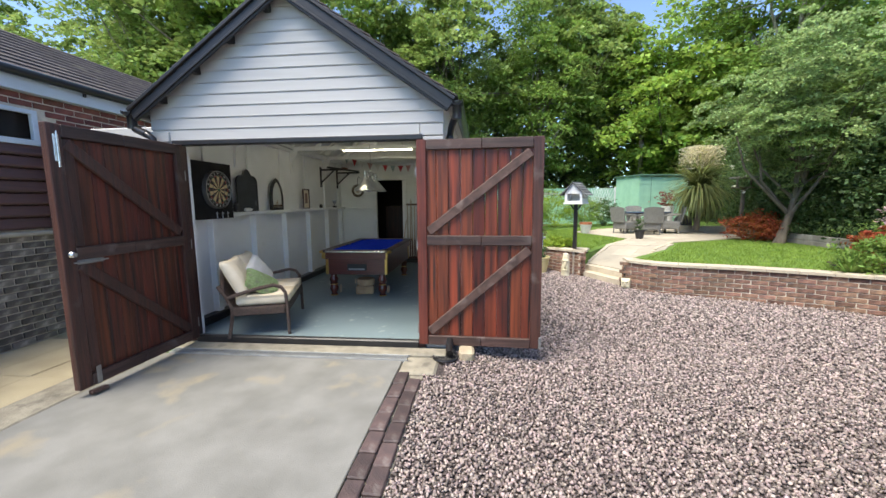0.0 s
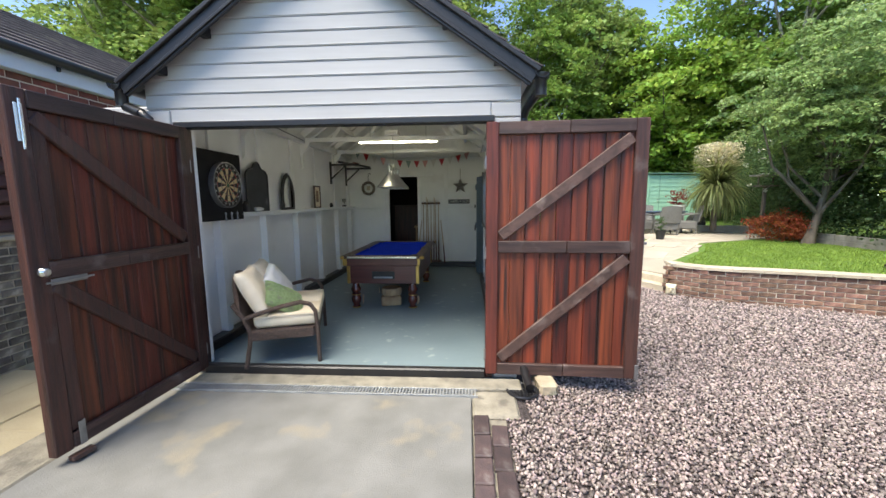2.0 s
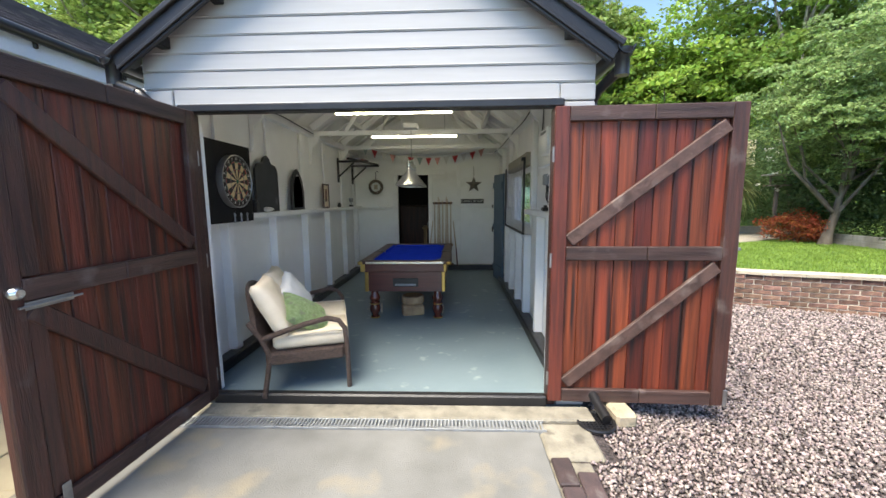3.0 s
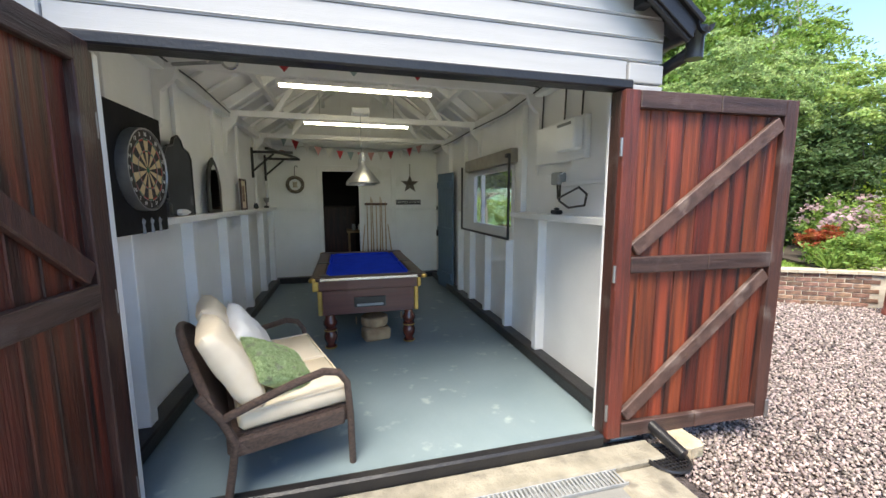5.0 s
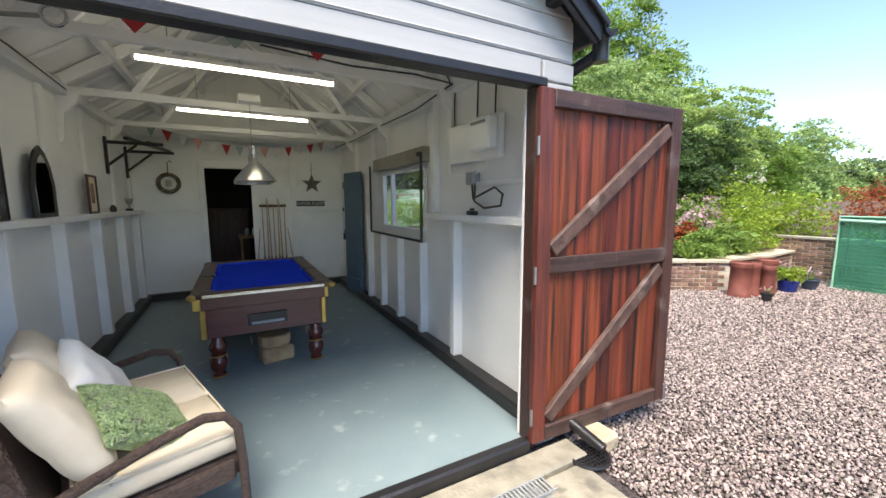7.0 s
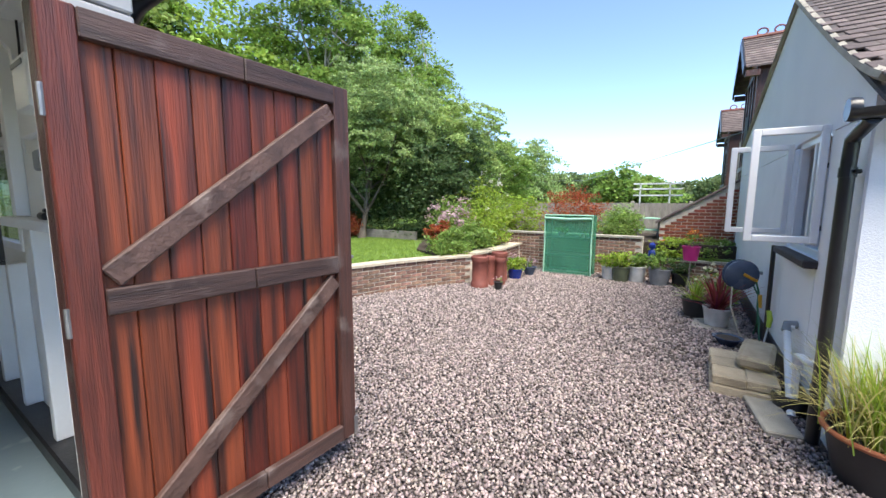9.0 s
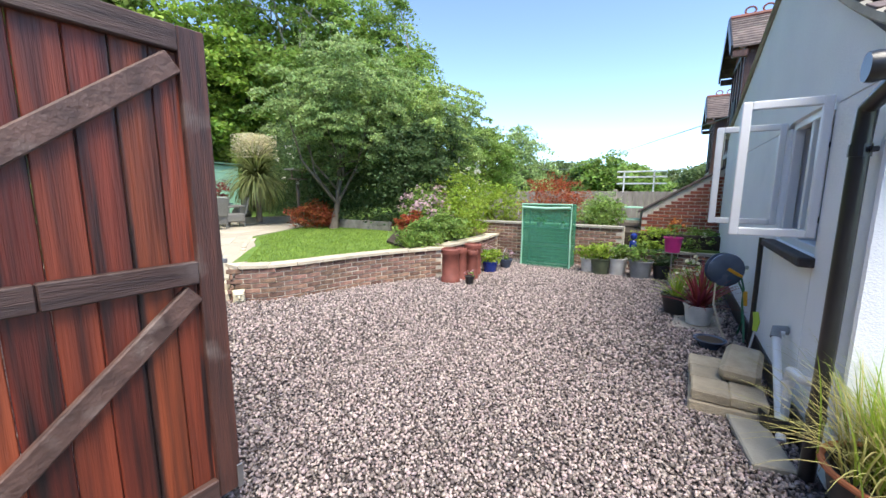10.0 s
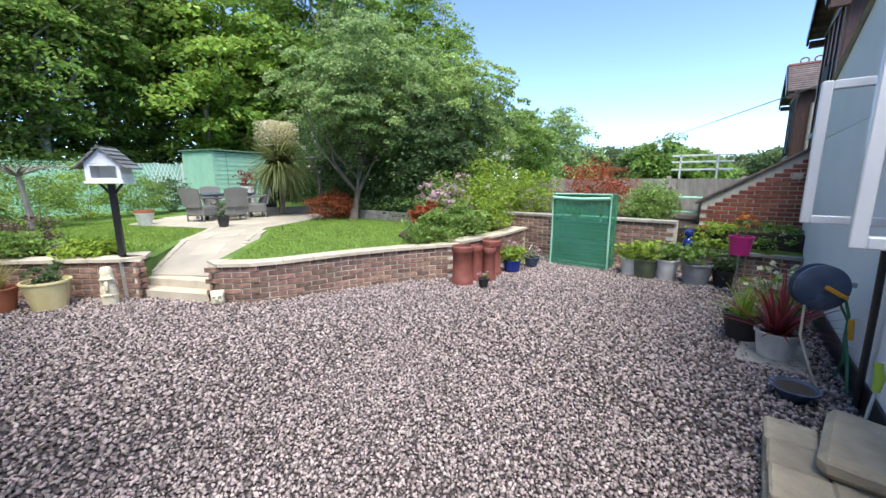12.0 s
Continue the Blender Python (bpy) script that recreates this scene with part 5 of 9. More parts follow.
# cold frame
mesh_green = bpy.data.materials.new("green_net")
mesh_green.use_nodes = True
nn_, ll_ = mesh_green.node_tree.nodes, mesh_green.node_tree.links
tb, mxs = nn_.new("ShaderNodeBsdfTransparent"), nn_.new("ShaderNodeMixShader")
nn_["Principled BSDF"].inputs["Base Color"].default_value = (0.13, 0.45, 0.31, 1)
nn_["Principled BSDF"].inputs["Roughness"].default_value = 0.35
nz = nn_.new("ShaderNodeTexNoise")
nz.inputs["Scale"].default_value = 3.0
mr_ = nn_.new("ShaderNodeMapRange")
mr_.inputs["To Min"].default_value, mr_.inputs["To Max"].default_value = 0.14, 0.46
ll_.new(nz.outputs[0], mr_.inputs["Value"])
tb.inputs["Color"].default_value = (0.55, 0.85, 0.72, 1)
ll_.new(mr_.outputs[0], mxs.inputs[0])
ll_.new(tb.outputs[0], mxs.inputs[1])
ll_.new(nn_["Principled BSDF"].outputs[0], mxs.inputs[2])
ll_.new(mxs.outputs[0], nn_["Material Output"].inputs["Surface"])
cfz = gz(8) - 0.0
cf = thing("grow_house", pose(7.98, 4.36, cfz), "green net covered grow house with shelves and a few pots inside", "greenhouse")
W2, D2, H2 = 0.52, 0.42, 1.36
for sx in (0, 1):
    for sy in (-1, 1):
        part("post", Geo().tube([(sx * D2, sy * W2, 0), (sx * D2, sy * W2 * 0.96, H2)], 0.014, 8), mint_dark if sx else green_hose, cf)
for z in (0.05, 0.45, 0.85, H2):
    part("rail", Geo().tube([(0, -W2, z), (0, W2, z), (D2, W2, z), (D2, -W2, z)], 0.012, 6, closed=True), green_hose, cf)
for z in (0.45, 0.85):
    g = Geo()
    for k in range(8):
        g.tube([(0.03 + k * 0.05, -W2, z + 0.01), (0.03 + k * 0.05, W2, z + 0.01)], 0.004, 4)
    part("wire_shelf", g, steel, cf)
g = Geo()
rr_ = [(-0.02, 0), (-0.025, 0.4), (-0.02, 0.9), (-0.015, H2 + 0.015), (D2 + 0.02, H2 + 0.02), (D2 + 0.02, 0)]
ns = 24
vv, ff = [], []
for j in range(ns + 1):
    y = -W2 - 0.02 + (2 * W2 + 0.04) * j / ns
    for q, (x, z) in enumerate(rr_):
        vv.append((x + 0.012 * noise.noise(Vector((y * 5, z * 3, q))), y, z))
for j in range(ns):
    for q in range(len(rr_) - 1):
        a = j * len(rr_) + q
        ff.append((a, a + 1, a + len(rr_) + 1, a + len(rr_)))
g.add(vv, ff)
for sy in (-1, 1):
    y = sy * (W2 + 0.02)
    g.add([(-0.02, y, 0), (D2 + 0.02, y, 0), (D2 + 0.02, y, H2 + 0.02), (-0.015, y, H2 + 0.015)], [(0, 1, 2, 3)])
part("cover", g, mesh_green, cf, "translucent green netting cover", smooth=True)
part("trim", Geo().tube([(-0.03, -W2 - 0.02, 0.0), (-0.035, -W2 - 0.01, 0.7), (-0.025, -W2 - 0.02, H2 + 0.02), (-0.025, W2 + 0.02, H2 + 0.02), (-0.035, W2 + 0.01, 0.7), (-0.03, W2 + 0.02, 0.0)], 0.018, 6), mint, cf, "pale green zip edge")
part("rolled_flap", Geo().tube([(-0.05, -W2, H2 - 0.05), (-0.055, 0, H2 - 0.07), (-0.05, W2, H2 - 0.05)], 0.03, 8), mint, cf, smooth=True)
p = pot("seedling_pot", 8.12, 4.55, cfz + 0.87, 0.07, 0.1, pot_white, "small pot with seedlings on the grow house shelf", group="pots in the grow house")
fill(p, 0.09, (0.14, 0.2, 0.07), 150, 0.06, leaf_mid, 60)
p = pot("seedling_pot", 8.12, 4.05, cfz + 0.87, 0.05, 0.09, pot_white, "small pot with a seedling on the grow house shelf", group="pots in the grow house")
fill(p, 0.09, (0.05, 0.05, 0.04), 40, 0.04, leaf_mid, 61)
# ---- garden ----
def path_z(x, y):
    s = (x - 2.7) * 0.53 + (y - 8.45) * 0.85
    return 0.075 + (TER + 0.018 - 0.075) * min(1, max(0, s / 1.75))


PB = [(2.40, 8.75), (2.98, 7.88), (4.40, 9.45), (5.22, 10.92), (4.50, 11.86), (3.25, 10.17)]
solo("garden_path", Geo().add([(x, y, path_z(x, y) - dz) for dz in (0.0, 0.3) for x, y in PB], [(0, 1, 2, 5), (5, 2, 3, 4), (6, 11, 8, 7), (11, 10, 9, 8), (0, 6, 7, 1), (1, 7, 8, 2), (2, 8, 9, 3), (3, 9, 10, 4), (4, 10, 11, 5), (5, 11, 6, 0)]),
     paving_buff, "pale buff path sloping up between the lawns", "path", kind="structure")
solo("patio_bed", Geo().poly([(4.50, 11.87), (5.23, 10.93), (8.3, 12.4), (9.4, 16.4), (5.2, 16.2), (3.5, 14.5)], 0.03, pose(0, 0, TER - 0.012)), paving_buff, "pale buff patio bed", "patio", kind="structure")
path_ob, patio_ob = bpy.data.objects["garden_path"], bpy.data.objects["patio_bed"]


def inside(poly, x, y):
    r = False
    for i in range(len(poly)):
        (x0, y0), (x1, y1) = poly[i], poly[i - 1]
        if (y0 > y) != (y1 > y) and x < (x1 - x0) * (y - y0) / (y1 - y0) + x0:
            r = not r
    return r


PATH = [(2.42, 8.80), (2.98, 7.95), (4.40, 9.50), (5.22, 10.92), (4.50, 11.86), (3.25, 10.17)]
PATIO = [(4.50, 11.87), (5.23, 10.93), (8.3, 12.4), (9.4, 16.4), (5.2, 16.2), (3.5, 14.5)]
flag = mesh_of("paving_flag", Geo().box(-0.299, 0.299, -0.219, 0.219, 0, 0.022, 0.003), paving_buff)
for P_, ob_, ang in ((PATH, path_ob, 53), (PATIO, patio_ob, 20)):
    cx, cy = sum(p[0] for p in P_) / len(P_), sum(p[1] for p in P_) / len(P_)
    for i in range(-9, 10):
        for j in range(-9, 10):
            v = Matrix.Rotation(radians(ang), 3, "Z") @ Vector((i * 0.61 + (j % 2) * 0.3, j * 0.445, 0))
            x, y = cx + v.x, cy + v.y
            if all(inside(P_, x + dx, y + dy) for dx, dy in ((-0.12, 0), (0.12, 0), (0, 0.12), (0, -0.12))):
                s_ = (x - 2.7) * 0.53 + (y - 8.45) * 0.85
                if P_ is PATH and (abs(s_ - 1.75) < 0.34 or s_ < 0.2):
                    continue
                o = part("paving_flag", flag, paving_buff, ob_)
                z = path_z(x, y) if P_ is PATH else TER + 0.016
                tilt = 9.5 if P_ is PATH and z < TER + 0.015 else 0
                o.matrix_world = pose(x, y, z - (0.018 if tilt else 0.012), 0, 0, 58) @ pose(0, 0, 0, 0, -7.9 if tilt else 0, ang - 58)
for side in (([2.42, 8.82], [4.46, 11.84]), ([3.04, 7.98], [5.18, 10.84])):
    a, b = Vector(side[0]), Vector(side[1])
    for k in range(18):
        p = a.lerp(b, (k + 0.5) / 18)
        o = part("edge_stone", Geo().box(-0.10, 0.10, -0.045, 0.045, 0, 0.035, 0.012), stone_cap, path_ob)
        o.matrix_world = pose(p.x, p.y, path_z(p.x, p.y) - 0.01, 0, 0, 58) @ pose(0, 0, 0, 0, -6 if k < 7 else 0, k * 37 % 13 - 6)

# steps up to the path
st = thing("garden_steps", pose(2.55, 7.85, 0), "two shallow buff stone steps up to the garden path", "steps")
st["kind"] = "structure"
SA, SB, SD = Vector((2.20, 8.42)), Vector((2.66, 7.44)), Vector((0.43, 0.90))
for k, z in enumerate((-0.045, 0.068)):
    q = [SA + SD * 0.26 * k, SB + SD * 0.26 * k, SB + SD * (0.26 * k + 0.27), SA + SD * (0.26 * k + 0.27)]
    part("step", Geo().poly([(v.x - 2.55, v.y - 7.85) for v in q], z + 0.3 - 0.002 * k, pose(0, 0, -0.3)), stone_cap, st)


# brick walls
def wall_of_bricks(name, pts, z0, courses, brick_ma, label, cap_ma, cap_w=0.30, closed_top=True, bz=0.075, core=mortar, cap_part="coping"):
    """A half-brick faced wall along a line; its outer face is on the line's right side."""
    P = [Vector((x, y, 0)) for x, y in pts]
    cum = [0]
    for a, b in zip(P, P[1:]):
        cum.append(cum[-1] + (b - a).length)

    def at(s):
        s = max(0, min(s, cum[-1] - 1e-6))
        for i in range(len(P) - 1):
            if s <= cum[i + 1]:
                break
        t = (P[i + 1] - P[i]).normalized()
        return P[i] + t * (s - cum[i]), t
    h = courses * bz
    g = Geo()
    N = max(2, int(cum[-1] / 0.2))
    vv, ff = [], []
    for k in range(N + 1):
        p, t = at(cum[-1] * k / N)
        nrm = Vector((-t.y, t.x, 0))
        for off in (0.008, 0.22):
            q = p + nrm * off
            vv += [(q.x, q.y, z0 - 0.15), (q.x, q.y, z0 + h)]
    for k in range(N):
        a, b = 4 * k, 4 * k + 4
        ff += [(a, b, b + 1, a + 1), (a + 2, a + 3, b + 3, b + 2), (a + 1, b + 1, b + 3, a + 3)]
    ff += [(0, 1, 3, 2), (4 * N, 4 * N + 2, 4 * N + 3, 4 * N + 1)]
    w = solo(name, g.add(vv, ff), core, label, "wall", kind="structure")
    bricks.append((w, at, cum[-1], z0, courses, brick_ma, bz))
    # coping stones
    n = max(1, round(cum[-1] / 0.42))
    for k in range(n):
        s0, s1 = cum[-1] * k / n + 0.004, cum[-1] * (k + 1) / n - 0.004
        p0, t0 = at(s0)
        p1, t1 = at(s1)
        n0, n1 = Vector((-t0.y, t0.x, 0)), Vector((-t1.y, t1.x, 0))
        o0, o1, i0, i1 = p0 - n0 * 0.035, p1 - n1 * 0.035, p0 + n0 * (cap_w - 0.035), p1 + n1 * (cap_w - 0.035)
        z1, z2 = z0 + h + 0.002, z0 + h + 0.045
        g = Geo().add([(p.x, p.y, z) for z in (z1, z2) for p in (o0, o1, i1, i0)], [(0, 3, 2, 1), (4, 5, 6, 7), (0, 1, 5, 4), (1, 2, 6, 5), (2, 3, 7, 6), (3, 0, 4, 7)])
        part(cap_part, g, cap_ma, w)
    return w


bricks = []
wall_of_bricks("garden_wall_curved", [(2.80, 7.66), (2.68, 7.40)] + CURVE + [(5.98, 5.74)], -0.20, 7, brick_brown, "low curved retaining wall of weathered brown brick with a pale stone coping", stone_cap)
wall_of_bricks("garden_wall_short", [(-0.3, 10.95), (0.98, 9.72), (2.20, 8.38), (2.46, 8.95)], -0.17, 7, brick_brown, "low weathered brick retaining wall beside the steps", stone_cap)
wall_of_bricks("garden_wall_step", [(5.98, 5.74), (7.3, 5.62), (8.52, 5.72)], -0.24, 8, brick_brown, "low brick wall of the flower bed with a pale coping", stone_cap, 0.34)
wall_of_bricks("garden_wall_tall", [(8.60, 6.6), (8.62, 2.86)], -0.24, 12, brick_brown, "chest-high brown brick boundary wall with a concrete coping", slab_grey)
wall_of_bricks("garden_wall_low", [(8.62, 2.85), (8.62, 0.2)], -0.24, 6, brick_brown, "low brick wall behind the plant pots", slab_grey)

# raised bed behind the tall wall and in front of it
solo("raised_bed", Geo().poly([(8.84, -4), (11.9, -4), (11.9, 7.5), (8.84, 6.6)], 0.35, pose(0, 0, 0.22)), soil, "dark soil of the raised bed behind the boundary wall", "soil", kind="structure")
solo("flower_bed", Geo().poly([(5.6, 6.35), (6.1, 6.05), (8.6, 5.98), (8.8, 9.0), (7.6, 8.3), (6.2, 7.4)], 0.10, pose(0, 0, TER - 0.04)), soil, "dark soil of the flower bed on the terrace", "soil", kind="structure")
solo("left_bed", Geo().poly([(-0.2, 11.15), (1.05, 9.98), (2.2, 8.75), (2.3, 9.6), (2.0, 11.0), (0.5, 12.6), (-0.2, 13)], 0.09, pose(0, 0, TER - 0.04)), soil, "dark soil of the bed above the short wall", "soil", kind="structure")
fb = thing("concrete_fence", pose(12.0, 0, 0), "grey timber panel fence with concrete posts behind the boundary wall", "fence")
for k in range(9):
    y = 9.5 - k * 1.5
    part("post", Geo().box(-0.05, 0.05, y - 0.05, y + 0.05, 0, 1.52, 0.01), slab_grey, fb)
    for q in range(10):
        part("board", Geo().box(-0.012, 0.012, y - 0.055 - q * 0.139 - 0.134, y - 0.055 - q * 0.139, 0.3, 1.46, 0.004), bark_pale, fb)
trell = thing("metal_stand", pose(10.4, 2.9, 0.3), "light metal plant stand behind the wall", "stand")
for z in (0.45, 0.75):
    part("shelf", Geo().box(-0.2, 0.2, -0.25, 0.25, z, z + 0.03, 0.005), mint, trell)
for sx in (-0.18, 0.18):
    for sy in (-0.23, 0.23):
        part("leg", Geo().tube([(sx, sy, 0), (sx, sy, 0.8)], 0.012, 6), steel, trell)
rack = thing("slatted_screen", pose(14.2, 3.0, 0.3), "white slatted screen beyond the fence", "screen")
for z in (1.40, 1.62, 1.80):
    part("slat", Geo().box(-0.02, 0.02, -0.75, 0.75, z, z + 0.05, 0.005), upvc, rack)
for y in (-0.4, 0.5):
    part("upright", Geo().box(-0.02, 0.02, y, y + 0.05, 0, 1.86, 0.005), upvc, rack)
bb = thing("blue_bottles", pose(8.55, 2.66, 0.285), "stack of bright blue bottles on the low wall", "bottle")
part("bottle", Geo().lathe([(0, 0), (0.07, 0), (0.075, 0.02), (0.075, 0.12), (0.05, 0.15), (0.03, 0.16), (0.03, 0.18), (0, 0.18)], 14), glaze_blue, bb, smooth=True)
part("bottle", Geo().lathe([(0, 0.185), (0.065, 0.185), (0.07, 0.2), (0.07, 0.27), (0.04, 0.3), (0, 0.31)], 14), glaze_blue, bb, smooth=True)

# red outhouse and the houses beyond
RX = 9.6
oh = solo("outhouse", Geo().add([(RX + 0.01, -3, 0), (RX + 0.01, 2.60, 0), (RX + 0.01, 2.60, 1.02), (RX + 0.01, -0.6, 3.02), (RX + 0.01, -3, 3.02), (RX + 3, -3, 0), (RX + 3, 2.60, 0), (RX + 3, 2.60, 1.02), (RX + 3, -0.6, 3.02), (RX + 3, -3, 3.02)],
                                [(0, 1, 2, 3, 4), (9, 8, 7, 6, 5), (0, 5, 6, 1), (1, 6, 7, 2), (2, 7, 8, 3), (3, 8, 9, 4), (4, 9, 5, 0)]), mortar, "red brick lean-to outhouse with a sloping verge", "outhouse", kind="structure")
part("verge", Geo().beam((RX + 1.45, 2.70, 0.99), (RX + 1.45, -0.62, 3.07), 3.0, 0.05, 0.01), roof_tile, oh, "brown tiled verge")
part("air_vent", Geo().box(RX - 0.012, RX + 0.006, 1.22, 1.36, 1.44, 1.54, 0.003), stone_cap, oh)


def far_house(name, x, y, zr, ze, w, label):
    """A brick gable wing, its gable towards +y."""
    t = thing(name, pose(x, y, 0), label, "house")
    hw_ = w / 2
    part("wall", Geo().add([(0.15, 0, -0.3), (w - 0.15, 0, -0.3), (w - 0.15, 0, ze + 0.12), (hw_, 0, zr - 0.1), (0.15, 0, ze + 0.12), (0.15, -7, -0.3), (w - 0.15, -7, -0.3), (w - 0.15, -7, ze + 0.12), (hw_, -7, zr - 0.1), (0.15, -7, ze + 0.12)],
                           [(0, 1, 2, 3, 4), (9, 8, 7, 6, 5), (0, 4, 9, 5), (1, 6, 7, 2), (0, 5, 6, 1)]), brick_far, t)
    for s in (0, 1):
        x0, x1 = (-0.12, hw_) if s == 0 else (w + 0.12, hw_)
        z0 = ze - 0.05
        for k in range(12):
            a, b = k / 12, (k + 1) / 12 + 0.02
            g = Geo()
            xa, xb, za, zb = x0 + (x1 - x0) * a, x0 + (x1 - x0) * b, z0 + (zr - z0) * a, z0 + (zr - z0) * b
            g.add([(xa, 0.3, za + 0.04), (xa, -7, za + 0.04), (xb, -7, zb + 0.01), (xb, 0.3, zb + 0.01), (xa, 0.3, za), (xa, -7, za), (xb, -7, zb - 0.02), (xb, 0.3, zb - 0.02)],
                  [(0, 1, 2, 3), (7, 6, 5, 4), (0, 3, 7, 4), (1, 5, 6, 2), (0, 4, 5, 1), (3, 2, 6, 7)])
            part("tile_course", g, roof_tile, t)
        part("bargeboard", Geo().beam((x0, 0.31, z0 - 0.06), (x1, 0.31, zr - 0.06), 0.04, 0.24, 0.01), black_paint, t)
        part("rafter_foot", Geo().box(x0 + (0.02 if s == 0 else -0.14), x0 + (0.14 if s == 0 else -0.02), 0.0, 0.28, z0 - 0.2, z0 - 0.06), dark_timber, t)
    for k in range(5):
        part("corner_timber" if k in (0, 4) else "post", Geo().box(0.1 + k * (w - 0.32) / 4, 0.22 + k * (w - 0.32) / 4, 0.002, 0.03, 0.0, ze), dark_timber, t)
    part("corner_timber", Geo().box(0.10, 0.148, -0.6, 0.0, 0.0, ze), dark_timber, t)
    for z in (ze - 0.12, ze * 0.5):
        part("cross_timber", Geo().box(0.1, w - 0.1, 0.031, 0.05, z, z + 0.12), dark_timber, t)
    # flat near-black panel: the dark interior is in its colour
    part("window", Geo().box(hw_ - 0.4, hw_ + 0.4, 0.03, 0.05, ze * 0.55, ze * 0.8), painted_dark, t)
    part("side_pipe", Geo().tube([(0.08, -0.35, 0), (0.08, -0.35, ze * 0.9)], 0.05, 8), bark_pale, t, smooth=True)
    part("ridge", Geo().tube([(hw_, 0.3, zr + 0.02), (hw_, -7, zr + 0.02)], 0.07, 8), terracotta, t, "ornamental red ridge tiles", smooth=True)
    for k in range(4):
        part("finial", Geo().tube([(hw_, -0.1 - 0.35 * k + 0.11 * math.cos(a), zr + 0.14 + 0.09 * math.sin(a)) for a in np.linspace(0, 2 * math.pi, 11)[:-1]], 0.022, 6, closed=True), terracotta, t)
    return t


brick_far = bpy.data.materials.new("brick_far")
brick_far.use_nodes = True
bn, bl = brick_far.node_tree.nodes, brick_far.node_tree.links
bt, bc, bmap = bn.new("ShaderNodeTexBrick"), bn.new("ShaderNodeTexCoord"), bn.new("ShaderNodeMapping")
bmap.inputs["Rotation"].default_value = (radians(90), 0, radians(90))
bt.inputs["Scale"].default_value, bt.inputs["Brick Width"].default_value, bt.inputs["Row Height"].default_value, bt.inputs["Mortar Size"].default_value = 1.0, 0.225, 0.075, 0.008
bt.inputs["Color1"].default_value, bt.inputs["Color2"].default_value, bt.inputs["Mortar"].default_value = (0.36, 0.105, 0.055, 1), (0.24, 0.07, 0.042, 1), (0.25, 0.2, 0.16, 1)
bl.new(bc.outputs["Object"], bmap.inputs[0])
bl.new(bmap.outputs[0], bt.inputs[0])
bl.new(bt.outputs[0], bn["Principled BSDF"].inputs["Base Color"])
bn["Principled BSDF"].inputs["Roughness"].default_value = 0.85
far_house("brick_house", 11.0, 0.85, 5.75, 4.72, 2.6, "tall red brick house with black bargeboards and dark timbers")
far_house("brick_house", 17.5, 0.90, 5.2, 4.2, 2.8, "second red brick house with dark timbers and a slate roof")

# fence and shed at the far end
fe = thing("mint_fence", pose(0, 19.6, 0), "tall fence painted mint green", "fence")
for k in range(46):
    x = -7 + k * 0.3
    part("board", Geo().box(x + 0.002, x + 0.297, -0.012, 0.012, 0.1, 2.02, 0.004), mint, fe)
for k in range(8):
    part("post", Geo().box(-7 + k * 1.8 - 0.05, -7 + k * 1.8 + 0.05, 0.014, 0.11, 0.1, 2.07), mint, fe)
part("capping", Geo().box(-7, 6.8, -0.04, 0.04, 2.021, 2.05), mint, fe)
tl = thing("trellis", pose(5.3, 19.5, 0.3), "white diamond trellis panel on the fence", "trellis")
for k in range(9):
    x = k * 0.12
    part("lath", Geo().beam((x - 0.15 + 0.0, 0.0, 0.35 + 0.0), (x + 0.55 - 0.2, 0.0, 1.75), 0.006, 0.022, 0.002), upvc, tl)
    part("lath", Geo().beam((x + 0.35, -0.01, 0.35), (x - 0.15, -0.01, 1.75), 0.006, 0.022, 0.002), upvc, tl)
part("upright", Geo().box(1.2, 1.27, -0.03, 0.03, 0, 1.8), upvc, tl)
sh = thing("garden_shed", pose(6.85, 17.4, 0.30, 0, 0, 14) @ Matrix.Diagonal((0.83, 0.85, 1.08, 1)), "mint green wooden garden shed with a dark felt roof", "shed")
for k in range(13):
    z = k * 0.155
    zl = z + 0.150
    part("front_board", Geo().add([(0, -0.02, z), (3.0, -0.02, z), (3.0, -0.006, zl), (0, -0.006, zl), (0, 0.02, z), (3.0, 0.02, z), (3.0, 0.02, zl), (0, 0.02, zl)], [(0, 1, 2, 3), (7, 6, 5, 4), (0, 4, 5, 1), (1, 5, 6, 2), (2, 6, 7, 3), (3, 7, 4, 0)]), mint, sh)
part("side_wall", Geo().box(-0.03, 0.0, 0.021, 2.0, 0, 2.03), mint, sh)
part("back_wall", Geo().box(0.0, 3.0, 1.97, 2.0, 0, 2.1), mint, sh)
part("end_wall", Geo().box(2.97, 3.0, 0.021, 1.96, 0, 2.03), mint, sh)
part("shed_roof", Geo().box(-0.12, 3.12, -0.14, 2.12, 2.035, 2.085, 0.01), mint_dark, sh, "dark green-black felt roof")
part("corner_trim", Geo().box(-0.035, 0.03, -0.045, -0.021, 0, 2.03), mint, sh)
part("shed_door_line", Geo().box(0.62, 0.64, -0.028, -0.021, 0.05, 2.0), mint_dark, sh)
part("door_knob", Geo().lathe([(0, 0), (0.03, 0), (0.03, 0.03), (0, 0.035)], 10, pose(0.55, -0.02, 1.0, 90)), stone_cap, sh, smooth=True)
solo("wooden_pole", Geo().tube([(9.2, 23.4, 0.2), (9.15, 23.4, 5.1)], [0.16, 0.12], 10), bark_pale, "weathered bare wooden pole among the trees", "pole", smooth=True)


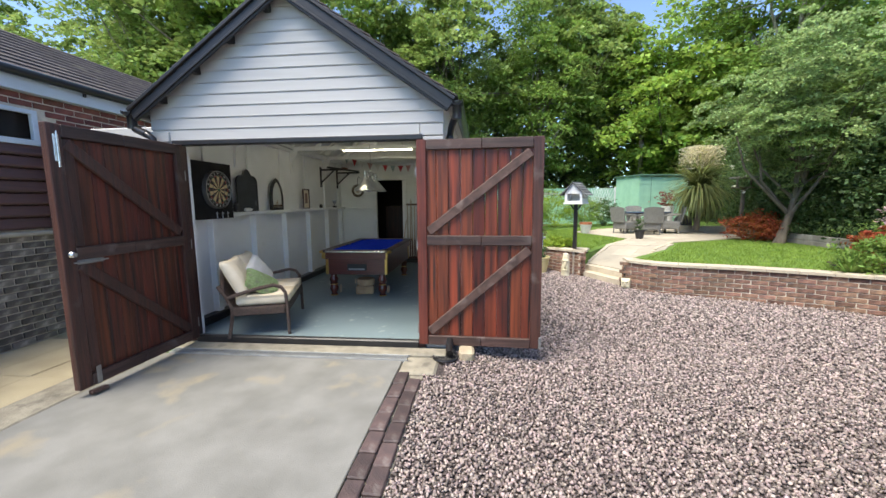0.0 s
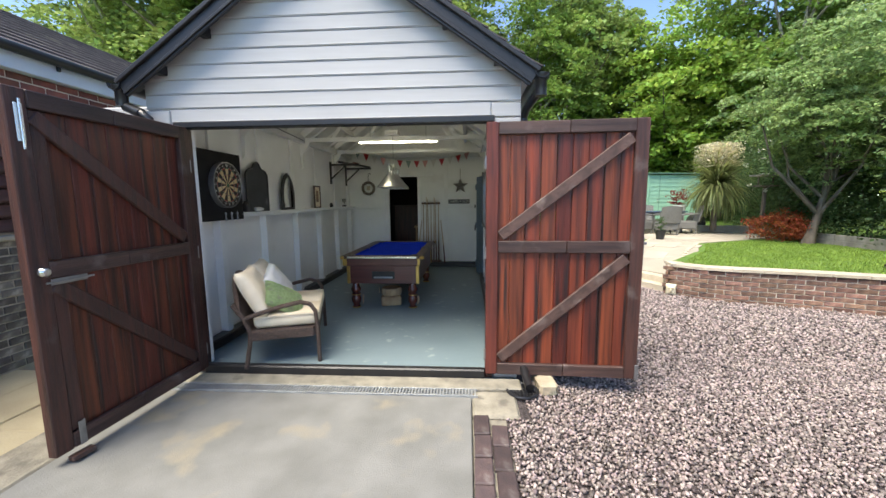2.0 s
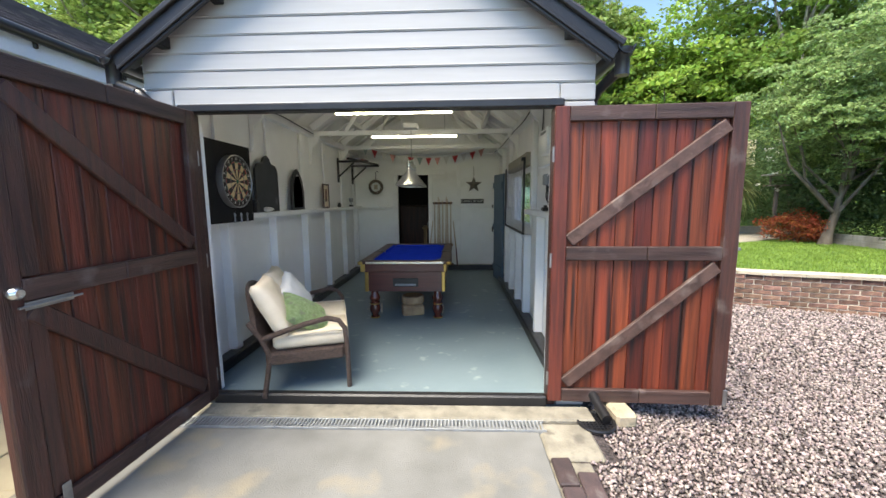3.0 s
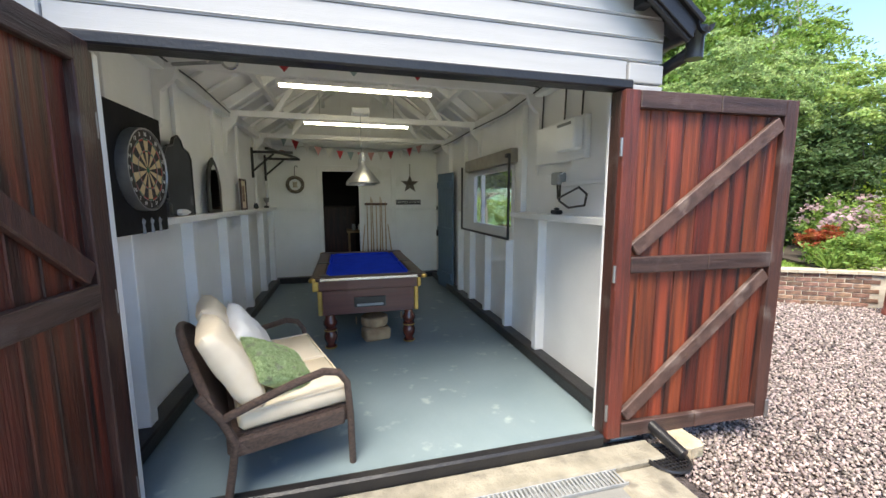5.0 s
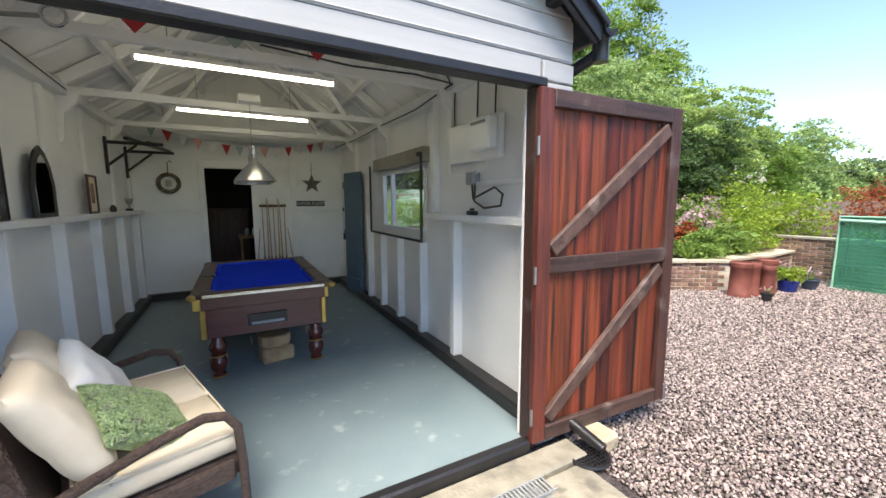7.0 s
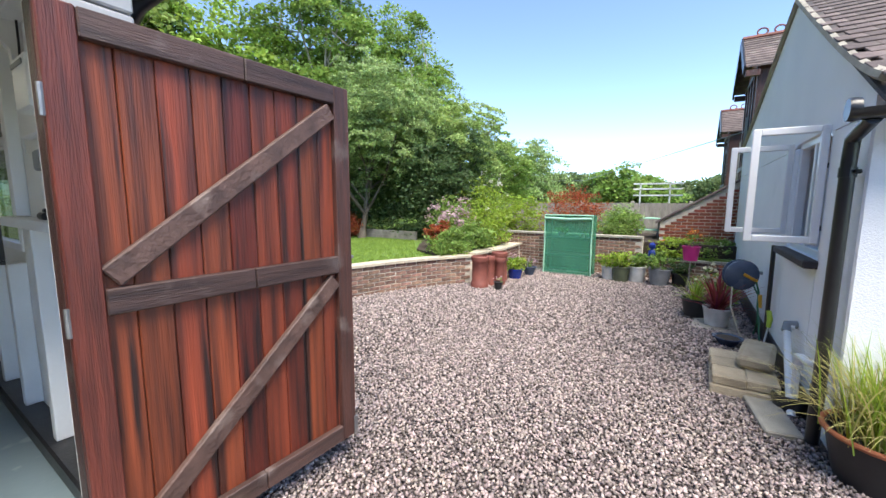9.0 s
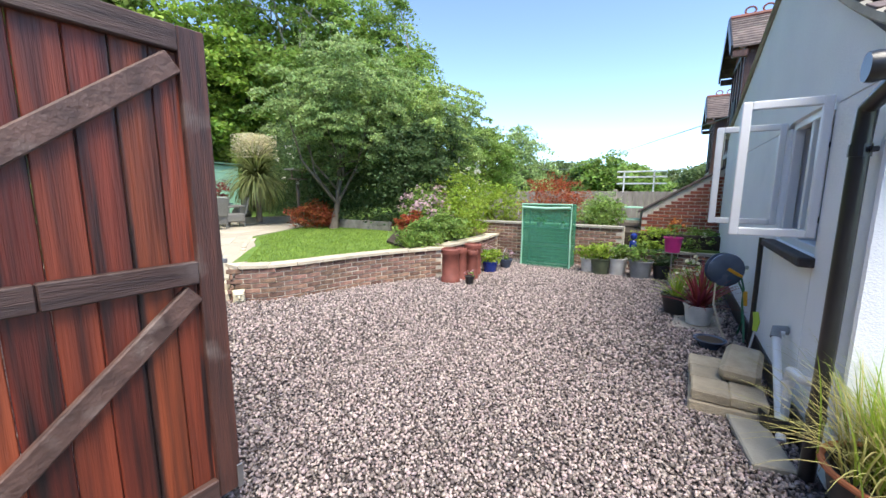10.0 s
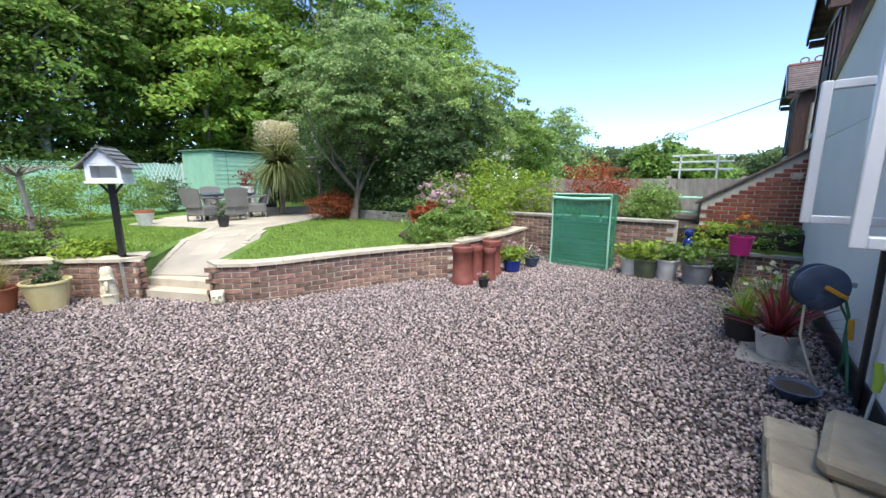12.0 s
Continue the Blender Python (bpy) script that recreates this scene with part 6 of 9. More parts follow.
# dining set on the patio
def wicker_chair(x, y, rz, label):
    t = thing("patio_chair", pose(x, y, TER + 0.02, 0, 0, rz), label, "chair", "chairs round the patio table")
    for sx in (-0.25, 0.25):
        for sy in (-0.24, 0.24):
            part("leg", Geo().tube([(sx, sy, 0), (sx, sy, 0.40)], 0.022, 8), wicker_grey, t)
    part("seat", Geo().box(-0.28, 0.28, -0.27, 0.27, 0.16, 0.42, 0.03), wicker_grey, t)
    g = Geo()
    vv, ff = [], []
    n_, m_ = 8, 6
    for s in (0, 1):
        for i in range(n_ + 1):
            a = i / n_ * 2 - 1
            for j in range(m_ + 1):
                b = j / m_
                vv.append((a * (0.27 + 0.03 * b), 0.27 + 0.10 * b - 0.07 * (1 - a * a) * -0.4 + s * 0.05, 0.40 + b * (0.48 + 0.05 * (1 - a * a))))
    q = (n_ + 1) * (m_ + 1)
    for i in range(n_):
        for j in range(m_):
            a = i * (m_ + 1) + j
            ff += [(a, a + 1, a + m_ + 2, a + m_ + 1), (q + a, q + a + m_ + 1, q + a + m_ + 2, q + a + 1)]
    for i in range(n_):
        a, b = i * (m_ + 1) + m_, (i + 1) * (m_ + 1) + m_
        ff += [(a, a + q, b + q, b)]
    for j in range(m_):
        ff += [(j, j + q, j + q + 1, j + 1)]
        k = n_ * (m_ + 1) + j
        ff += [(k, k + 1, k + q + 1, k + q)]
    part("backrest", g.add(vv, ff), wicker_grey, t, smooth=True)
    for sx in (-1, 1):
        part("armrest", Geo().tube([(sx * 0.27, -0.25, 0.36), (sx * 0.29, -0.24, 0.60), (sx * 0.29, -0.1, 0.64), (sx * 0.29, 0.28, 0.66)], 0.032, 8), wicker_grey, t, smooth=True)
    return t


wicker_chair(4.98, 13.75, 118, "grey woven rattan armchair turned side-on at the patio table")
wicker_chair(5.62, 13.35, 175, "grey woven rattan armchair with its back to the yard")
wicker_chair(6.45, 13.75, -105, "grey woven rattan armchair at the end of the patio table")
wicker_chair(5.9, 15.1, 0, "grey woven rattan armchair on the far side of the table")
ta = thing("patio_table", pose(5.75, 14.2, TER + 0.02), "grey rattan patio table with a dark glass top", "table")
part("tabletop", Geo().box(-0.75, 0.75, -0.45, 0.45, 0.70, 0.735, 0.01), glaze_slate, ta, "dark glass top")
part("apron", Geo().box(-0.70, 0.70, -0.40, 0.40, 0.60, 0.699, 0.01), wicker_grey, ta)
for sx in (-0.62, 0.62):
    for sy in (-0.33, 0.33):
        part("leg", Geo().box(sx - 0.035, sx + 0.035, sy - 0.035, sy + 0.035, 0, 0.599, 0.006), wicker_grey, ta)
tgroup = "pots on the terrace"
p = pot("flower_pot", 4.75, 11.9, TER + 0.02, 0.14, 0.26, pot_black, "dark pot with a small upright shrub on the path", group=tgroup)
fill(p, 0.26, (0.10, 0.10, 0.22), 200, 0.06, leaf_dark, 70)
p = pot("flower_pot", 3.72, 13.95, TER, 0.20, 0.32, pot_white, "white pot with a terracotta rim on the lawn", base=0.65, group=tgroup)
part("rim", Geo().lathe([(0.212, 0.33), (0.215, 0.40), (0.20, 0.40), (0.195, 0.33)], 20), terra_pot, p, "terracotta rim", smooth=True)
p = pot("flower_pot", 7.35, 15.9, TER + 0.02, 0.22, 0.9, pot_white, "tall white pot with a dark red acer", base=0.8, group=tgroup)
fill(p, 0.95, (0.35, 0.35, 0.34), 500, 0.08, leaf_purple, 71)
solo("black_bag", Geo().pillow(0.5, 0.5, 0.6, pose(7.6, 15.2, 0.58), jit=0.06), pot_black, "black plastic barbecue cover on the patio", "cover", smooth=True)
# low edging at the back of the patio and sleepers along the lawn
sl_ = solo("patio_kerb", Geo().box(-1.3, 1.3, -0.1, 0.1, 0, 0.26, 0.01), stone_cap, "low pale stone kerb at the back of the patio", "kerb", kind="structure", m=pose(8.3, 14.2, TER - 0.02, 0, 0, -16))
sleeper = thing("sleeper_edge", pose(8.33, 9.0, TER - 0.02), "grey timber sleepers edging the bed under the tree", "edging")
for k in range(2):
    for j in range(2):
        part("sleeper", Geo().box(-0.05, 0.05, j * 1.6 + 0.003, j * 1.6 + 1.597, k * 0.14, k * 0.14 + 0.137, 0.01), bark_pale, sleeper)

# bird house
shingle_grey = mat("shingle_grey", (0.19, 0.195, 0.19), (0.10, 0.10, 0.10), 12, 0.85, 0.5, 50, rand=0.25)
bh = thing("bird_house", pose(2.12, 8.80, TER), "white bird table with a shingled roof on a black post", "bird table")
part("post", Geo().box(-0.035, 0.035, -0.035, 0.035, 0.10, 1.10, 0.006), black_paint, bh, "black painted post")
part("post_foot", Geo().box(-0.03, 0.03, -0.03, 0.03, -0.02, 0.10, 0.004), slab_grey, bh)
for s in (-1, 1):
    part("brace", Geo().beam((0, 0, 0.93), (s * 0.13, 0, 1.10), 0.03, 0.03), black_paint, bh)
part("tray", Geo().box(-0.22, 0.22, -0.17, 0.17, 1.10, 1.135, 0.005), white_gloss, bh)
for x0, x1, z0, z1 in ((-0.20, -0.14, 1.135, 1.36), (0.15, 0.20, 1.135, 1.36), (-0.14, 0.15, 1.135, 1.175), (-0.14, 0.15, 1.33, 1.36)):
    part("front_panel", Geo().box(x0, x1, -0.155, -0.14, z0, z1, 0.002), white_gloss, bh)
part("back_panel", Geo().box(-0.20, 0.20, 0.14, 0.155, 1.135, 1.36, 0.002), white_gloss, bh)
part("gable", Geo().poly([(-0.20, 1.361), (0.20, 1.361), (0.0, 1.56)], 0.015, Matrix(((1, 0, 0, 0), (0, 0, 1, -0.155), (0, 1, 0, 0), (0, 0, 0, 1)))), white_gloss, bh)
part("side_panel", Geo().box(0.185, 0.20, -0.139, 0.139, 1.135, 1.23, 0.002), white_gloss, bh)
part("side_panel", Geo().box(-0.20, -0.185, -0.139, 0.139, 1.135, 1.36, 0.002), white_gloss, bh)
for s in (-1, 1):
    for k in range(5):
        x0, x1 = s * (0.30 - k * 0.06), s * (0.30 - (k + 1) * 0.06 - 0.015)
        z0, z1 = 1.29 + k * 0.058, 1.29 + (k + 1) * 0.058 + 0.01
        part("shingle_row", Geo().add([(x0, -0.21, z0 + 0.02), (x0, 0.21, z0 + 0.02), (x1, 0.21, z1), (x1, -0.21, z1), (x0, -0.21, z0), (x0, 0.21, z0), (x1, 0.21, z1 - 0.02), (x1, -0.21, z1 - 0.02)],
                                      [(0, 1, 2, 3), (7, 6, 5, 4), (0, 3, 7, 4), (1, 5, 6, 2), (0, 4, 5, 1), (3, 2, 6, 7)]), shingle_grey, bh)
bh.rotation_euler = (0, 0, radians(-38))
bt2 = thing("bird_table", pose(8.0, 12.6, TER), "small weathered bird table among the shrubs", "bird table")
part("post", Geo().box(-0.04, 0.04, -0.04, 0.04, 0, 1.5), bark, bt2)
part("tray", Geo().box(-0.25, 0.25, -0.2, 0.2, 1.5, 1.54), bark, bt2)
part("roof", Geo().box(-0.3, 0.3, -0.25, 0.25, 1.8, 1.85), bark_pale, bt2)
for sx in (-0.2, 0.2):
    part("upright", Geo().box(sx - 0.02, sx + 0.02, -0.02, 0.02, 1.54, 1.8), bark, bt2)

# statues and pots by the short wall
hd = Geo()
for z0, z1, r0, r1 in ((0, 0.14, 0.085, 0.095), (0.14, 0.27, 0.085, 0.075), (0.27, 0.40, 0.075, 0.065), (0.40, 0.50, 0.065, 0.05)):
    hd.lathe([(0, z0), (r0, z0), (r0 * 1.05, (z0 + z1) / 2), (r1, z1), (0, z1 + 0.005)], 14)
hd.box(-0.02, 0.02, -0.12, -0.06, 0.20, 0.33, 0.012).box(-0.07, 0.07, -0.105, -0.05, 0.34, 0.37, 0.012).box(-0.05, 0.05, -0.105, -0.07, 0.13, 0.16, 0.01)
solo("stone_statue", hd, cream_stone, "carved tall stone head statue, cream coloured, on the gravel", "statue", m=pose(1.84, 8.37, gz(1.8) - 0.01, 0, 0, -20), smooth=True)
hd = Geo().pillow(0.17, 0.20, 0.16, pose(0, 0, 0.10, 90)).box(-0.015, 0.015, -0.11, -0.07, 0.07, 0.13, 0.01).box(-0.05, 0.05, -0.10, -0.06, 0.13, 0.15, 0.01)
solo("stone_mask", hd, cream_stone, "small carved stone face leaning on the brick wall", "statue", m=pose(2.70, 7.26, gz(2.7), 0, 0, -30), smooth=True)
p = pot("flower_pot", 1.33, 8.74, gz(1.3), 0.23, 0.36, glaze_yellow, "large cream yellow glazed pot with a blue-green shrub", base=0.72)
fill(p, 0.35, (0.18, 0.18, 0.12), 220, 0.07, leaf_dark, 72)
p = pot("flower_pot", 0.92, 9.0, gz(1), 0.19, 0.30, terra_pot, "terracotta pot with feathery grass", base=0.75)
v, f = blade_arrays((0, 0, 0.26), 240, 0.45, 0.006, np.random.default_rng(9), droop=0.3, rise=0.5)
part("leaf_tuft", array_mesh("leaf_tuft", v, f, leaf_straw), leaf_straw, p)
p = pot("flower_pot", 0.45, 9.35, gz(0.5), 0.2, 0.30, terra_pot, "terracotta pot near the garage", base=0.75)
fill(p, 0.3, (0.18, 0.18, 0.14), 200, 0.07, leaf_mid, 73)

# beds
gb = "shrubs in the garden beds"
shrub("heather_shrub", pose(1.35, 10.3, TER), "twiggy purple-brown shrub above the short brick wall", (0.45, 0.45, 0.35), 900, 0.05, leaf_heather, seed=80, group=gb)
for i, (x, y, r, h, ma) in enumerate([(0.3, 11.2, 0.6, 0.45, leaf_mid), (1.9, 9.35, 0.4, 0.14, leaf_lime), (1.2, 9.95, 0.35, 0.2, leaf_mid), (0.8, 12.6, 0.7, 0.5, leaf_mid), (2.0, 15.5, 0.9, 0.75, leaf_mid),
                                      (3.2, 17.2, 0.9, 0.8, leaf_lime), (0.4, 15.8, 0.9, 0.8, leaf_mid), (4.6, 17.6, 0.8, 0.7, leaf_mid), (5.6, 18.2, 0.6, 0.6, leaf_dark), (-1.0, 13.5, 0.9, 0.8, leaf_mid), (-2.0, 16.5, 1.2, 1.0, leaf_mid)]):
    shrub("bed_shrub", pose(x, y, TER), "bushy green garden shrub with fine foliage", (r, r, h), int(4600 * r + 700), 0.065, ma, seed=90 + i, group=gb)
rng = np.random.default_rng(77)
ut = thing("umbrella_tree", pose(1.5, 11.4, TER), "small bare-limbed umbrella tree with a flat spreading top", "tree")
g = Geo().tube([(0, 0, -0.1), (0.03, 0, 0.6), (-0.02, 0, 1.25)], [0.05, 0.04, 0.035], 8)
for k in range(16):
    a = k * 2.4
    L = rng.uniform(0.5, 1.0)
    g.tube([(-0.02, 0, 1.22), (math.cos(a) * L * 0.4, math.sin(a) * L * 0.4, 1.38), (math.cos(a) * L, math.sin(a) * L, 1.34 + rng.uniform(-0.08, 0.1))], [0.02, 0.012, 0.004], 5)
part("trunk", g, bark_pale, ut)
pts = np.stack([rng.normal(size=700) * 0.35, rng.normal(size=700) * 0.35, 1.40 + rng.normal(size=700) * 0.06], 1)
v, f = leaf_arrays(pts, 0.04, rng)
part("crown", array_mesh("crown", v, f, leaf_dark), leaf_dark, ut)

for i, (x, y, z, r, h, ma, fl, lab) in enumerate([
        (6.05, 6.35, 0.3, 0.45, 0.30, leaf_mid, None, "clump of broad and broad green leaves at the lawn's edge"),
        (6.75, 6.25, 0.3, 0.5, 0.36, leaf_mid, None, "bright green leafy perennials in the flower bed"),
        (6.75, 7.1, 0.3, 0.32, 0.36, leaf_red, None, "orange-red leafed shrub in the flower bed"),
        (7.35, 7.0, 0.3, 0.50, 0.48, leaf_mid, (petal_pink, 420, 0.085), "pink flowering hydrangea shrub"),
        (8.1, 7.6, 0.3, 0.65, 0.66, leaf_mid, (petal_pink, 260, 0.08), "tall pink and lilac flowering shrub"),
        (7.7, 6.3, 0.3, 0.6, 0.55, leaf_lime, None, "feathery lime green shrub in the flower bed"),
        (8.9, 6.9, 0.4, 0.8, 0.80, leaf_lime, (petal_white, 60, 0.09), "lime and yellow variegated laurel"),
        (9.4, 6.0, 0.5, 0.6, 0.6, leaf_lime, None, "bright yellow-green shrub behind the wall"),
        (9.9, 7.6, 0.5, 0.9, 1.0, leaf_mid, (petal_white, 90, 0.09), "leafy shrub with white flowers"),
        (10.6, 4.9, 0.5, 0.85, 0.72, leaf_red, None, "rusty orange-red photinia shrub behind the wall"),
        (9.5, 3.5, 0.5, 0.5, 0.42, leaf_mid, None, "mixed green shrub behind the wall"),
        (10.3, 3.6, 0.5, 0.5, 0.45, leaf_apple, None, "grey-green lavender-like shrub behind the brick wall"),
        (9.0, 2.3, 0.1, 0.4, 0.3, leaf_lime, (petal_orange, 20, 0.05), "low yellow flowering plants behind the low wall"),
        (9.1, 1.5, 0.1, 0.4, 0.3, leaf_mid, (petal_cream, 30, 0.05), "low flowering plants behind the low wall"),
        (7.75, 11.6, 0.3, 0.7, 0.42, leaf_red, None, "spreading orange-brown acer at the lawn's corner"),
        (9.3, 12.2, 0.3, 1.3, 1.3, leaf_dark, (petal_white, 60, 0.09), "dark green shrub mass beside the tree"),
        (10.2, 14.6, 0.3, 1.5, 1.6, leaf_dark, (petal_white, 160, 0.11), "tall white flowering shrub behind the palm"),
        (9.1, 10.6, 0.3, 0.9, 1.0, leaf_dark, (petal_white, 30, 0.08), "dense dark evergreen shrub under the tree"),
        (9.0, 8.9, 0.3, 1.0, 1.5, leaf_dark, None, "dense dark green holly beside the tree"),
        (12.0, 17.5, 0.3, 2.2, 2.2, leaf_dark, None, "large dark shrub behind the patio")]):
    shrub("border_shrub", pose(x, y, z), lab, (r, r, h), int(4200 * r * max(1, h)) + 400, 0.07 if r < 1 else 0.095, ma, seed=120 + i, flowers=fl, group=gb)
v, f = blade_arrays((0, 0, 0), 90, 0.50, 0.035, np.random.default_rng(11), droop=0.5, rise=0.35)
solo("strap_leaves", array_mesh("strap_leaves", v, f, leaf_mid), leaf_mid, "clump of arching strap leaves at the corner of the lawn", "plant", m=pose(5.62, 6.3, TER), group=gb)
solo("strap_leaves", array_mesh("strap_leaves", v, f, leaf_mid), leaf_mid, "clump of arching strap leaves above the brick wall", "plant", m=pose(7.4, 6.2, TER, 0, 0, 70), group=gb)

# cordyline
rng = np.random.default_rng(12)
co_ = thing("cordyline", pose(7.35, 13.8, TER + 0.2), "tall spiky cordyline palm with a cream flower plume", "palm tree")
part("trunk", Geo().tube([(0, 0, -0.1), (0.03, 0, 0.7), (0, 0.02, 1.45)], [0.10, 0.08, 0.07], 9), bark, co_)
va, fa = blade_arrays((0, 0, 1.35), 900, 1.35, 0.06, rng, droop=0.85, rise=-0.55, seg=5)
part("crown", array_mesh("crown", va, fa, leaf_palm), leaf_palm, co_, "arching sword leaves")
pts = rng.normal(size=(5600, 3)).clip(-1.6, 1.6) * np.array([0.30, 0.29, 0.22]) + np.array([0, 0, 2.35])
v, f = leaf_arrays(pts, 0.055, rng, aspect=0.8)
part("plume", array_mesh("plume", v, f, petal_cream), petal_cream, co_, "fluffy cream flower plume")
g = Geo()
for k in range(9):
    g.tube([(0, 0, 1.45), (0.25 * math.cos(k * 0.7), 0.25 * math.sin(k * 0.7), 2.2)], [0.02, 0.008], 5)
part("flower_stem", g, leaf_straw, co_)


# ---- trees ----
def tree(name, m, label, h, radii, zc, clusters, per, spread, size, leafm, barkm, seed, r=0.16, limbs=14, lumps=0.3, lean=(0, 0), shell=0.45, category="tree", group=""):
    rng = np.random.default_rng(seed)
    t = thing(name, m, label, category, group)
    pts, cc = sprays(rng, (lean[0], lean[1], zc), radii, clusters, per, spread, shell, lumps)
    v, f = leaf_arrays(pts, size, rng, up=0.9, aspect=0.62)
    part("crown", array_mesh("crown", v, f, leafm), leafm, t)
    part("trunk", trunk_geo(rng, h, r, limbs, 1.0, lean, cc), barkm, t, smooth=True)
    return t


# the fruit tree on the lawn
tree("fruit_tree", pose(7.9, 10.9, TER), "old fruit tree with a broad grey-green crown and leaning trunk", 2.0, (2.2, 2.05, 1.85), 3.5, 640, 85, 0.25, 0.09, leaf_apple, bark, 201, r=0.12, limbs=14, lean=(0.55, 0.1), shell=0.3)
tree("fruit_tree", pose(10.9, 9.8, TER), "second broad-crowned tree with dense green leaves", 1.8, (2.35, 2.3, 2.05), 3.0, 600, 85, 0.27, 0.095, leaf_mid2, bark_pale, 202, r=0.12, limbs=22, shell=0.3)
tree("hawthorn", pose(9.6, 8.6, TER), "dense dark green tree reaching low over the bed", 1.0, (1.6, 1.5, 1.5), 1.8, 300, 75, 0.24, 0.09, leaf_dark, bark, 203, r=0.09, limbs=12, shell=0.3)
tree("garden_tree", pose(14.0, 12.5, 0.2), "tall narrow light green tree behind the fruit trees", 4.0, (1.2, 1.2, 3.0), 4.7, 170, 80, 0.42, 0.12, leaf_mid, bark, 204, r=0.14, limbs=16)
tree("garden_tree", pose(16.5, 10.5, 0.2), "green tree beyond the garden", 3.0, (2.0, 2.0, 1.8), 2.6, 150, 100, 0.5, 0.14, leaf_mid, bark, 205, r=0.15, limbs=16)
tree("garden_tree", pose(20.5, 10.5, 0.0), "rounded dark green tree beyond the garden", 2.6, (2.6, 2.8, 2.1), 2.7, 170, 100, 0.6, 0.16, leaf_apple, bark, 206, r=0.15, limbs=16)

# the wood behind
kinds = []
for k, (h, rx, rz, ma, sz) in enumerate([(8, 3.0, 5.2, leaf_wood, 0.20), (9, 2.9, 5.6, leaf_wood, 0.22), (7, 3.5, 4.8, leaf_bright, 0.25), (9, 2.5, 5.8, leaf_mid, 0.18)]):
    kinds.append(tree("woodland_tree", pose(0, 0, -60), "tall broadleaf woodland tree in full summer leaf", h, (rx, rx, rz), h * 0.80, (210, 230, 200, 190)[k], 125, (0.85, 0.8, 1.0, 0.75)[k], sz, ma, bark_pale if k in (0, 3) else bark, 300 + k, r=0.20, limbs=26, lumps=0.45, shell=0.25, group="trees of the wood"))
spots = [(-30, 16, 1), (-26, 20, 0), (-22, 15, 3), (-19, 21, 1), (-15, 17, 0), (-12, 22, 2), (-10, 16.5, 1), (-7, 22.5, 3), (-4.5, 24.5, 0), (-2, 22.3, 1), (1.0, 25, 0), (3.2, 22.6, 3), (5.6, 25.5, 1), (8.0, 26.5, 0),
         (10.5, 24.0, 2), (13.5, 23.5, 2), (16, 26, 2), (14.5, 20.0, 3), (18.5, 22.5, 2), (20.5, 19.5, 3), (24, 24, 1), (-36, 12, 0), (-34, 4, 1), (-33, -5, 0)]
for i, (x, y, k) in enumerate(spots):
    rz_ = (i * 73) % 360
    sc = 1.0 + 0.3 * ((i * 31) % 11) / 11
    if i < 4:
        kinds[k].matrix_basis = pose(x, y, -0.3, 0, 0, rz_) if kinds[k].location.z < -50 else kinds[k].matrix_basis
        if kinds[k].matrix_basis.translation.x == x:
            continue
    o = copy_thing(kinds[k], pose(x, y, -0.3, 0, 0, rz_))
    o.scale = (sc, sc, sc)
# leafy understorey of the wood
rng = np.random.default_rng(400)
n_ = 60000
u = rng.uniform(0, 1, n_)
ang = np.radians(-35 + 150 * u)
rad = rng.uniform(24, 31, n_)
x = -2 + -np.cos(ang + 0.5) * rad * 1.25
y = 2 + np.sin(ang + 0.5) * rad * 0.98
lump = np.array([noise.noise(Vector((a * 0.35, b * 0.35, 1))) for a, b in zip(x[::20], y[::20])]).repeat(20)[:n_]
z = rng.uniform(0, 1, n_) ** 1.2 * (4.2 + 3.5 * lump) - 0.2
keep = (y > 20.8) | (x < -9) | (x > 20)
pts = np.stack([x, y, z], 1)[keep]
v, f = leaf_arrays(pts, 0.34, rng, aspect=0.7)
solo("undergrowth", array_mesh("undergrowth", v, f, leaf_dark), leaf_dark, "dark leafy undergrowth along the edge of the wood", "undergrowth", kind="stuff")

# distant tree line to the east
far = []
for k in range(3):
    far.append(tree("distant_tree", pose(0, 0, -80), "distant rounded green tree", 4, (4.6, 4.6, 2.9), 3.9, 130, 90, 1.3, 0.42, leaf_far if k else leaf_mid, bark, 500 + k, r=0.3, limbs=8, group="distant trees"))
for i in range(26):
    a = radians(-22 + i * 1.75)
    d = 55 + (i * 37) % 35
    x, y = d * math.cos(a), d * math.sin(a)
    m = pose(x, y, -1.9, 0, 0, (i * 97) % 360)
    sc = 0.8 + 0.5 * ((i * 17) % 7) / 7
    if i < 3:
        far[i].matrix_basis = m
        far[i].scale = (sc, sc, sc)
    else:
        copy_thing(far[i % 3], m).scale = (sc, sc, sc)
solo("overhead_wire", Geo().tube([(11.5, 0.9, 3.3), (30, 9, 3.15), (70, 26, 5.4)], 0.012, 5), black_plastic, "thin overhead cable from the brick house", "cable")

# grass blades on the lawn
rng = np.random.default_rng(600)
LAWN = [(3.02, 7.66)] + [(x + 0.1, y + 0.33) for x, y in CURVE] + [(6.3, 7.5), (8.2, 9.0), (8.2, 12.2), (5.35, 10.8), (4.55, 9.5)]
LAWN2 = [(2.2, 9.6), (2.36, 8.95), (3.15, 10.25), (4.4, 11.95), (3.4, 14.4), (5.0, 16.3), (1.0, 15.0), (2.0, 12.0)]
n_ = 90000
x, y = rng.uniform(0.8, 8.6, n_), rng.uniform(6, 16.5, n_)


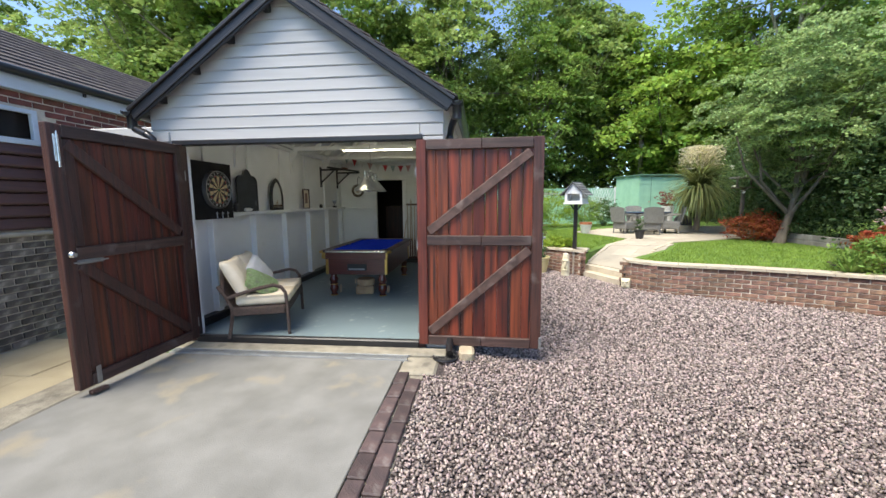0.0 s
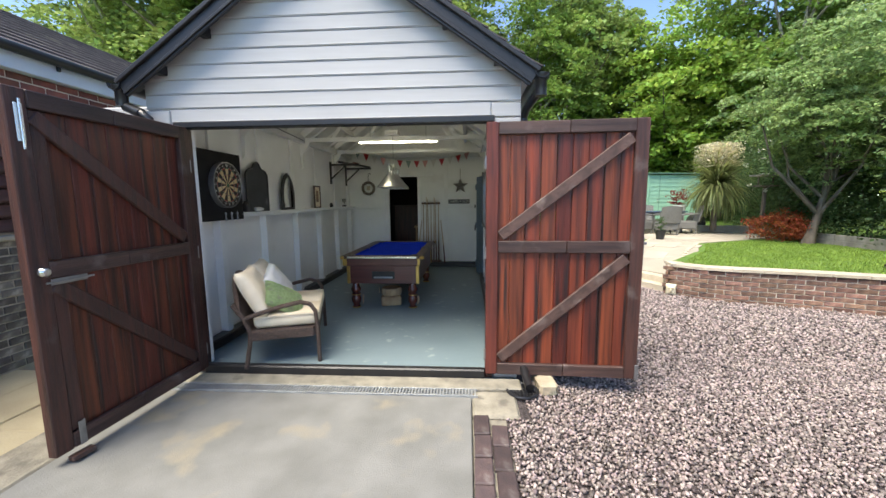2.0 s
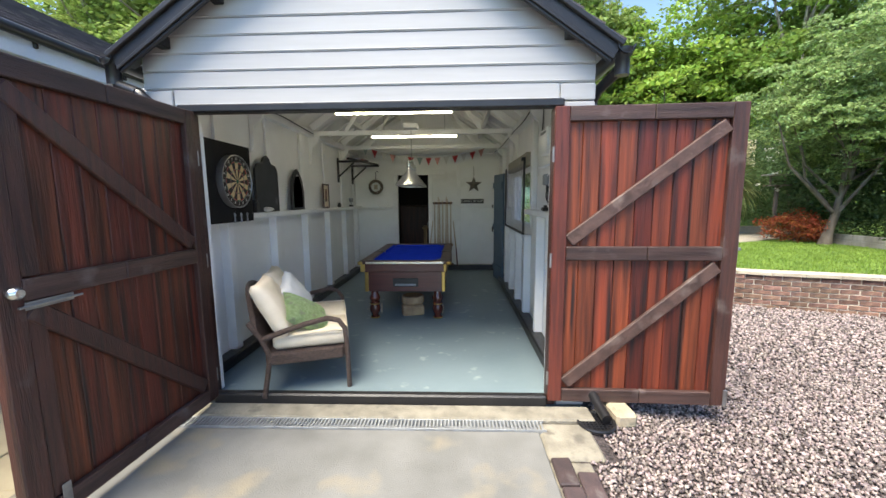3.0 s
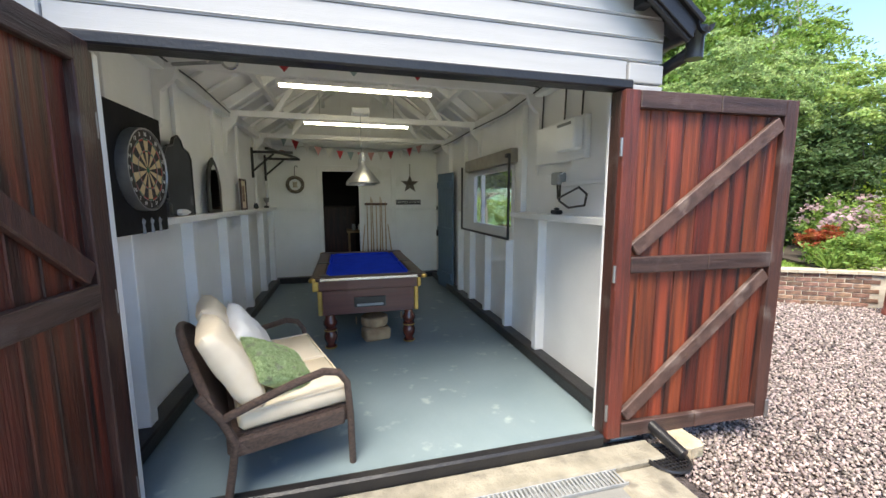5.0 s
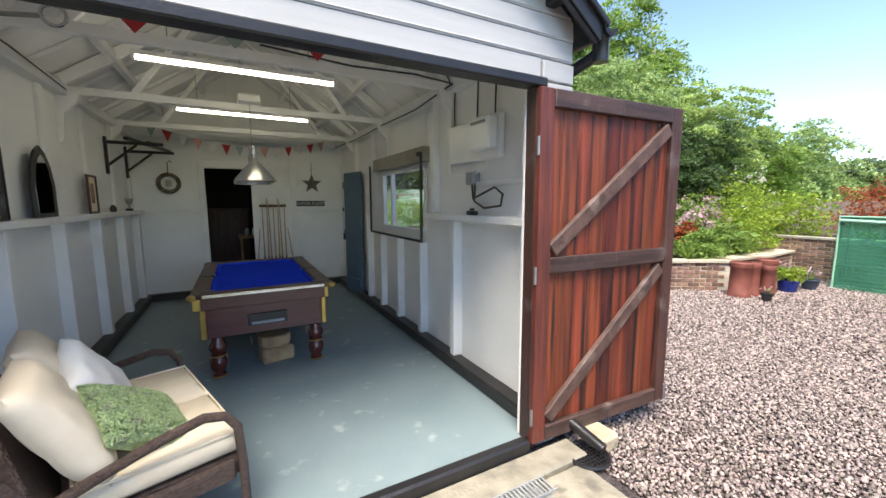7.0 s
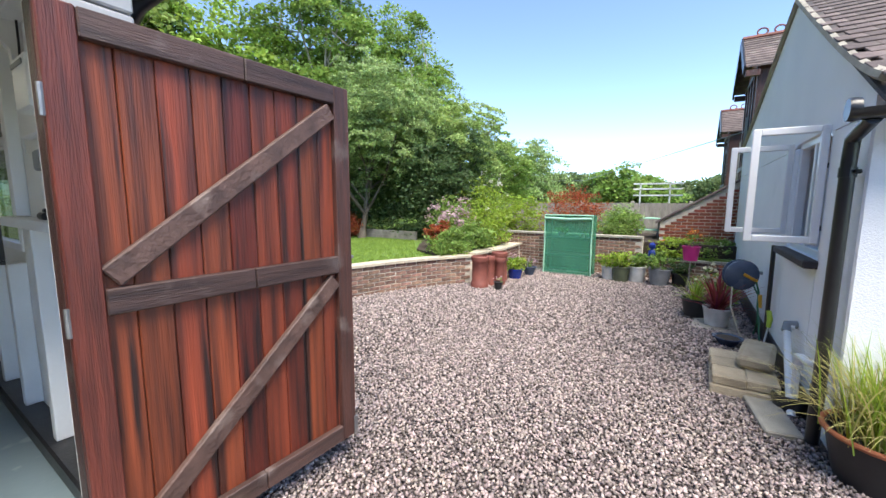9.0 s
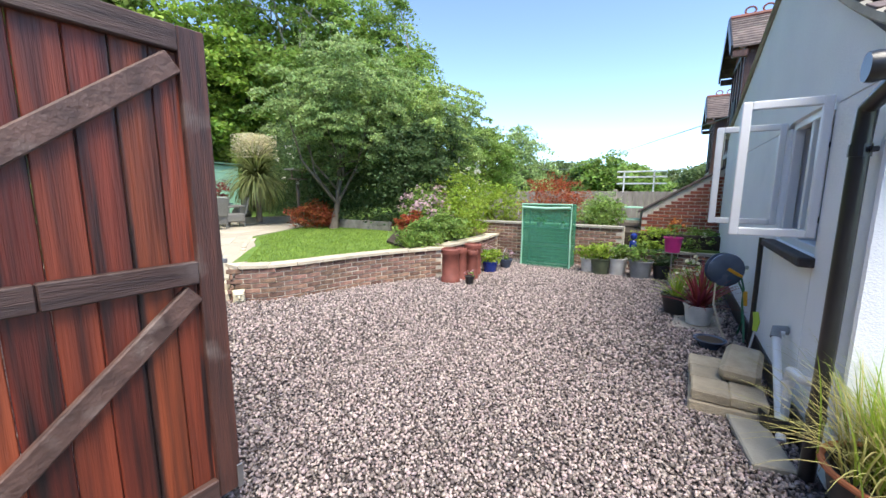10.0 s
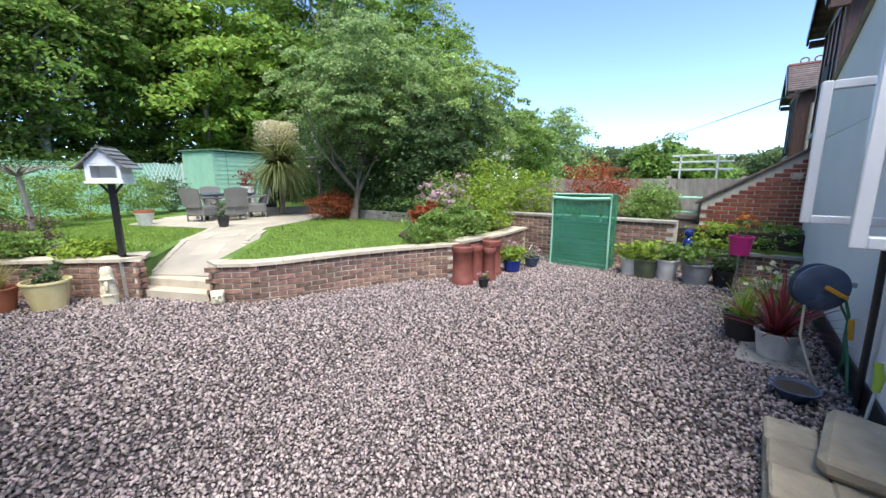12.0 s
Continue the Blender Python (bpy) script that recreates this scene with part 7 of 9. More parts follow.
def mask(P_):
    r = np.zeros(n_, bool)
    for i in range(len(P_)):
        (x0, y0), (x1, y1) = P_[i], P_[i - 1]
        if y0 == y1:
            continue
        c = ((y0 > y) != (y1 > y)) & (x < (x1 - x0) * (y - y0) / (y1 - y0) + x0)
        r ^= c
    return r


k_ = mask(LAWN) | mask(LAWN2)
x, y = x[k_], y[k_]
n_ = len(x)
a = rng.uniform(0, 2 * math.pi, n_)
w_, h_ = 0.008, rng.uniform(0.02, 0.045, n_)
ca, sa = np.cos(a) * w_, np.sin(a) * w_
le = rng.normal(size=(n_, 2)) * 0.012
v = np.stack([np.stack([x - ca, y - sa, np.full(n_, TER)], 1), np.stack([x + ca, y + sa, np.full(n_, TER)], 1), np.stack([x + le[:, 0], y + le[:, 1], TER + h_], 1)], 1).reshape(-1, 3)
solo("grass", array_mesh("grass", v, np.arange(n_ * 3).reshape(-1, 3), grass_blade), grass_blade, "short mown grass of the lawn", "grass", kind="stuff")


# ---- gravel stones ----
def stones(name, x, y, size, seed, label):
    rng = np.random.default_rng(seed)
    n_ = len(x)
    base = np.array([(1, 0, 0), (0.3, 0.95, 0), (-0.8, 0.6, 0), (-0.8, -0.6, 0), (0.3, -0.95, 0), (0.1, 0.1, 1), (-0.1, 0, -1)], dtype=float)
    faces = np.array([(0, 1, 5), (1, 2, 5), (2, 3, 5), (3, 4, 5), (4, 0, 5), (1, 0, 6), (2, 1, 6), (3, 2, 6), (4, 3, 6), (0, 4, 6)])
    v = base[None] * (1 + 0.35 * rng.normal(size=(n_, 7, 1)).clip(-1.4, 1.4) * 0.6) + rng.normal(size=(n_, 7, 3)) * 0.12
    s = size * rng.uniform(0.6, 1.35, n_)
    v *= s[:, None, None] * np.array([1, 0.78, 0.62])
    q = rng.normal(size=(n_, 4))
    q[:, 1:3] *= 0.55
    q /= np.linalg.norm(q, axis=1)[:, None]
    w0, x0, y0, z0 = q.T
    R = np.stack([1 - 2 * (y0 ** 2 + z0 ** 2), 2 * (x0 * y0 - z0 * w0), 2 * (x0 * z0 + y0 * w0), 2 * (x0 * y0 + z0 * w0), 1 - 2 * (x0 ** 2 + z0 ** 2), 2 * (y0 * z0 - x0 * w0),
                  2 * (x0 * z0 - y0 * w0), 2 * (y0 * z0 + x0 * w0), 1 - 2 * (x0 ** 2 + y0 ** 2)], 1).reshape(-1, 3, 3)
    v = np.einsum("nij,nkj->nki", R, v)
    v += np.stack([x, y, ground_z(x, y) + rng.uniform(-0.006, 0.010, n_)], 1)[:, None, :]
    f = (faces[None] + 7 * np.arange(n_)[:, None, None]).reshape(-1, 3)
    solo(name, array_mesh(name, v.reshape(-1, 3), f, gravel_mat), gravel_mat, label, "gravel", kind="stuff")


def scatter(x0, x1, y0, y1, step, seed):
    rng = np.random.default_rng(seed)
    X, Y = np.meshgrid(np.arange(x0, x1, step), np.arange(y0, y1, step), indexing="ij")
    X, Y = X.ravel() + rng.uniform(-0.5, 0.5, X.size) * step * 1.1, Y.ravel() + rng.uniform(-0.5, 0.5, X.size) * step * 1.1
    edge = np.interp(X, [-0.5, 0.98, 2.24, 2.6, 2.7] + [c[0] for c in CURVE] + [8.6], [10.9, 9.7, 8.35, 7.75, 7.4] + [c[1] for c in CURVE] + [5.65]) - 0.02
    ok = (X > -0.50) & (Y < edge) & ((Y > 1.2) | (X < 2.3)) & (X < 8.58) & ~((X < -0.33) & (Y > 3.2)) & ~((X > -0.5) & (X < -0.30) & (Y > 3.55))
    return X[ok], Y[ok]


X, Y = scatter(-0.56, 3.4, 0.4, 4.6, 0.0205, 701)
stones("gravel", X, Y, 0.0158, 1, "pink and grey crushed stone gravel of the yard")
X, Y = scatter(-0.56, 8.6, -2.5, 9.6, 0.030, 702)
near = (X < 3.4) & (Y > 0.4) & (Y < 4.6)
far_ = Y < 0.4
ok = ~near & (~far_ | (X < 2.3))
stones("gravel", X[ok], Y[ok], 0.0205, 2, "pink and grey crushed stone gravel of the yard")

# ---- inside the garage ----
# fluorescent battens
tube_glow = glow("tube_glow", (1.0, 0.95, 0.72), 6.0)
for x0, x1, y in ((-2.65, -1.31, 5.50), (-2.60, -1.26, 7.12)):
    t = thing("strip_light", pose((x0 + x1) / 2, y, 2.475), "lit white fluorescent strip light under the roof", "ceiling light", "strip lights of the garage")
    w2 = (x1 - x0) / 2
    part("casing", Geo().box(-w2, w2, -0.022, 0.022, -0.004, 0.03, 0.004), white_gloss, t)
    part("tube", Geo().tube([(-w2 + 0.02, 0, -0.020), (w2 - 0.02, 0, -0.020)], 0.013, 12), tube_glow, t, "glowing tube", smooth=True)
    for s in (-1, 1):
        part("end_cap", Geo().box(s * w2 - 0.012, s * w2 + 0.012, -0.02, 0.02, -0.036, 0.03, 0.004), white_gloss, t)
        part("hanger", Geo().tube([(s * w2 * 0.7, 0, 0.05), (s * w2 * 0.7, 0, 0.35)], 0.004, 5), steel, t)

# dartboard in a black backboard
WXI = IL + 0.001
bd = thing("backboard", pose(WXI + 0.118, 4.40, 1.645), "large square black backboard fixed to the white wall", "board")
part("board", Geo().box(0, 0.022, -0.342, 0.338, -0.342, 0.342, 0.003), matt_black, bd)
for q in range(3):
    y = 0.02 + q * 0.10
    part("chalk_figure", Geo().lathe([(0.0, 0), (0.012, 0.0), (0.006, 0.05), (0.014, 0.07), (0.0, 0.09)], 8, pose(0.024, y, -0.345)), pot_grey, bd, "grey painted trophy mark")
db = thing("dartboard", pose(WXI + 0.142, 4.42, 1.658, 0, 90, 0), "round dartboard with black and cream segments in a metal band", "dartboard")
db_black, db_cream = mat("dart_black", (0.025, 0.022, 0.02), (0.04, 0.03, 0.025), 20, 0.8, 0.2, 200), mat("dart_cream", (0.62, 0.47, 0.27), (0.52, 0.38, 0.2), 20, 0.8, 0.2, 200)
db_red, db_green = mat("dart_red", (0.42, 0.05, 0.03), (0.33, 0.04, 0.03), 20, 0.8, 0.1), mat("dart_green", (0.03, 0.13, 0.06), (0.02, 0.1, 0.05), 20, 0.8, 0.1)
part("band", Geo().lathe([(0.0, 0.0), (0.228, 0.0), (0.228, 0.055), (0.222, 0.057), (0.218, 0.045), (0.0, 0.045)], 40), steel, db, "grey metal band", smooth=True)
part("number_ring", Geo().lathe([(0.172, 0.0452), (0.217, 0.0452), (0.217, 0.048), (0.172, 0.048)], 40, caps=False), db_black, db)
for lbl, r0, r1, pair in (("inner", 0.016, 0.099, 0), ("treble", 0.099, 0.107, 1), ("outer", 0.107, 0.162, 0), ("double", 0.162, 0.171, 1)):
    for k in range(20):
        g = Geo()
        a0, a1 = 2 * math.pi * (k - 0.5) / 20, 2 * math.pi * (k + 0.5) / 20
        v = [(r * math.cos(a), r * math.sin(a), z) for z in (0.0453, 0.0485) for r, a in ((r0, a0), (r1, a0), (r1, (a0 + a1) / 2), (r1, a1), (r0, a1))]
        g.add(v, [(0, 4, 3, 2, 1), (5, 6, 7, 8, 9)] + [(i, (i + 1) % 5, 5 + (i + 1) % 5, 5 + i) for i in range(5)])
        part("segment", g, ((db_cream, db_black), (db_green, db_red))[pair][k % 2], db)
part("bull", Geo().lathe([(0, 0.049), (0.016, 0.0485), (0.016, 0.045)], 14), db_green, db)
part("wire", Geo().tube([(0.171 * math.cos(a), 0.171 * math.sin(a), 0.050) for a in np.linspace(0, 2 * math.pi, 41)[:-1]], 0.0012, 4, closed=True).tube([(0.107 * math.cos(a), 0.107 * math.sin(a), 0.050) for a in np.linspace(0, 2 * math.pi, 41)[:-1]], 0.0012, 4, closed=True), steel, db)
NUM = [20, 1, 18, 4, 13, 6, 10, 15, 2, 17, 3, 19, 7, 16, 8, 11, 14, 9, 12, 5]


def words(name, text, size, m, material, parent, extrude=0.001):
    cu = bpy.data.curves.new(name, "FONT")
    cu.body, cu.size, cu.extrude, cu.align_x, cu.align_y = text, size, extrude, "CENTER", "CENTER"
    tmp = bpy.data.objects.new("tmp_text", cu)
    scene.collection.objects.link(tmp)
    me = bpy.data.meshes.new_from_object(tmp.evaluated_get(bpy.context.evaluated_depsgraph_get()))
    bpy.data.objects.remove(tmp)
    me.materials.clear()
    me.materials.append(material)
    ob = new(name, me)
    ob.parent = parent
    ob.matrix_local = m
    return ob


for k, nmb in enumerate(NUM):
    a = math.pi / 2 - 2 * math.pi * k / 20
    # the board's face looks along +x of the room; up is +z there
    u, v_ = math.cos(a) * 0.195, math.sin(a) * 0.195
    words("number", str(nmb), 0.030, Matrix(((0, -1, 0, -v_), (1, 0, 0, u), (0, 0, 1, 0.0485), (0, 0, 0, 1))), pot_white, db)

# shelf oddments, scoreboard, mirror, picture
tb_ = thing("chalk_scoreboard", pose(WXI + 0.10, 5.19, 1.374) @ Matrix.Diagonal((1, 1.12, 1.09, 1)), "dark slate scoreboard with a shaped top leaning on the shelf", "chalkboard")
prof = [(-0.21, 0), (0.21, 0), (0.21, 0.40), (0.17, 0.45), (0.08, 0.47), (0.05, 0.52), (0, 0.54), (-0.05, 0.52), (-0.08, 0.47), (-0.17, 0.45), (-0.21, 0.40)]
toyz = lambda x, y, z: Matrix(((0, 0, 1, x), (1, 0, 0, y), (0, 1, 0, z), (0, 0, 0, 1)))
part("slate", Geo().poly(prof, 0.018, toyz(-0.05, 0, 0)), mat("chalk_slate", (0.045, 0.05, 0.055), (0.03, 0.033, 0.036), 6, 0.75, 0.1, c3=(0.13, 0.14, 0.15), c3_scale=5, c3_at=0.6), tb_)
g = Geo()
for i in range(len(prof)):
    a, b = prof[i - 1], prof[i]
    g.beam((-0.032, a[0], a[1]), (-0.032, b[0], b[1]), 0.014, 0.014, 0.003, up=(1, 0, 0))
part("frame", g, black_paint, tb_)
mi = thing("arched_mirror", pose(WXI + 0.06, 5.98, 1.375) @ Matrix.Diagonal((1, 1.3, 1.05, 1)), "small arched mirror in a dark pointed frame standing on the shelf", "mirror")
arch = [(-0.15, 0), (0.15, 0), (0.155, 0.22), (0.12, 0.36), (0.06, 0.45), (0, 0.49), (-0.06, 0.45), (-0.12, 0.36), (-0.155, 0.22)]
part("backing", Geo().poly([(x * 1.0, z) for x, z in arch], 0.016, toyz(-0.01, 0, 0)), black_paint, mi)
mirror_mat = mat("mirror_mat", (0.85, 0.85, 0.85), (0.85, 0.85, 0.85), 3, 0.03, 0, metal=1, rough2=0.03)
part("mirror_glass", Geo().poly([(x * 0.66, 0.03 + z * 0.82) for x, z in arch], 0.002, toyz(0.0065, 0, 0)), mirror_mat, mi)
pc = thing("framed_picture", pose(WXI + 0.07, 7.02, 1.375), "small framed picture with a pale mount on the shelf", "picture")
for y0, y1, z0, z1 in ((-0.13, 0.13, 0, 0.02), (-0.13, 0.13, 0.35, 0.37), (-0.13, -0.11, 0.021, 0.349), (0.11, 0.13, 0.021, 0.349)):
    part("frame", Geo().box(-0.01, 0.012, y0, y1, z0, z1, 0.003), dark_timber, pc)
part("mount", Geo().box(-0.006, 0.0, -0.109, 0.109, 0.021, 0.349, 0), cream_cloth, pc)
part("print", Geo().box(0.001, 0.003, -0.05, 0.05, 0.10, 0.29, 0), brick_brown, pc)
for y, s, ma, lab, cat_ in ((4.92, 0.08, black_plastic, "small black dart case on the shelf", "case"), (5.15, 0.05, pot_white, "folded white cloth on the shelf", "cloth"), (7.7, 0.05, black_plastic, "small black ornament on the shelf", "ornament"), (8.45, 0.04, steel, "small metal trophy on the shelf", "trophy")):
    t = thing(cat_ + "_item", pose(WXI + 0.065, y, 1.3735), lab, cat_)
    if cat_ == "trophy":
        part("base", Geo().box(-0.035, 0.035, -0.035, 0.035, 0, 0.03), black_plastic, t)
        part("cup", Geo().lathe([(0.01, 0.03), (0.01, 0.07), (0.035, 0.10), (0.045, 0.16), (0.04, 0.16), (0.0, 0.1)], 14), steel, t, smooth=True)
    elif cat_ == "cloth":
        part("cloth", Geo().pillow(0.09, 0.16, 0.05, pose(0, 0, 0.026), n=8), white_cloth, t, smooth=True)
    else:
        part("body", Geo().box(-0.03, 0.03, -s / 2, s / 2, 0, s * 1.3, 0.012), ma, t)
        part("cap", Geo().box(-0.02, 0.02, -s / 3, s / 3, s * 1.3, s * 1.6, 0.008), ma, t)

# shelf bracket frame high on the west wall
for y in (7.88, 8.80):
    t = thing("shelf_bracket", pose(WXI, y, 2.17), "black metal shelf bracket high on the white wall", "bracket", "black wall brackets")
    part("upright", Geo().box(0.0, 0.03, -0.02, 0.02, -0.36, 0.06, 0.003), black_paint, t)
    part("arm", Geo().box(0.031, 0.56, -0.018, 0.018, -0.018, 0.018, 0.003), black_paint, t)
    part("strut", Geo().beam((0.026, 0, -0.26), (0.30, 0, -0.02), 0.026, 0.026, 0.002), black_paint, t)
t = thing("hand_tool", pose(WXI + 0.36, 8.35, 2.19, 0, 0, 78), "black and red clamp resting across the wall brackets", "tool")
part("bar", Geo().box(-0.62, 0.62, -0.025, 0.025, 0, 0.035, 0.004), black_paint, t)
part("grip", Geo().box(-0.08, 0.12, -0.025, 0.025, 0.031, 0.065, 0.008), terracotta, t)

# back wall: wreath, star, sign, cues
wr = thing("wreath", pose(-2.95, YB - 0.05, 1.76, 90), "round twig wreath hanging on the white wall", "wreath")
g = Geo()
rng = np.random.default_rng(21)
for k in range(14):
    ph = rng.uniform(0, 6.28)
    g.tube([((0.125 + 0.022 * math.cos(3 * a + ph)) * math.cos(a), (0.125 + 0.022 * math.cos(3 * a + ph)) * math.sin(a), 0.02 * math.sin(3 * a + ph)) for a in np.linspace(0, 2 * math.pi, 25)[:-1]], 0.009, 5, closed=True)
part("ring", g, bark, wr)
part("hook", Geo().tube([(0, 0.14, 0), (0, 0.30, -0.01), (0.03, 0.33, -0.02), (0.05, 0.30, -0.03)], 0.006, 6), black_paint, wr)
part("ornament", Geo().pillow(0.08, 0.10, 0.03, n=6), stone_cap, wr, smooth=True)
stv = [(math.cos(math.pi / 2 + k * math.pi / 5) * (0.17 if k % 2 == 0 else 0.07), math.sin(math.pi / 2 + k * math.pi / 5) * (0.17 if k % 2 == 0 else 0.07)) for k in range(10)]
sr = thing("star_ornament", pose(-0.93, YB - 0.025, 1.79, 90), "grey rustic star hanging from a cord", "ornament")
g = Geo()
g.add([(x, y, -0.012) for x, y in stv] + [(x, y, 0.0) for x, y in stv] + [(0, 0, 0.03)], [tuple(range(9, -1, -1))] + [(i, (i + 1) % 10, 10 + (i + 1) % 10, 10 + i) for i in range(10)] + [(10 + i, 10 + (i + 1) % 10, 20) for i in range(10)])
part("star", g, mat("rust_grey", (0.16, 0.15, 0.135), (0.11, 0.085, 0.07), 14, 0.8, 0.5, 60), sr)
part("cord", Geo().tube([(0, 0.17, 0), (0, 0.37, -0.01)], 0.005, 5), bark, sr)
sg = thing("wall_sign", pose(-0.96, YB - 0.012, 1.455, 90), "long black wooden sign with white lettering", "sign")
part("board", Geo().box(-0.235, 0.235, -0.045, 0.045, -0.008, 0.006, 0.003), black_paint, sg)
words("lettering", "GAMES ROOM", 0.072, pose(0, 0, 0.0072), pot_white, sg, 0.0006)
ck = thing("cue_rack", pose(-1.57, YB - 0.07, 0), "wooden wall rack holding a row of snooker cues", "cue rack")
part("top_rail", Geo().box(-0.20, 0.20, -0.02, 0.06, 1.40, 1.44), dark_timber, ck)
part("base_rail", Geo().box(-0.22, 0.22, -0.08, 0.06, 0.135, 0.165), dark_timber, ck)
cue_wood = mat("cue_wood", (0.48, 0.34, 0.20), (0.4, 0.27, 0.15), 3, 0.35, 0, rand=0.2)
for k in range(7):
    x = -1.57 - 0.165 + k * 0.055
    lean_ = 0.02 * math.sin(k * 2.1)
    t = thing("snooker_cue", pose(0, 0, 0), "slim wooden snooker cue with a dark butt standing in the rack", "cue", "cues in the rack")
    top = 1.46 + 0.09 * ((k * 5) % 3) / 2
    p0, p1, p2 = Vector((x, YB - 0.125, 0.166)), Vector((x + lean_ * 0.4, YB - 0.11, 0.60)), Vector((x + lean_, YB - 0.095, top))
    part("butt", Geo().tube([p0, p1], [0.015, 0.012], 8), mahogany, t, smooth=True)
    part("shaft", Geo().tube([p1, p2], [0.012, 0.006], 8), cue_wood, t, smooth=True)
for s in (-1, 1):
    t = thing("snooker_cue", pose(0, 0, 0), "wooden snooker cue leaning on the wall beside the rack", "cue", "cues in the rack")
    x = -1.57 + s * 0.26
    part("butt", Geo().tube([(x + s * 0.04, YB - 0.19, ZF + 0.1), (x + s * 0.01, YB - 0.13, 0.5)], [0.015, 0.012], 8), mahogany, t, smooth=True)
    part("shaft", Geo().tube([(x + s * 0.01, YB - 0.13, 0.5), (x - s * 0.05, YB - 0.05, 1.05)], [0.012, 0.007], 8), cue_wood, t, smooth=True)
# bunting
flag_mats = [mat("bunt_red", (0.50, 0.05, 0.06), (0.42, 0.04, 0.05), 10, 0.9, 0.1, translucent=0.2), mat("bunt_grey", (0.30, 0.38, 0.37), (0.25, 0.33, 0.32), 10, 0.9, 0.1), mat("bunt_pink", (0.58, 0.30, 0.28), (0.5, 0.25, 0.24), 10, 0.9, 0.1), mat("bunt_white", (0.7, 0.68, 0.66), (0.6, 0.58, 0.56), 10, 0.9, 0.1)]


def bunting(p0, p1, sag, n_, label, pat):
    t = thing("bunting", pose(0, 0, 0), label, "bunting")
    pts = []
    for i in range(n_ + 1):
        u_ = i / n_
        p = Vector(p0).lerp(Vector(p1), u_)
        pts.append(p - Vector((0, 0, 4 * sag * u_ * (1 - u_))))
    part("cord", Geo().tube(pts, 0.004, 5), pot_white, t)
    for i in range(n_):
        a, b = pts[i].lerp(pts[i + 1], 0.12), pts[i].lerp(pts[i + 1], 0.80)
        c = (a + b) / 2 - Vector((0, 0, 0.15)) + Vector((0, 0.012 * math.sin(i * 2.3), 0))
        o = Vector((0, 0.003, 0))
        g = Geo().add([a, b, c, a + o, b + o, c + o], [(0, 1, 2), (5, 4, 3), (0, 3, 4, 1), (1, 4, 5, 2), (2, 5, 3, 0)])
        part("pennant", g, flag_mats[pat[i % len(pat)]], t)
    return t


bunting((-3.12, 8.55, 2.53), (-0.70, 8.85, 2.50), 0.21, 14, "fabric bunting with red, pink, grey and white pennants", [1, 0, 3, 2, 3, 0, 1, 0, 2, 3, 0, 3, 0, 2])
bunting((-3.0, 4.3, 2.38), (-0.7, 4.3, 2.44), 0.05, 6, "fabric bunting with red pennants hung behind the lintel", [3, 0, 1, 0, 3, 0])

# blue door and window in the east wall
bdn = thing("blue_side_door", pose(IR - 0.01, 7.64, ZF + 0.02, 0, 0, 11) @ Matrix.Diagonal((1, 0.70, 1.05, 1)), "narrow slate blue ledged side door standing ajar", "door")
bdn["kind"] = "structure"
for k in range(5):
    part("plank", Geo().box(-0.075, -0.045, 0.03 + k * 0.152, 0.03 + k * 0.152 + 0.149, 0, 1.78, 0.004), blue_door, bdn)
for z in (0.15, 0.85, 1.55):
    part("ledge", Geo().box(-0.10, -0.076, 0.05, 0.77, z, z + 0.10, 0.004), blue_door, bdn)
part("latch", Geo().box(-0.12, -0.10, 0.70, 0.76, 0.80, 0.90, 0.006), black_paint, bdn)
part("latch", Geo().box(-0.12, -0.10, 0.72, 0.76, 1.22, 1.28, 0.006), black_paint, bdn)
wn_ = thing("window_garage", pose(XR, 0, 0), "small white window with a wire mesh guard inside", "window")
wn_["kind"] = "structure"
for y0, y1, z0, z1 in ((WY0, WY1, WZ0, WZ0 + 0.05), (WY0, WY1, WZ1 - 0.05, WZ1), (WY0, WY0 + 0.05, WZ0 + 0.051, WZ1 - 0.051), (WY1 - 0.05, WY1, WZ0 + 0.051, WZ1 - 0.051), (6.55, 6.59, WZ0 + 0.051, WZ1 - 0.051)):
    part("window_frame", Geo().box(-0.06, -0.01, y0, y1, z0, z1, 0.004), upvc, wn_)
pn = part("pane", Geo().box(-0.037, -0.033, WY0 + 0.05, WY1 - 0.05, WZ0 + 0.05, WZ1 - 0.05, 0), pane, wn_)
pn.visible_shadow = False
part("window_board", Geo().box(-0.14, -0.052, WY0 - 0.1, WY1 + 0.1, WZ1 + 0.01, WZ1 + 0.15), slab_grey, wn_, "grey weathered board above the window")
mg = thing("mesh_guard", pose(IR - 0.125, 0, 0), "wire mesh window guard in a dark wooden frame", "window guard")
for y0, y1, z0, z1, x_ in ((5.47, 7.07, 1.08, 1.105, 0), (5.47, 5.495, 1.106, 1.94, 0), (7.045, 7.07, 1.106, 1.94, 0), (5.47, 5.53, 1.91, 1.95, -0.02)):
    part("frame", Geo().box(x_, 0.022, y0, y1, z0, z1, 0.003), pot_black, mg)
g = Geo()
for k in range(57):
    y = 5.51 + k * 0.0268
    g.add([(0.010, y - 0.0008, 1.106), (0.010, y + 0.0008, 1.106), (0.010, y + 0.0008, 1.90), (0.010, y - 0.0008, 1.90), (0.0115, y, 1.106), (0.0115, y, 1.90)], [(0, 1, 2, 3), (1, 4, 5, 2), (4, 0, 3, 5)])
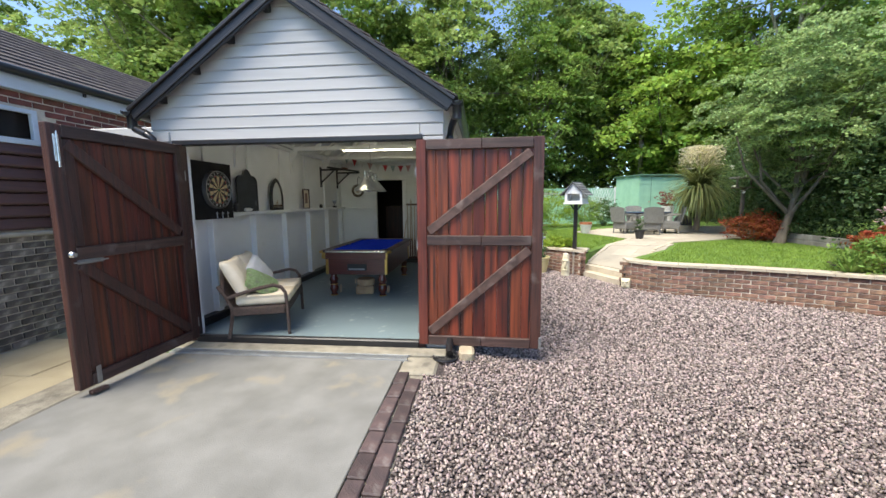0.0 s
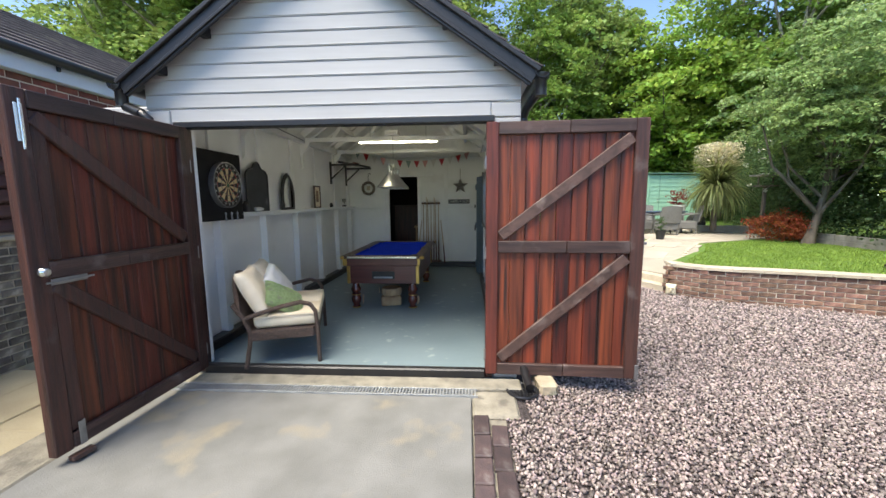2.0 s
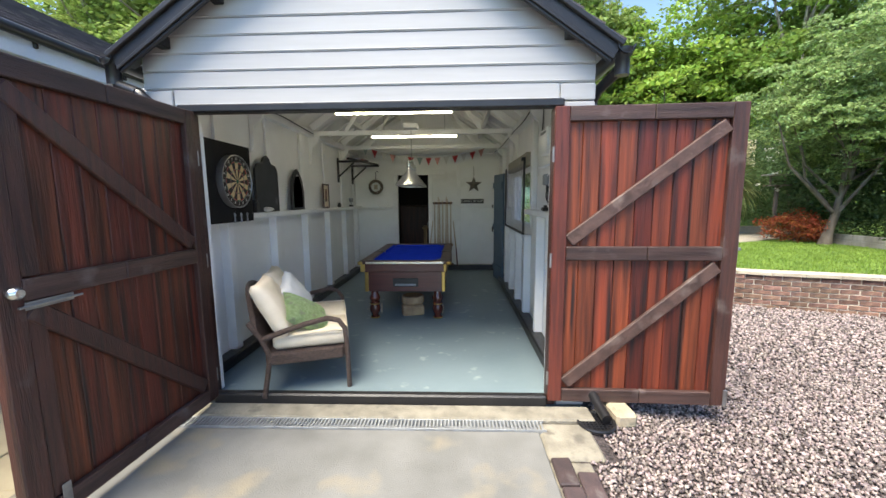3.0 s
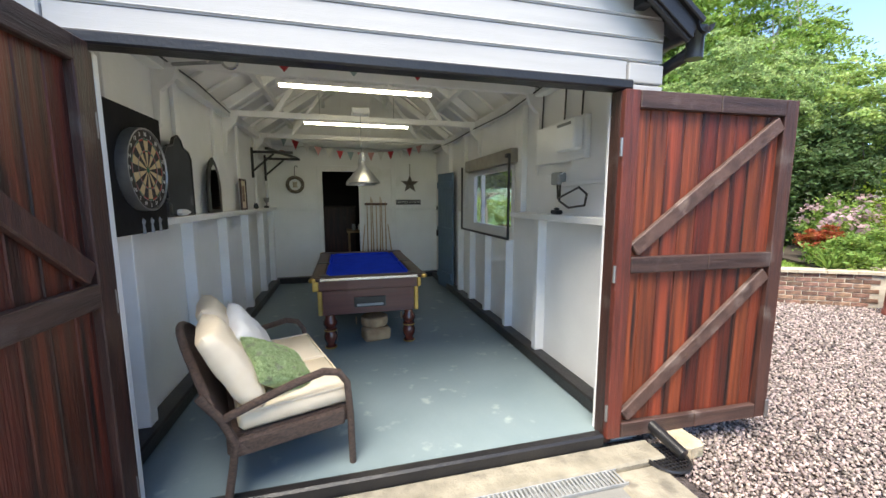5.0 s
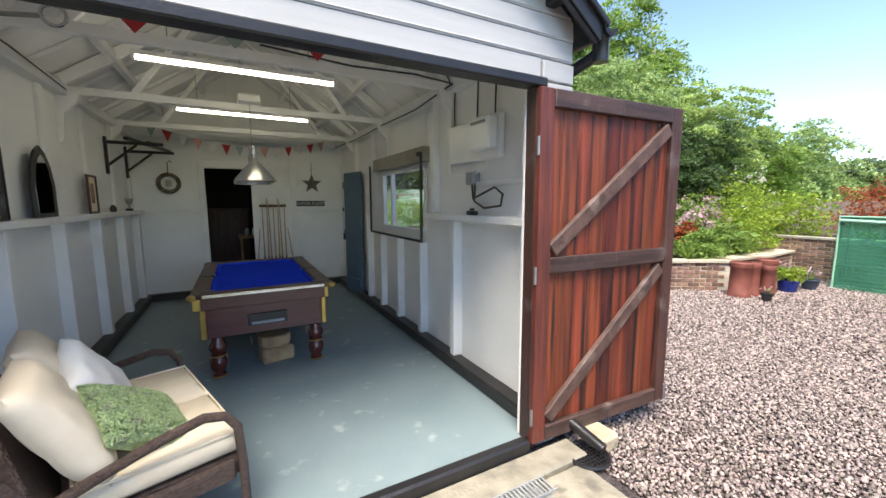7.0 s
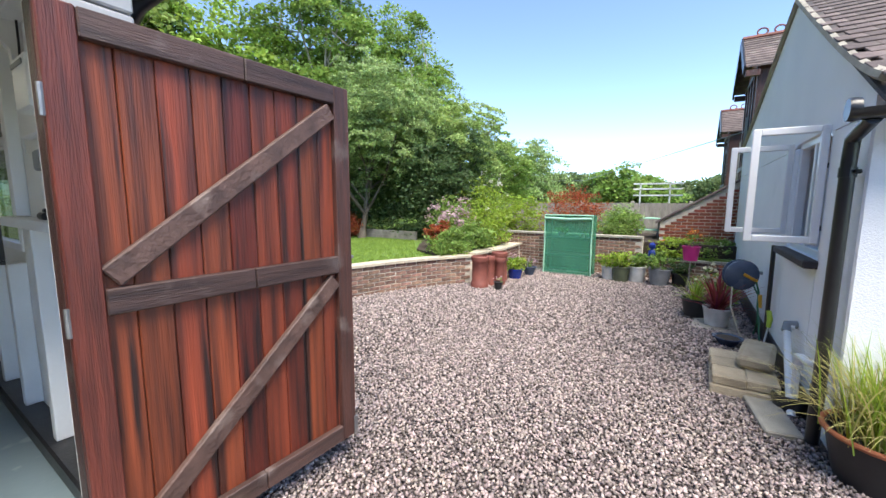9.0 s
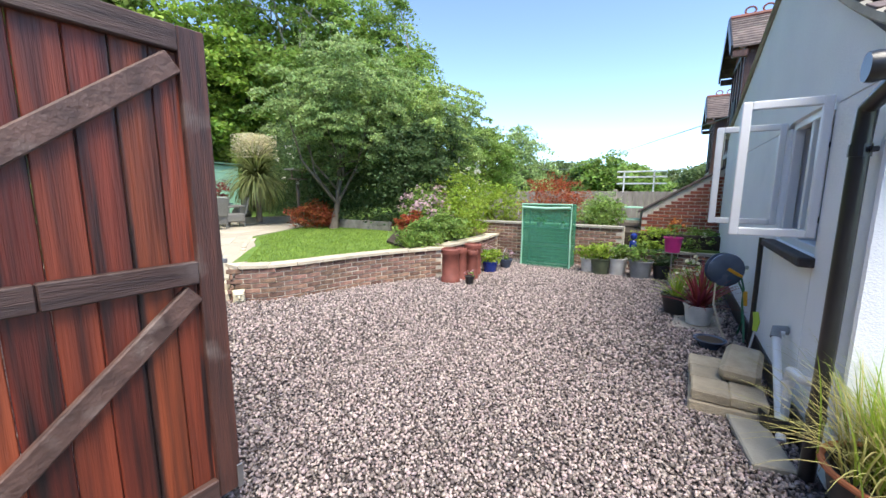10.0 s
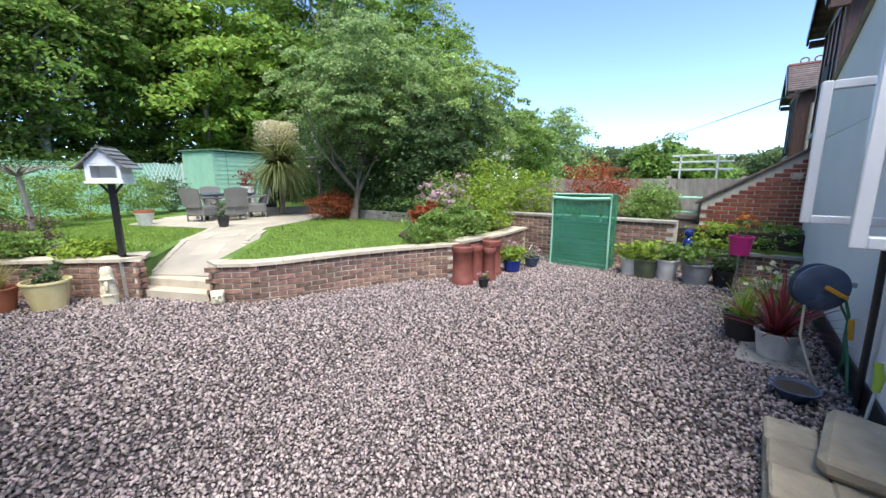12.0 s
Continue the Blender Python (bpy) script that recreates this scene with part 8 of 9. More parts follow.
for k in range(30):
    z = 1.12 + k * 0.0254
    g.add([(0.012, 5.495, z - 0.0008), (0.012, 5.495, z + 0.0008), (0.012, 7.045, z + 0.0008), (0.012, 7.045, z - 0.0008), (0.0135, 5.495, z), (0.0135, 7.045, z)], [(0, 1, 2, 3), (1, 4, 5, 2), (4, 0, 3, 5)])
part("wire_mesh", g, steel, mg, kind="stuff")
# meter box and wiring
mb = thing("consumer_unit", pose(IR - 0.002, 4.69, 1.95), "white electrical meter box with a smaller fuse box on it", "electrical box")
part("backing_board", Geo().box(-0.05, 0, -0.36, 0.36, -0.16, 0.15, 0.008), upvc, mb)
part("fuse_box", Geo().box(-0.13, -0.051, -0.34, -0.10, -0.10, 0.13, 0.012), upvc, mb)
part("fuse_window", Geo().box(-0.136, -0.131, -0.30, -0.12, 0.08, 0.10, 0.001), pot_grey, mb)
part("junction_box", Geo().box(-0.07, 0, -0.06, 0.06, -0.34, -0.24, 0.01), pot_grey, mb, "grey junction box")
for k, (y, z) in enumerate(((0.3, 0.5), (-0.05, 0.52), (-0.28, 0.5))):
    part("cable", Geo().tube([(-0.03, y, 0.15), (-0.02, y + 0.01, 0.3), (-0.02, y, z)], 0.007 if k else 0.005, 6), black_plastic, mb)
part("cable", Geo().tube([(-0.04, -0.2, -0.12), (-0.05, -0.2, -0.22), (-0.05, -0.05, -0.26), (-0.04, 0.1, -0.27), (-0.04, 0.34, -0.24), (-0.04, 0.38, -0.1), (-0.03, 0.37, 0.2)], 0.005, 6), white_gloss, mb)
part("cable", Geo().tube([(-0.04, 0.0, -0.34), (-0.05, -0.03, -0.45), (-0.07, -0.16, -0.42), (-0.07, -0.34, -0.37), (-0.06, -0.42, -0.42), (-0.06, -0.40, -0.50), (-0.06, -0.20, -0.52), (-0.05, -0.05, -0.47), (-0.04, -0.04, -0.34)], 0.009, 6), black_plastic, mb, smooth=True)
t = thing("black_clip", pose(IR - 0.06, 4.66, 1.3735), "small black clip on the shelf rail", "clip")
part("body", Geo().box(-0.03, 0.03, -0.05, 0.05, 0, 0.035, 0.01), black_plastic, t)
part("knob", Geo().box(-0.015, 0.015, -0.02, 0.02, 0.035, 0.055, 0.006), black_plastic, t)
cb = thing("roof_cables", pose(0, 0, 0), "loose black cable clipped along the wall plates and beams", "cable")
part("cable", Geo().tube([(IL + 0.10, 3.9, 2.47), (IL + 0.11, 4.6, 2.42), (IL + 0.11, 5.6, 2.45), (IL + 0.11, 6.5, 2.41)], 0.006, 6), black_plastic, cb)
part("cable", Geo().tube([(IR - 0.10, 4.9, 2.42), (IR - 0.11, 5.6, 2.36), (IR - 0.11, 6.6, 2.38), (IR - 0.11, 7.6, 2.37), (IR - 0.12, 8.9, 2.41)], 0.007, 6), black_plastic, cb)
part("cable", Geo().tube([(-1.9, 4.98, 2.49), (-1.3, 5.0, 2.46), (-0.8, 4.98, 2.47), (IR - 0.12, 4.9, 2.42), (IR - 0.3, 4.7, 2.48), (IR - 0.5, 4.6, 2.52)], 0.007, 6), black_plastic, cb)
sp = thing("spotlight", pose(-2.86, 4.9, 2.43), "small silver spotlight on the truss", "spotlight")
part("ring", Geo().tube([(0.05 * math.cos(a), 0, 0.05 * math.sin(a)) for a in np.linspace(0, 2 * math.pi, 17)[:-1]], 0.009, 6, closed=True), chrome, sp, smooth=True)
part("arm", Geo().tube([(-0.05, 0.03, 0.0), (-0.38, 0.10, -0.02)], 0.012, 6), steel, sp)

# pendant over the pool table
pd = thing("pendant_light", pose(-1.92, 6.60, 0), "chrome pool table pendant with a row of conical shades", "pendant light")
part("rose", Geo().box(-0.10, 0.10, -0.13, 0.13, 2.466, 2.54, 0.01), white_gloss, pd)
part("cord", Geo().tube([(0, 0, 2.47), (0.0, 0, 2.02)], 0.005, 6), steel, pd)
part("bar", Geo().tube([(0, -0.35, 2.00), (0, 0.35, 2.00)], 0.013, 8), chrome, pd, smooth=True)
part("coupling", Geo().lathe([(0.0, 1.97), (0.03, 1.97), (0.03, 2.03), (0.012, 2.05)], 12), chrome, pd, smooth=True)
for y in (-0.33, -0.11, 0.11, 0.33):
    s_ = part("shade", Geo().lathe([(0.02, 0.20), (0.03, 0.165), (0.195, 0.012), (0.197, 0.0), (0.193, 0.0), (0.19, 0.012), (0.027, 0.16)], 28, pose(0, y, 1.678) @ Matrix.Diagonal((0.95, 0.95, 1.22, 1)), caps=False), chrome, pd, "polished metal cone shade", smooth=True)
    b_ = new("bulb", mesh_of("bulb", Geo().lathe([(0, 0.03), (0.03, 0.045), (0.035, 0.08), (0.015, 0.12), (0.015, 0.15)], 14, pose(0, y, 1.678) @ Matrix.Diagonal((0.95, 0.95, 1.22, 1))), pot_white, True))
    b_.parent = s_
    k_ = new("lamp_holder", mesh_of("lamp_holder", Geo().lathe([(0.02, 0.20), (0.035, 0.205), (0.035, 0.25), (0.0, 0.26)], 14, pose(0, y, 1.678) @ Matrix.Diagonal((0.95, 0.95, 1.22, 1))), chrome, True))
    k_.parent = s_

# pool table
PX, PY0, PY1 = -1.915, 5.57, 7.50
pt = thing("pool_table", pose(PX, 0, ZF - 0.072), "mahogany pool table with a bright blue cloth and turned legs", "pool table")
for sx in (-1, 1):
    for y in (PY0 + 0.13, PY1 - 0.13):
        g = Geo().lathe([(0.040, 0), (0.052, 0.01), (0.052, 0.035), (0.040, 0.045), (0.046, 0.07), (0.062, 0.11), (0.066, 0.16), (0.055, 0.205), (0.046, 0.222), (0.060, 0.235), (0.060, 0.25), (0.05, 0.262), (0.066, 0.30), (0.068, 0.33), (0.05, 0.37), (0.045, 0.42)], 24, pose(sx * 0.392, y, 0.072) @ Matrix.Diagonal((1, 1, 0.815, 1)))
        lg = part("leg", g, leg_wood, pt, "turned glossy mahogany leg", smooth=True)
        for z, r in ((0.012, 0.054), (0.228, 0.056)):
            c_ = new("leg_ring", mesh_of("leg_ring", Geo().lathe([(r, -0.008), (r + 0.006, -0.004), (r + 0.006, 0.004), (r, 0.008)], 20, pose(sx * 0.392, y, 0.072 + z * 0.815), caps=False), brass, True))
            c_.parent = lg
W_ = 0.46
part("apron", Geo().box(-W_, W_, PY0 + 0.10, PY0 + 0.14, 0.41, 0.66, 0.006), mahogany, pt)
part("apron", Geo().box(-W_, W_, PY1 - 0.14, PY1 - 0.10, 0.41, 0.66, 0.006), mahogany, pt)
for s in (-1, 1):
    part("apron", Geo().box(s * W_ - 0.02, s * W_ + 0.02, PY0 + 0.141, PY1 - 0.141, 0.41, 0.66, 0.006), mahogany, pt)
part("under_panel", Geo().box(-W_ + 0.02, W_ - 0.02, PY0 + 0.145, PY1 - 0.145, 0.42, 0.44, 0), dark_timber, pt)
part("upper_apron", Geo().box(-0.505, 0.505, PY0 + 0.055, PY1 - 0.055, 0.662, 0.765, 0.006), mahogany, pt)
for s in (-1, 1):
    for y in (PY0 + 0.105, PY1 - 0.105):
        part("corner_trim", Geo().box(s * (W_ + 0.012) - 0.028, s * (W_ + 0.012) + 0.016, y - 0.022, y + 0.022, 0.412, 0.66, 0.008), brass, pt, "brass corner strip")
    for y in (PY0 + 0.06, PY1 - 0.06):
        part("corner_trim", Geo().box(s * 0.505 - 0.035, s * 0.495 + 0.012, y - 0.02, y + 0.02, 0.665, 0.765, 0.008), brass, pt, "brass corner strip")
part("ball_return", Geo().box(-0.155, 0.155, PY0 + 0.090, PY0 + 0.101, 0.475, 0.58, 0.005), black_plastic, pt, "black ball return tray")
part("return_lip", Geo().box(-0.13, 0.13, PY0 + 0.080, PY0 + 0.0895, 0.487, 0.512, 0.004), pot_grey, pt)
TZ = 0.80
for s in (-1, 1):
    for y0, y1 in ((PY0 + 0.16, (PY0 + PY1) / 2 - 0.06), ((PY0 + PY1) / 2 + 0.06, PY1 - 0.16)):
        part("side_rail", Geo().box(s * 0.425, s * 0.555, y0, y1, 0.766, TZ, 0.012), rail_wood, pt)
        part("cushion_rail", Geo().box(s * 0.385, s * 0.424, y0 + 0.02, y1 - 0.02, 0.766, TZ - 0.006, 0.010), cloth_blue, pt)
    part("pocket", Geo().box(s * 0.41, s * 0.555, (PY0 + PY1) / 2 - 0.059, (PY0 + PY1) / 2 + 0.059, 0.766, TZ + 0.002, 0.012), black_plastic, pt, "black pocket insert")
for y, sg_ in ((PY0 + 0.02, 1), (PY1 - 0.02, -1)):
    part("end_rail", Geo().box(-0.43, 0.43, min(y, y + sg_ * 0.12), max(y, y + sg_ * 0.12), 0.766, TZ, 0.012), rail_wood, pt)
    part("cushion_rail", Geo().box(-0.37, 0.37, min(y + sg_ * 0.121, y + sg_ * 0.16), max(y + sg_ * 0.121, y + sg_ * 0.16), 0.766, TZ - 0.006, 0.010), cloth_blue, pt)
    part("edge_strip", Geo().box(-0.47, 0.47, min(y - sg_ * 0.012, y - sg_ * 0.001), max(y - sg_ * 0.012, y - sg_ * 0.001), 0.768, TZ - 0.004, 0.004), chrome, pt)
    for s in (-1, 1):
        part("corner_rail", Geo().lathe([(0.0, 0.765), (0.085, 0.765), (0.092, 0.775), (0.092, 0.79), (0.08, TZ + 0.002), (0.0, TZ + 0.002)], 16, pose(s * 0.470, y + sg_ * 0.080, 0)), rail_wood, pt)
        part("corner_cap", Geo().lathe([(0.0, 0.76), (0.03, 0.76), (0.035, 0.775), (0.035, 0.79), (0.0, 0.805)], 14, pose(s * 0.535, y + sg_ * 0.015, 0)), brass, pt, "brass corner cap", smooth=True)
        part("pocket", Geo().lathe([(0.0, TZ + 0.0025), (0.05, TZ + 0.003), (0.05, TZ + 0.006), (0.0, TZ + 0.0065)], 16, pose(s * 0.435, y + sg_ * 0.110, 0)), black_plastic, pt, "black pocket")
part("playing_surface", Geo().box(-0.43, 0.43, PY0 + 0.13, PY1 - 0.13, 0.7655, 0.775, 0), cloth_blue, pt, "bright blue baize")

# pile of cut logs under the table
def log(x, y, z, r, L, rz, label):
    t = thing("log", pose(x, y, z, 0, 0, rz), label, "log", "logs under the pool table")
    pr = [(-L / 2, r * 0.9), (-L / 2, r), (0, r * 1.05), (L / 2, r * 0.97), (L / 2, r * 0.9)]
    g = Geo().tube([(a, 0, 0) for a, _ in pr], [b for _, b in pr], 11)
    part("trunk_piece", g, log_wood, t)
    for s in (-1, 1):
        part("cut_end", Geo().tube([(s * (L / 2 + 0.001), 0, 0), (s * (L / 2 + 0.004), 0, 0)], r * 0.86, 11), cream, t)


log(-2.07, 5.86, ZF + 0.08, 0.08, 0.36, 6, "rough cut log lying on the floor")
log(-1.64, 5.88, ZF + 0.07, 0.07, 0.34, -12, "rough cut log lying on the floor behind")
log(-1.80, 6.02, ZF + 0.17, 0.05, 0.50, 8, "thinner log laid across the pile")
t = thing("log_block", pose(-1.84, 5.84, ZF, 0, 0, 12), "squared block of pale wood in front of the logs", "log", "logs under the pool table")
part("trunk_piece", Geo().box(-0.15, 0.13, -0.08, 0.10, 0, 0.13, 0.02), log_wood, t)
t = thing("log_round", pose(-1.86, 5.93, ZF + 0.131), "round wood slice with bark laid on the block", "log", "logs under the pool table")
part("trunk_piece", Geo().lathe([(0.0, 0), (0.135, 0.0), (0.145, 0.02), (0.145, 0.09), (0.13, 0.10), (0.0, 0.102)], 13), log_wood, t)

# loveseat: its back to the west wall, its arm near the door
LS = pose(-2.578, 4.325, ZF, 0, 0, 18) @ Matrix.Diagonal((0.88, 1, 0.97, 1))
ls = thing("loveseat", LS, "brown woven rattan loveseat with cream cushions", "sofa")
# local: +x is the front, y along the seat
HL = 0.51
for sy in (-1, 1):
    y = sy * HL
    part("arm_frame", Geo().tube([(0.34, y, 0.0), (0.335, y, 0.30), (0.32, y, 0.49), (0.27, y, 0.56), (0.18, y, 0.585), (0.0, y, 0.555), (-0.20, y, 0.505), (-0.36, y, 0.46)], 0.021, 10), wicker, ls, "curved woven armrest", smooth=True)
    part("back_leg", Geo().tube([(-0.36, y, 0.0), (-0.32, y, 0.20), (-0.30, y, 0.33), (-0.36, y, 0.47), (-0.43, y, 0.57), (-0.45, y * 0.99, 0.60)], 0.022, 10), wicker, ls, smooth=True)
part("front_apron", Geo().box(0.30, 0.34, -HL + 0.02, HL - 0.02, 0.25, 0.34, 0.012), wicker, ls)
part("back_apron", Geo().box(-0.34, -0.30, -HL + 0.02, HL - 0.02, 0.25, 0.34, 0.012), wicker, ls)
for sy in (-1, 1):
    part("side_apron", Geo().box(-0.30, 0.30, sy * (HL - 0.005) - 0.018, sy * (HL - 0.005) + 0.018, 0.25, 0.345, 0.012), wicker, ls)
part("seat_deck", Geo().box(-0.31, 0.31, -HL + 0.03, HL - 0.03, 0.315, 0.345, 0.005), wicker, ls)
g = Geo()
vv, ff = [], []
nb_, mb_ = 16, 8
for s in (0, 1):
    for i in range(nb_ + 1):
        a = i / nb_ * 2 - 1
        for j in range(mb_ + 1):
            b = j / mb_
            top_ = 0.53 + 0.26 * max(0, math.cos(a * math.pi / 2)) ** 1.1
            z = 0.34 + b * (top_ - 0.34)
            x = -0.31 - 0.21 * max(0, (z - 0.34) / 0.47) ** 1.2 - s * 0.025
            vv.append((x, a * HL, z))
q = (nb_ + 1) * (mb_ + 1)
for i in range(nb_):
    for j in range(mb_):
        a = i * (mb_ + 1) + j
        ff += [(a, a + 1, a + mb_ + 2, a + mb_ + 1), (q + a, q + a + mb_ + 1, q + a + mb_ + 2, q + a + 1)]
part("backrest", g.add(vv, ff), wicker, ls, "woven backrest", smooth=True)
part("top_rail", Geo().tube([(-0.33 - 0.21 * ((0.53 + 0.26 * max(0, math.cos(a * math.pi / 2)) ** 1.1 - 0.34) / 0.47) ** 1.2, a * HL, 0.535 + 0.26 * max(0, math.cos(a * math.pi / 2)) ** 1.1) for a in np.linspace(-1, 1, 17)], 0.024, 10), wicker, ls, smooth=True)
for k, yy in enumerate((-0.245, 0.245)):
    t = thing("seat_cushion", LS @ pose(0.02, yy, 0.405), "thick cream seat cushion with piped edges", "cushion", "cream cushions on the loveseat")
    part("filling", Geo().box(-0.30, 0.33, -0.243, 0.243, -0.055, 0.055, 0.03), cream, t, smooth=True, angle=60)
    part("piping", Geo().tube([(-0.29, -0.236, 0.05), (0.32, -0.236, 0.05), (0.32, 0.236, 0.05), (-0.29, 0.236, 0.05)], 0.007, 6, closed=True), cream_cloth, t)
for k, yy in enumerate((-0.25, 0.25)):
    t = thing("back_cushion", LS @ pose(-0.285, yy, 0.655, 0, 0, 0) @ pose(0, 0, 0, 0, -28, 0), "plump cream back cushion leaning on the backrest", "cushion", "cream cushions on the loveseat")
    part("filling", Geo().pillow(0.50, 0.48, 0.17, pose(0, 0, 0, 0, 90), n=16, e=0.42, jit=0.015), cream_cloth, t, smooth=True, angle=80)
t = thing("white_pillow", LS @ pose(-0.13, 0.10, 0.63, 0, 0, -8) @ pose(0, 0, 0, 0, 60, 0) @ pose(0, 0, 0, 0, 0, 20), "soft white scatter pillow propped on the cushions", "pillow")
part("filling", Geo().pillow(0.42, 0.42, 0.14, n=14, jit=0.02), white_cloth, t, smooth=True, angle=80)
t = thing("green_pillow", LS @ pose(-0.02, -0.24, 0.555, 0, 0, -18) @ pose(0, 0, 0, 0, 40, 0) @ pose(0, 0, 0, 0, 0, 34) @ Matrix.Diagonal((0.92, 0.85, 0.85, 1)), "shaggy sage green scatter pillow lying across the seat", "pillow")
part("filling", Geo().pillow(0.46, 0.44, 0.13, n=18, jit=0.012), green_shag, t, smooth=True, angle=80)
rng = np.random.default_rng(33)
pp = rng.uniform(-1, 1, (7000, 2))
kk = (np.maximum(0, 1 - pp[:, 0] ** 4) * np.maximum(0, 1 - pp[:, 1] ** 4)) ** 0.55 * 0.065
pts = np.stack([pp[:, 0] * 0.225, pp[:, 1] * 0.215, kk + 0.004], 1)
v, f = leaf_arrays(pts, 0.022, rng, aspect=0.4)
part("shag", array_mesh("shag", v, f, green_shag), green_shag, t, kind="stuff")

# drain cover, brick by the pipe
t = thing("drain_cover", pose(-0.34, 3.57, gz(-0.1) + 0.02), "round black plastic drain grid beside the door", "drain")
g = Geo().tube([(0.12 * math.cos(a), 0.12 * math.sin(a), 0.03) for a in np.linspace(0, 2 * math.pi, 25)[:-1]], 0.012, 6, closed=True)
part("ring", g, black_plastic, t)
for k in range(-4, 5):
    L = math.sqrt(0.0144 - (k * 0.025) ** 2)
    part("bar", Geo().box(-L, L, k * 0.025 - 0.004, k * 0.025 + 0.004, 0.022, 0.034, 0.001), black_plastic, t)
    part("bar", Geo().box(k * 0.025 - 0.004, k * 0.025 + 0.004, -L, L, 0.020, 0.032, 0.001), black_plastic, t)
solo("brick_block", Geo().box(-0.075, 0.075, -0.15, 0.15, 0, 0.11, 0.022), sandstone, "pale weathered stone block beside the downpipe foot", "stone", m=pose(-0.14, 3.71, gz(0) + 0.01, 0, 0, 4))
# oddments in the dark back room
t = thing("dark_cabinet", pose(-2.3, 11.0, ZF), "dark wooden cabinet in the unlit back room", "cabinet")
part("body", Geo().box(-0.4, 0.4, -0.3, 0.3, 0, 1.3, 0.01), dark_timber, t)
part("top", Geo().box(-0.43, 0.43, -0.33, 0.33, 1.301, 1.33, 0.006), dark_timber, t)
t = thing("back_room_table", pose(-1.75, 10.4, ZF), "small wooden table with jars in the back room", "table")
part("tabletop", Geo().box(-0.35, 0.35, -0.3, 0.3, 0.78, 0.82), log_wood, t)
for sx in (-0.3, 0.3):
    for sy in (-0.25, 0.25):
        part("leg", Geo().box(sx - 0.02, sx + 0.02, sy - 0.02, sy + 0.02, 0, 0.779), log_wood, t)
for k in range(4):
    solo("jar", Geo().lathe([(0, 0), (0.04, 0), (0.045, 0.08), (0.03, 0.11), (0.03, 0.13), (0, 0.13)], 12, pose(-1.95 + k * 0.13, 10.3 + 0.05 * (k % 2), ZF + 0.821)), (steel, pot_white, glaze_yellow, brick_red)[k], "small jar on the back room table", "jar", "jars in the back room", smooth=True)
# ---- bricks, course by course ----
brick_meshes = {}


def brick_mesh(ma, L=0.211, h=0.060, d=0.03):
    key = (ma.name, round(L, 3))
    if key not in brick_meshes:
        g = Geo()
        x, z, c = L / 2, h / 2, 0.005
        g.add([(-x, 0, -z), (x, 0, -z), (x, 0, z), (-x, 0, z), (-x, -d + c, -z), (x, -d + c, -z), (x, -d + c, z), (-x, -d + c, z), (-x + c, -d, -z + c), (x - c, -d, -z + c), (x - c, -d, z - c), (-x + c, -d, z - c)],
              [(0, 1, 5, 4), (1, 2, 6, 5), (2, 3, 7, 6), (3, 0, 4, 7), (4, 5, 9, 8), (5, 6, 10, 9), (6, 7, 11, 10), (7, 4, 8, 11), (8, 9, 10, 11)])
        brick_meshes[key] = mesh_of("brick", g, ma)
    return brick_meshes[key]


def lay(ma, parent, place):
    ob = new("brick", brick_mesh(ma))
    ob.parent = parent
    ob.matrix_world = place
    return ob


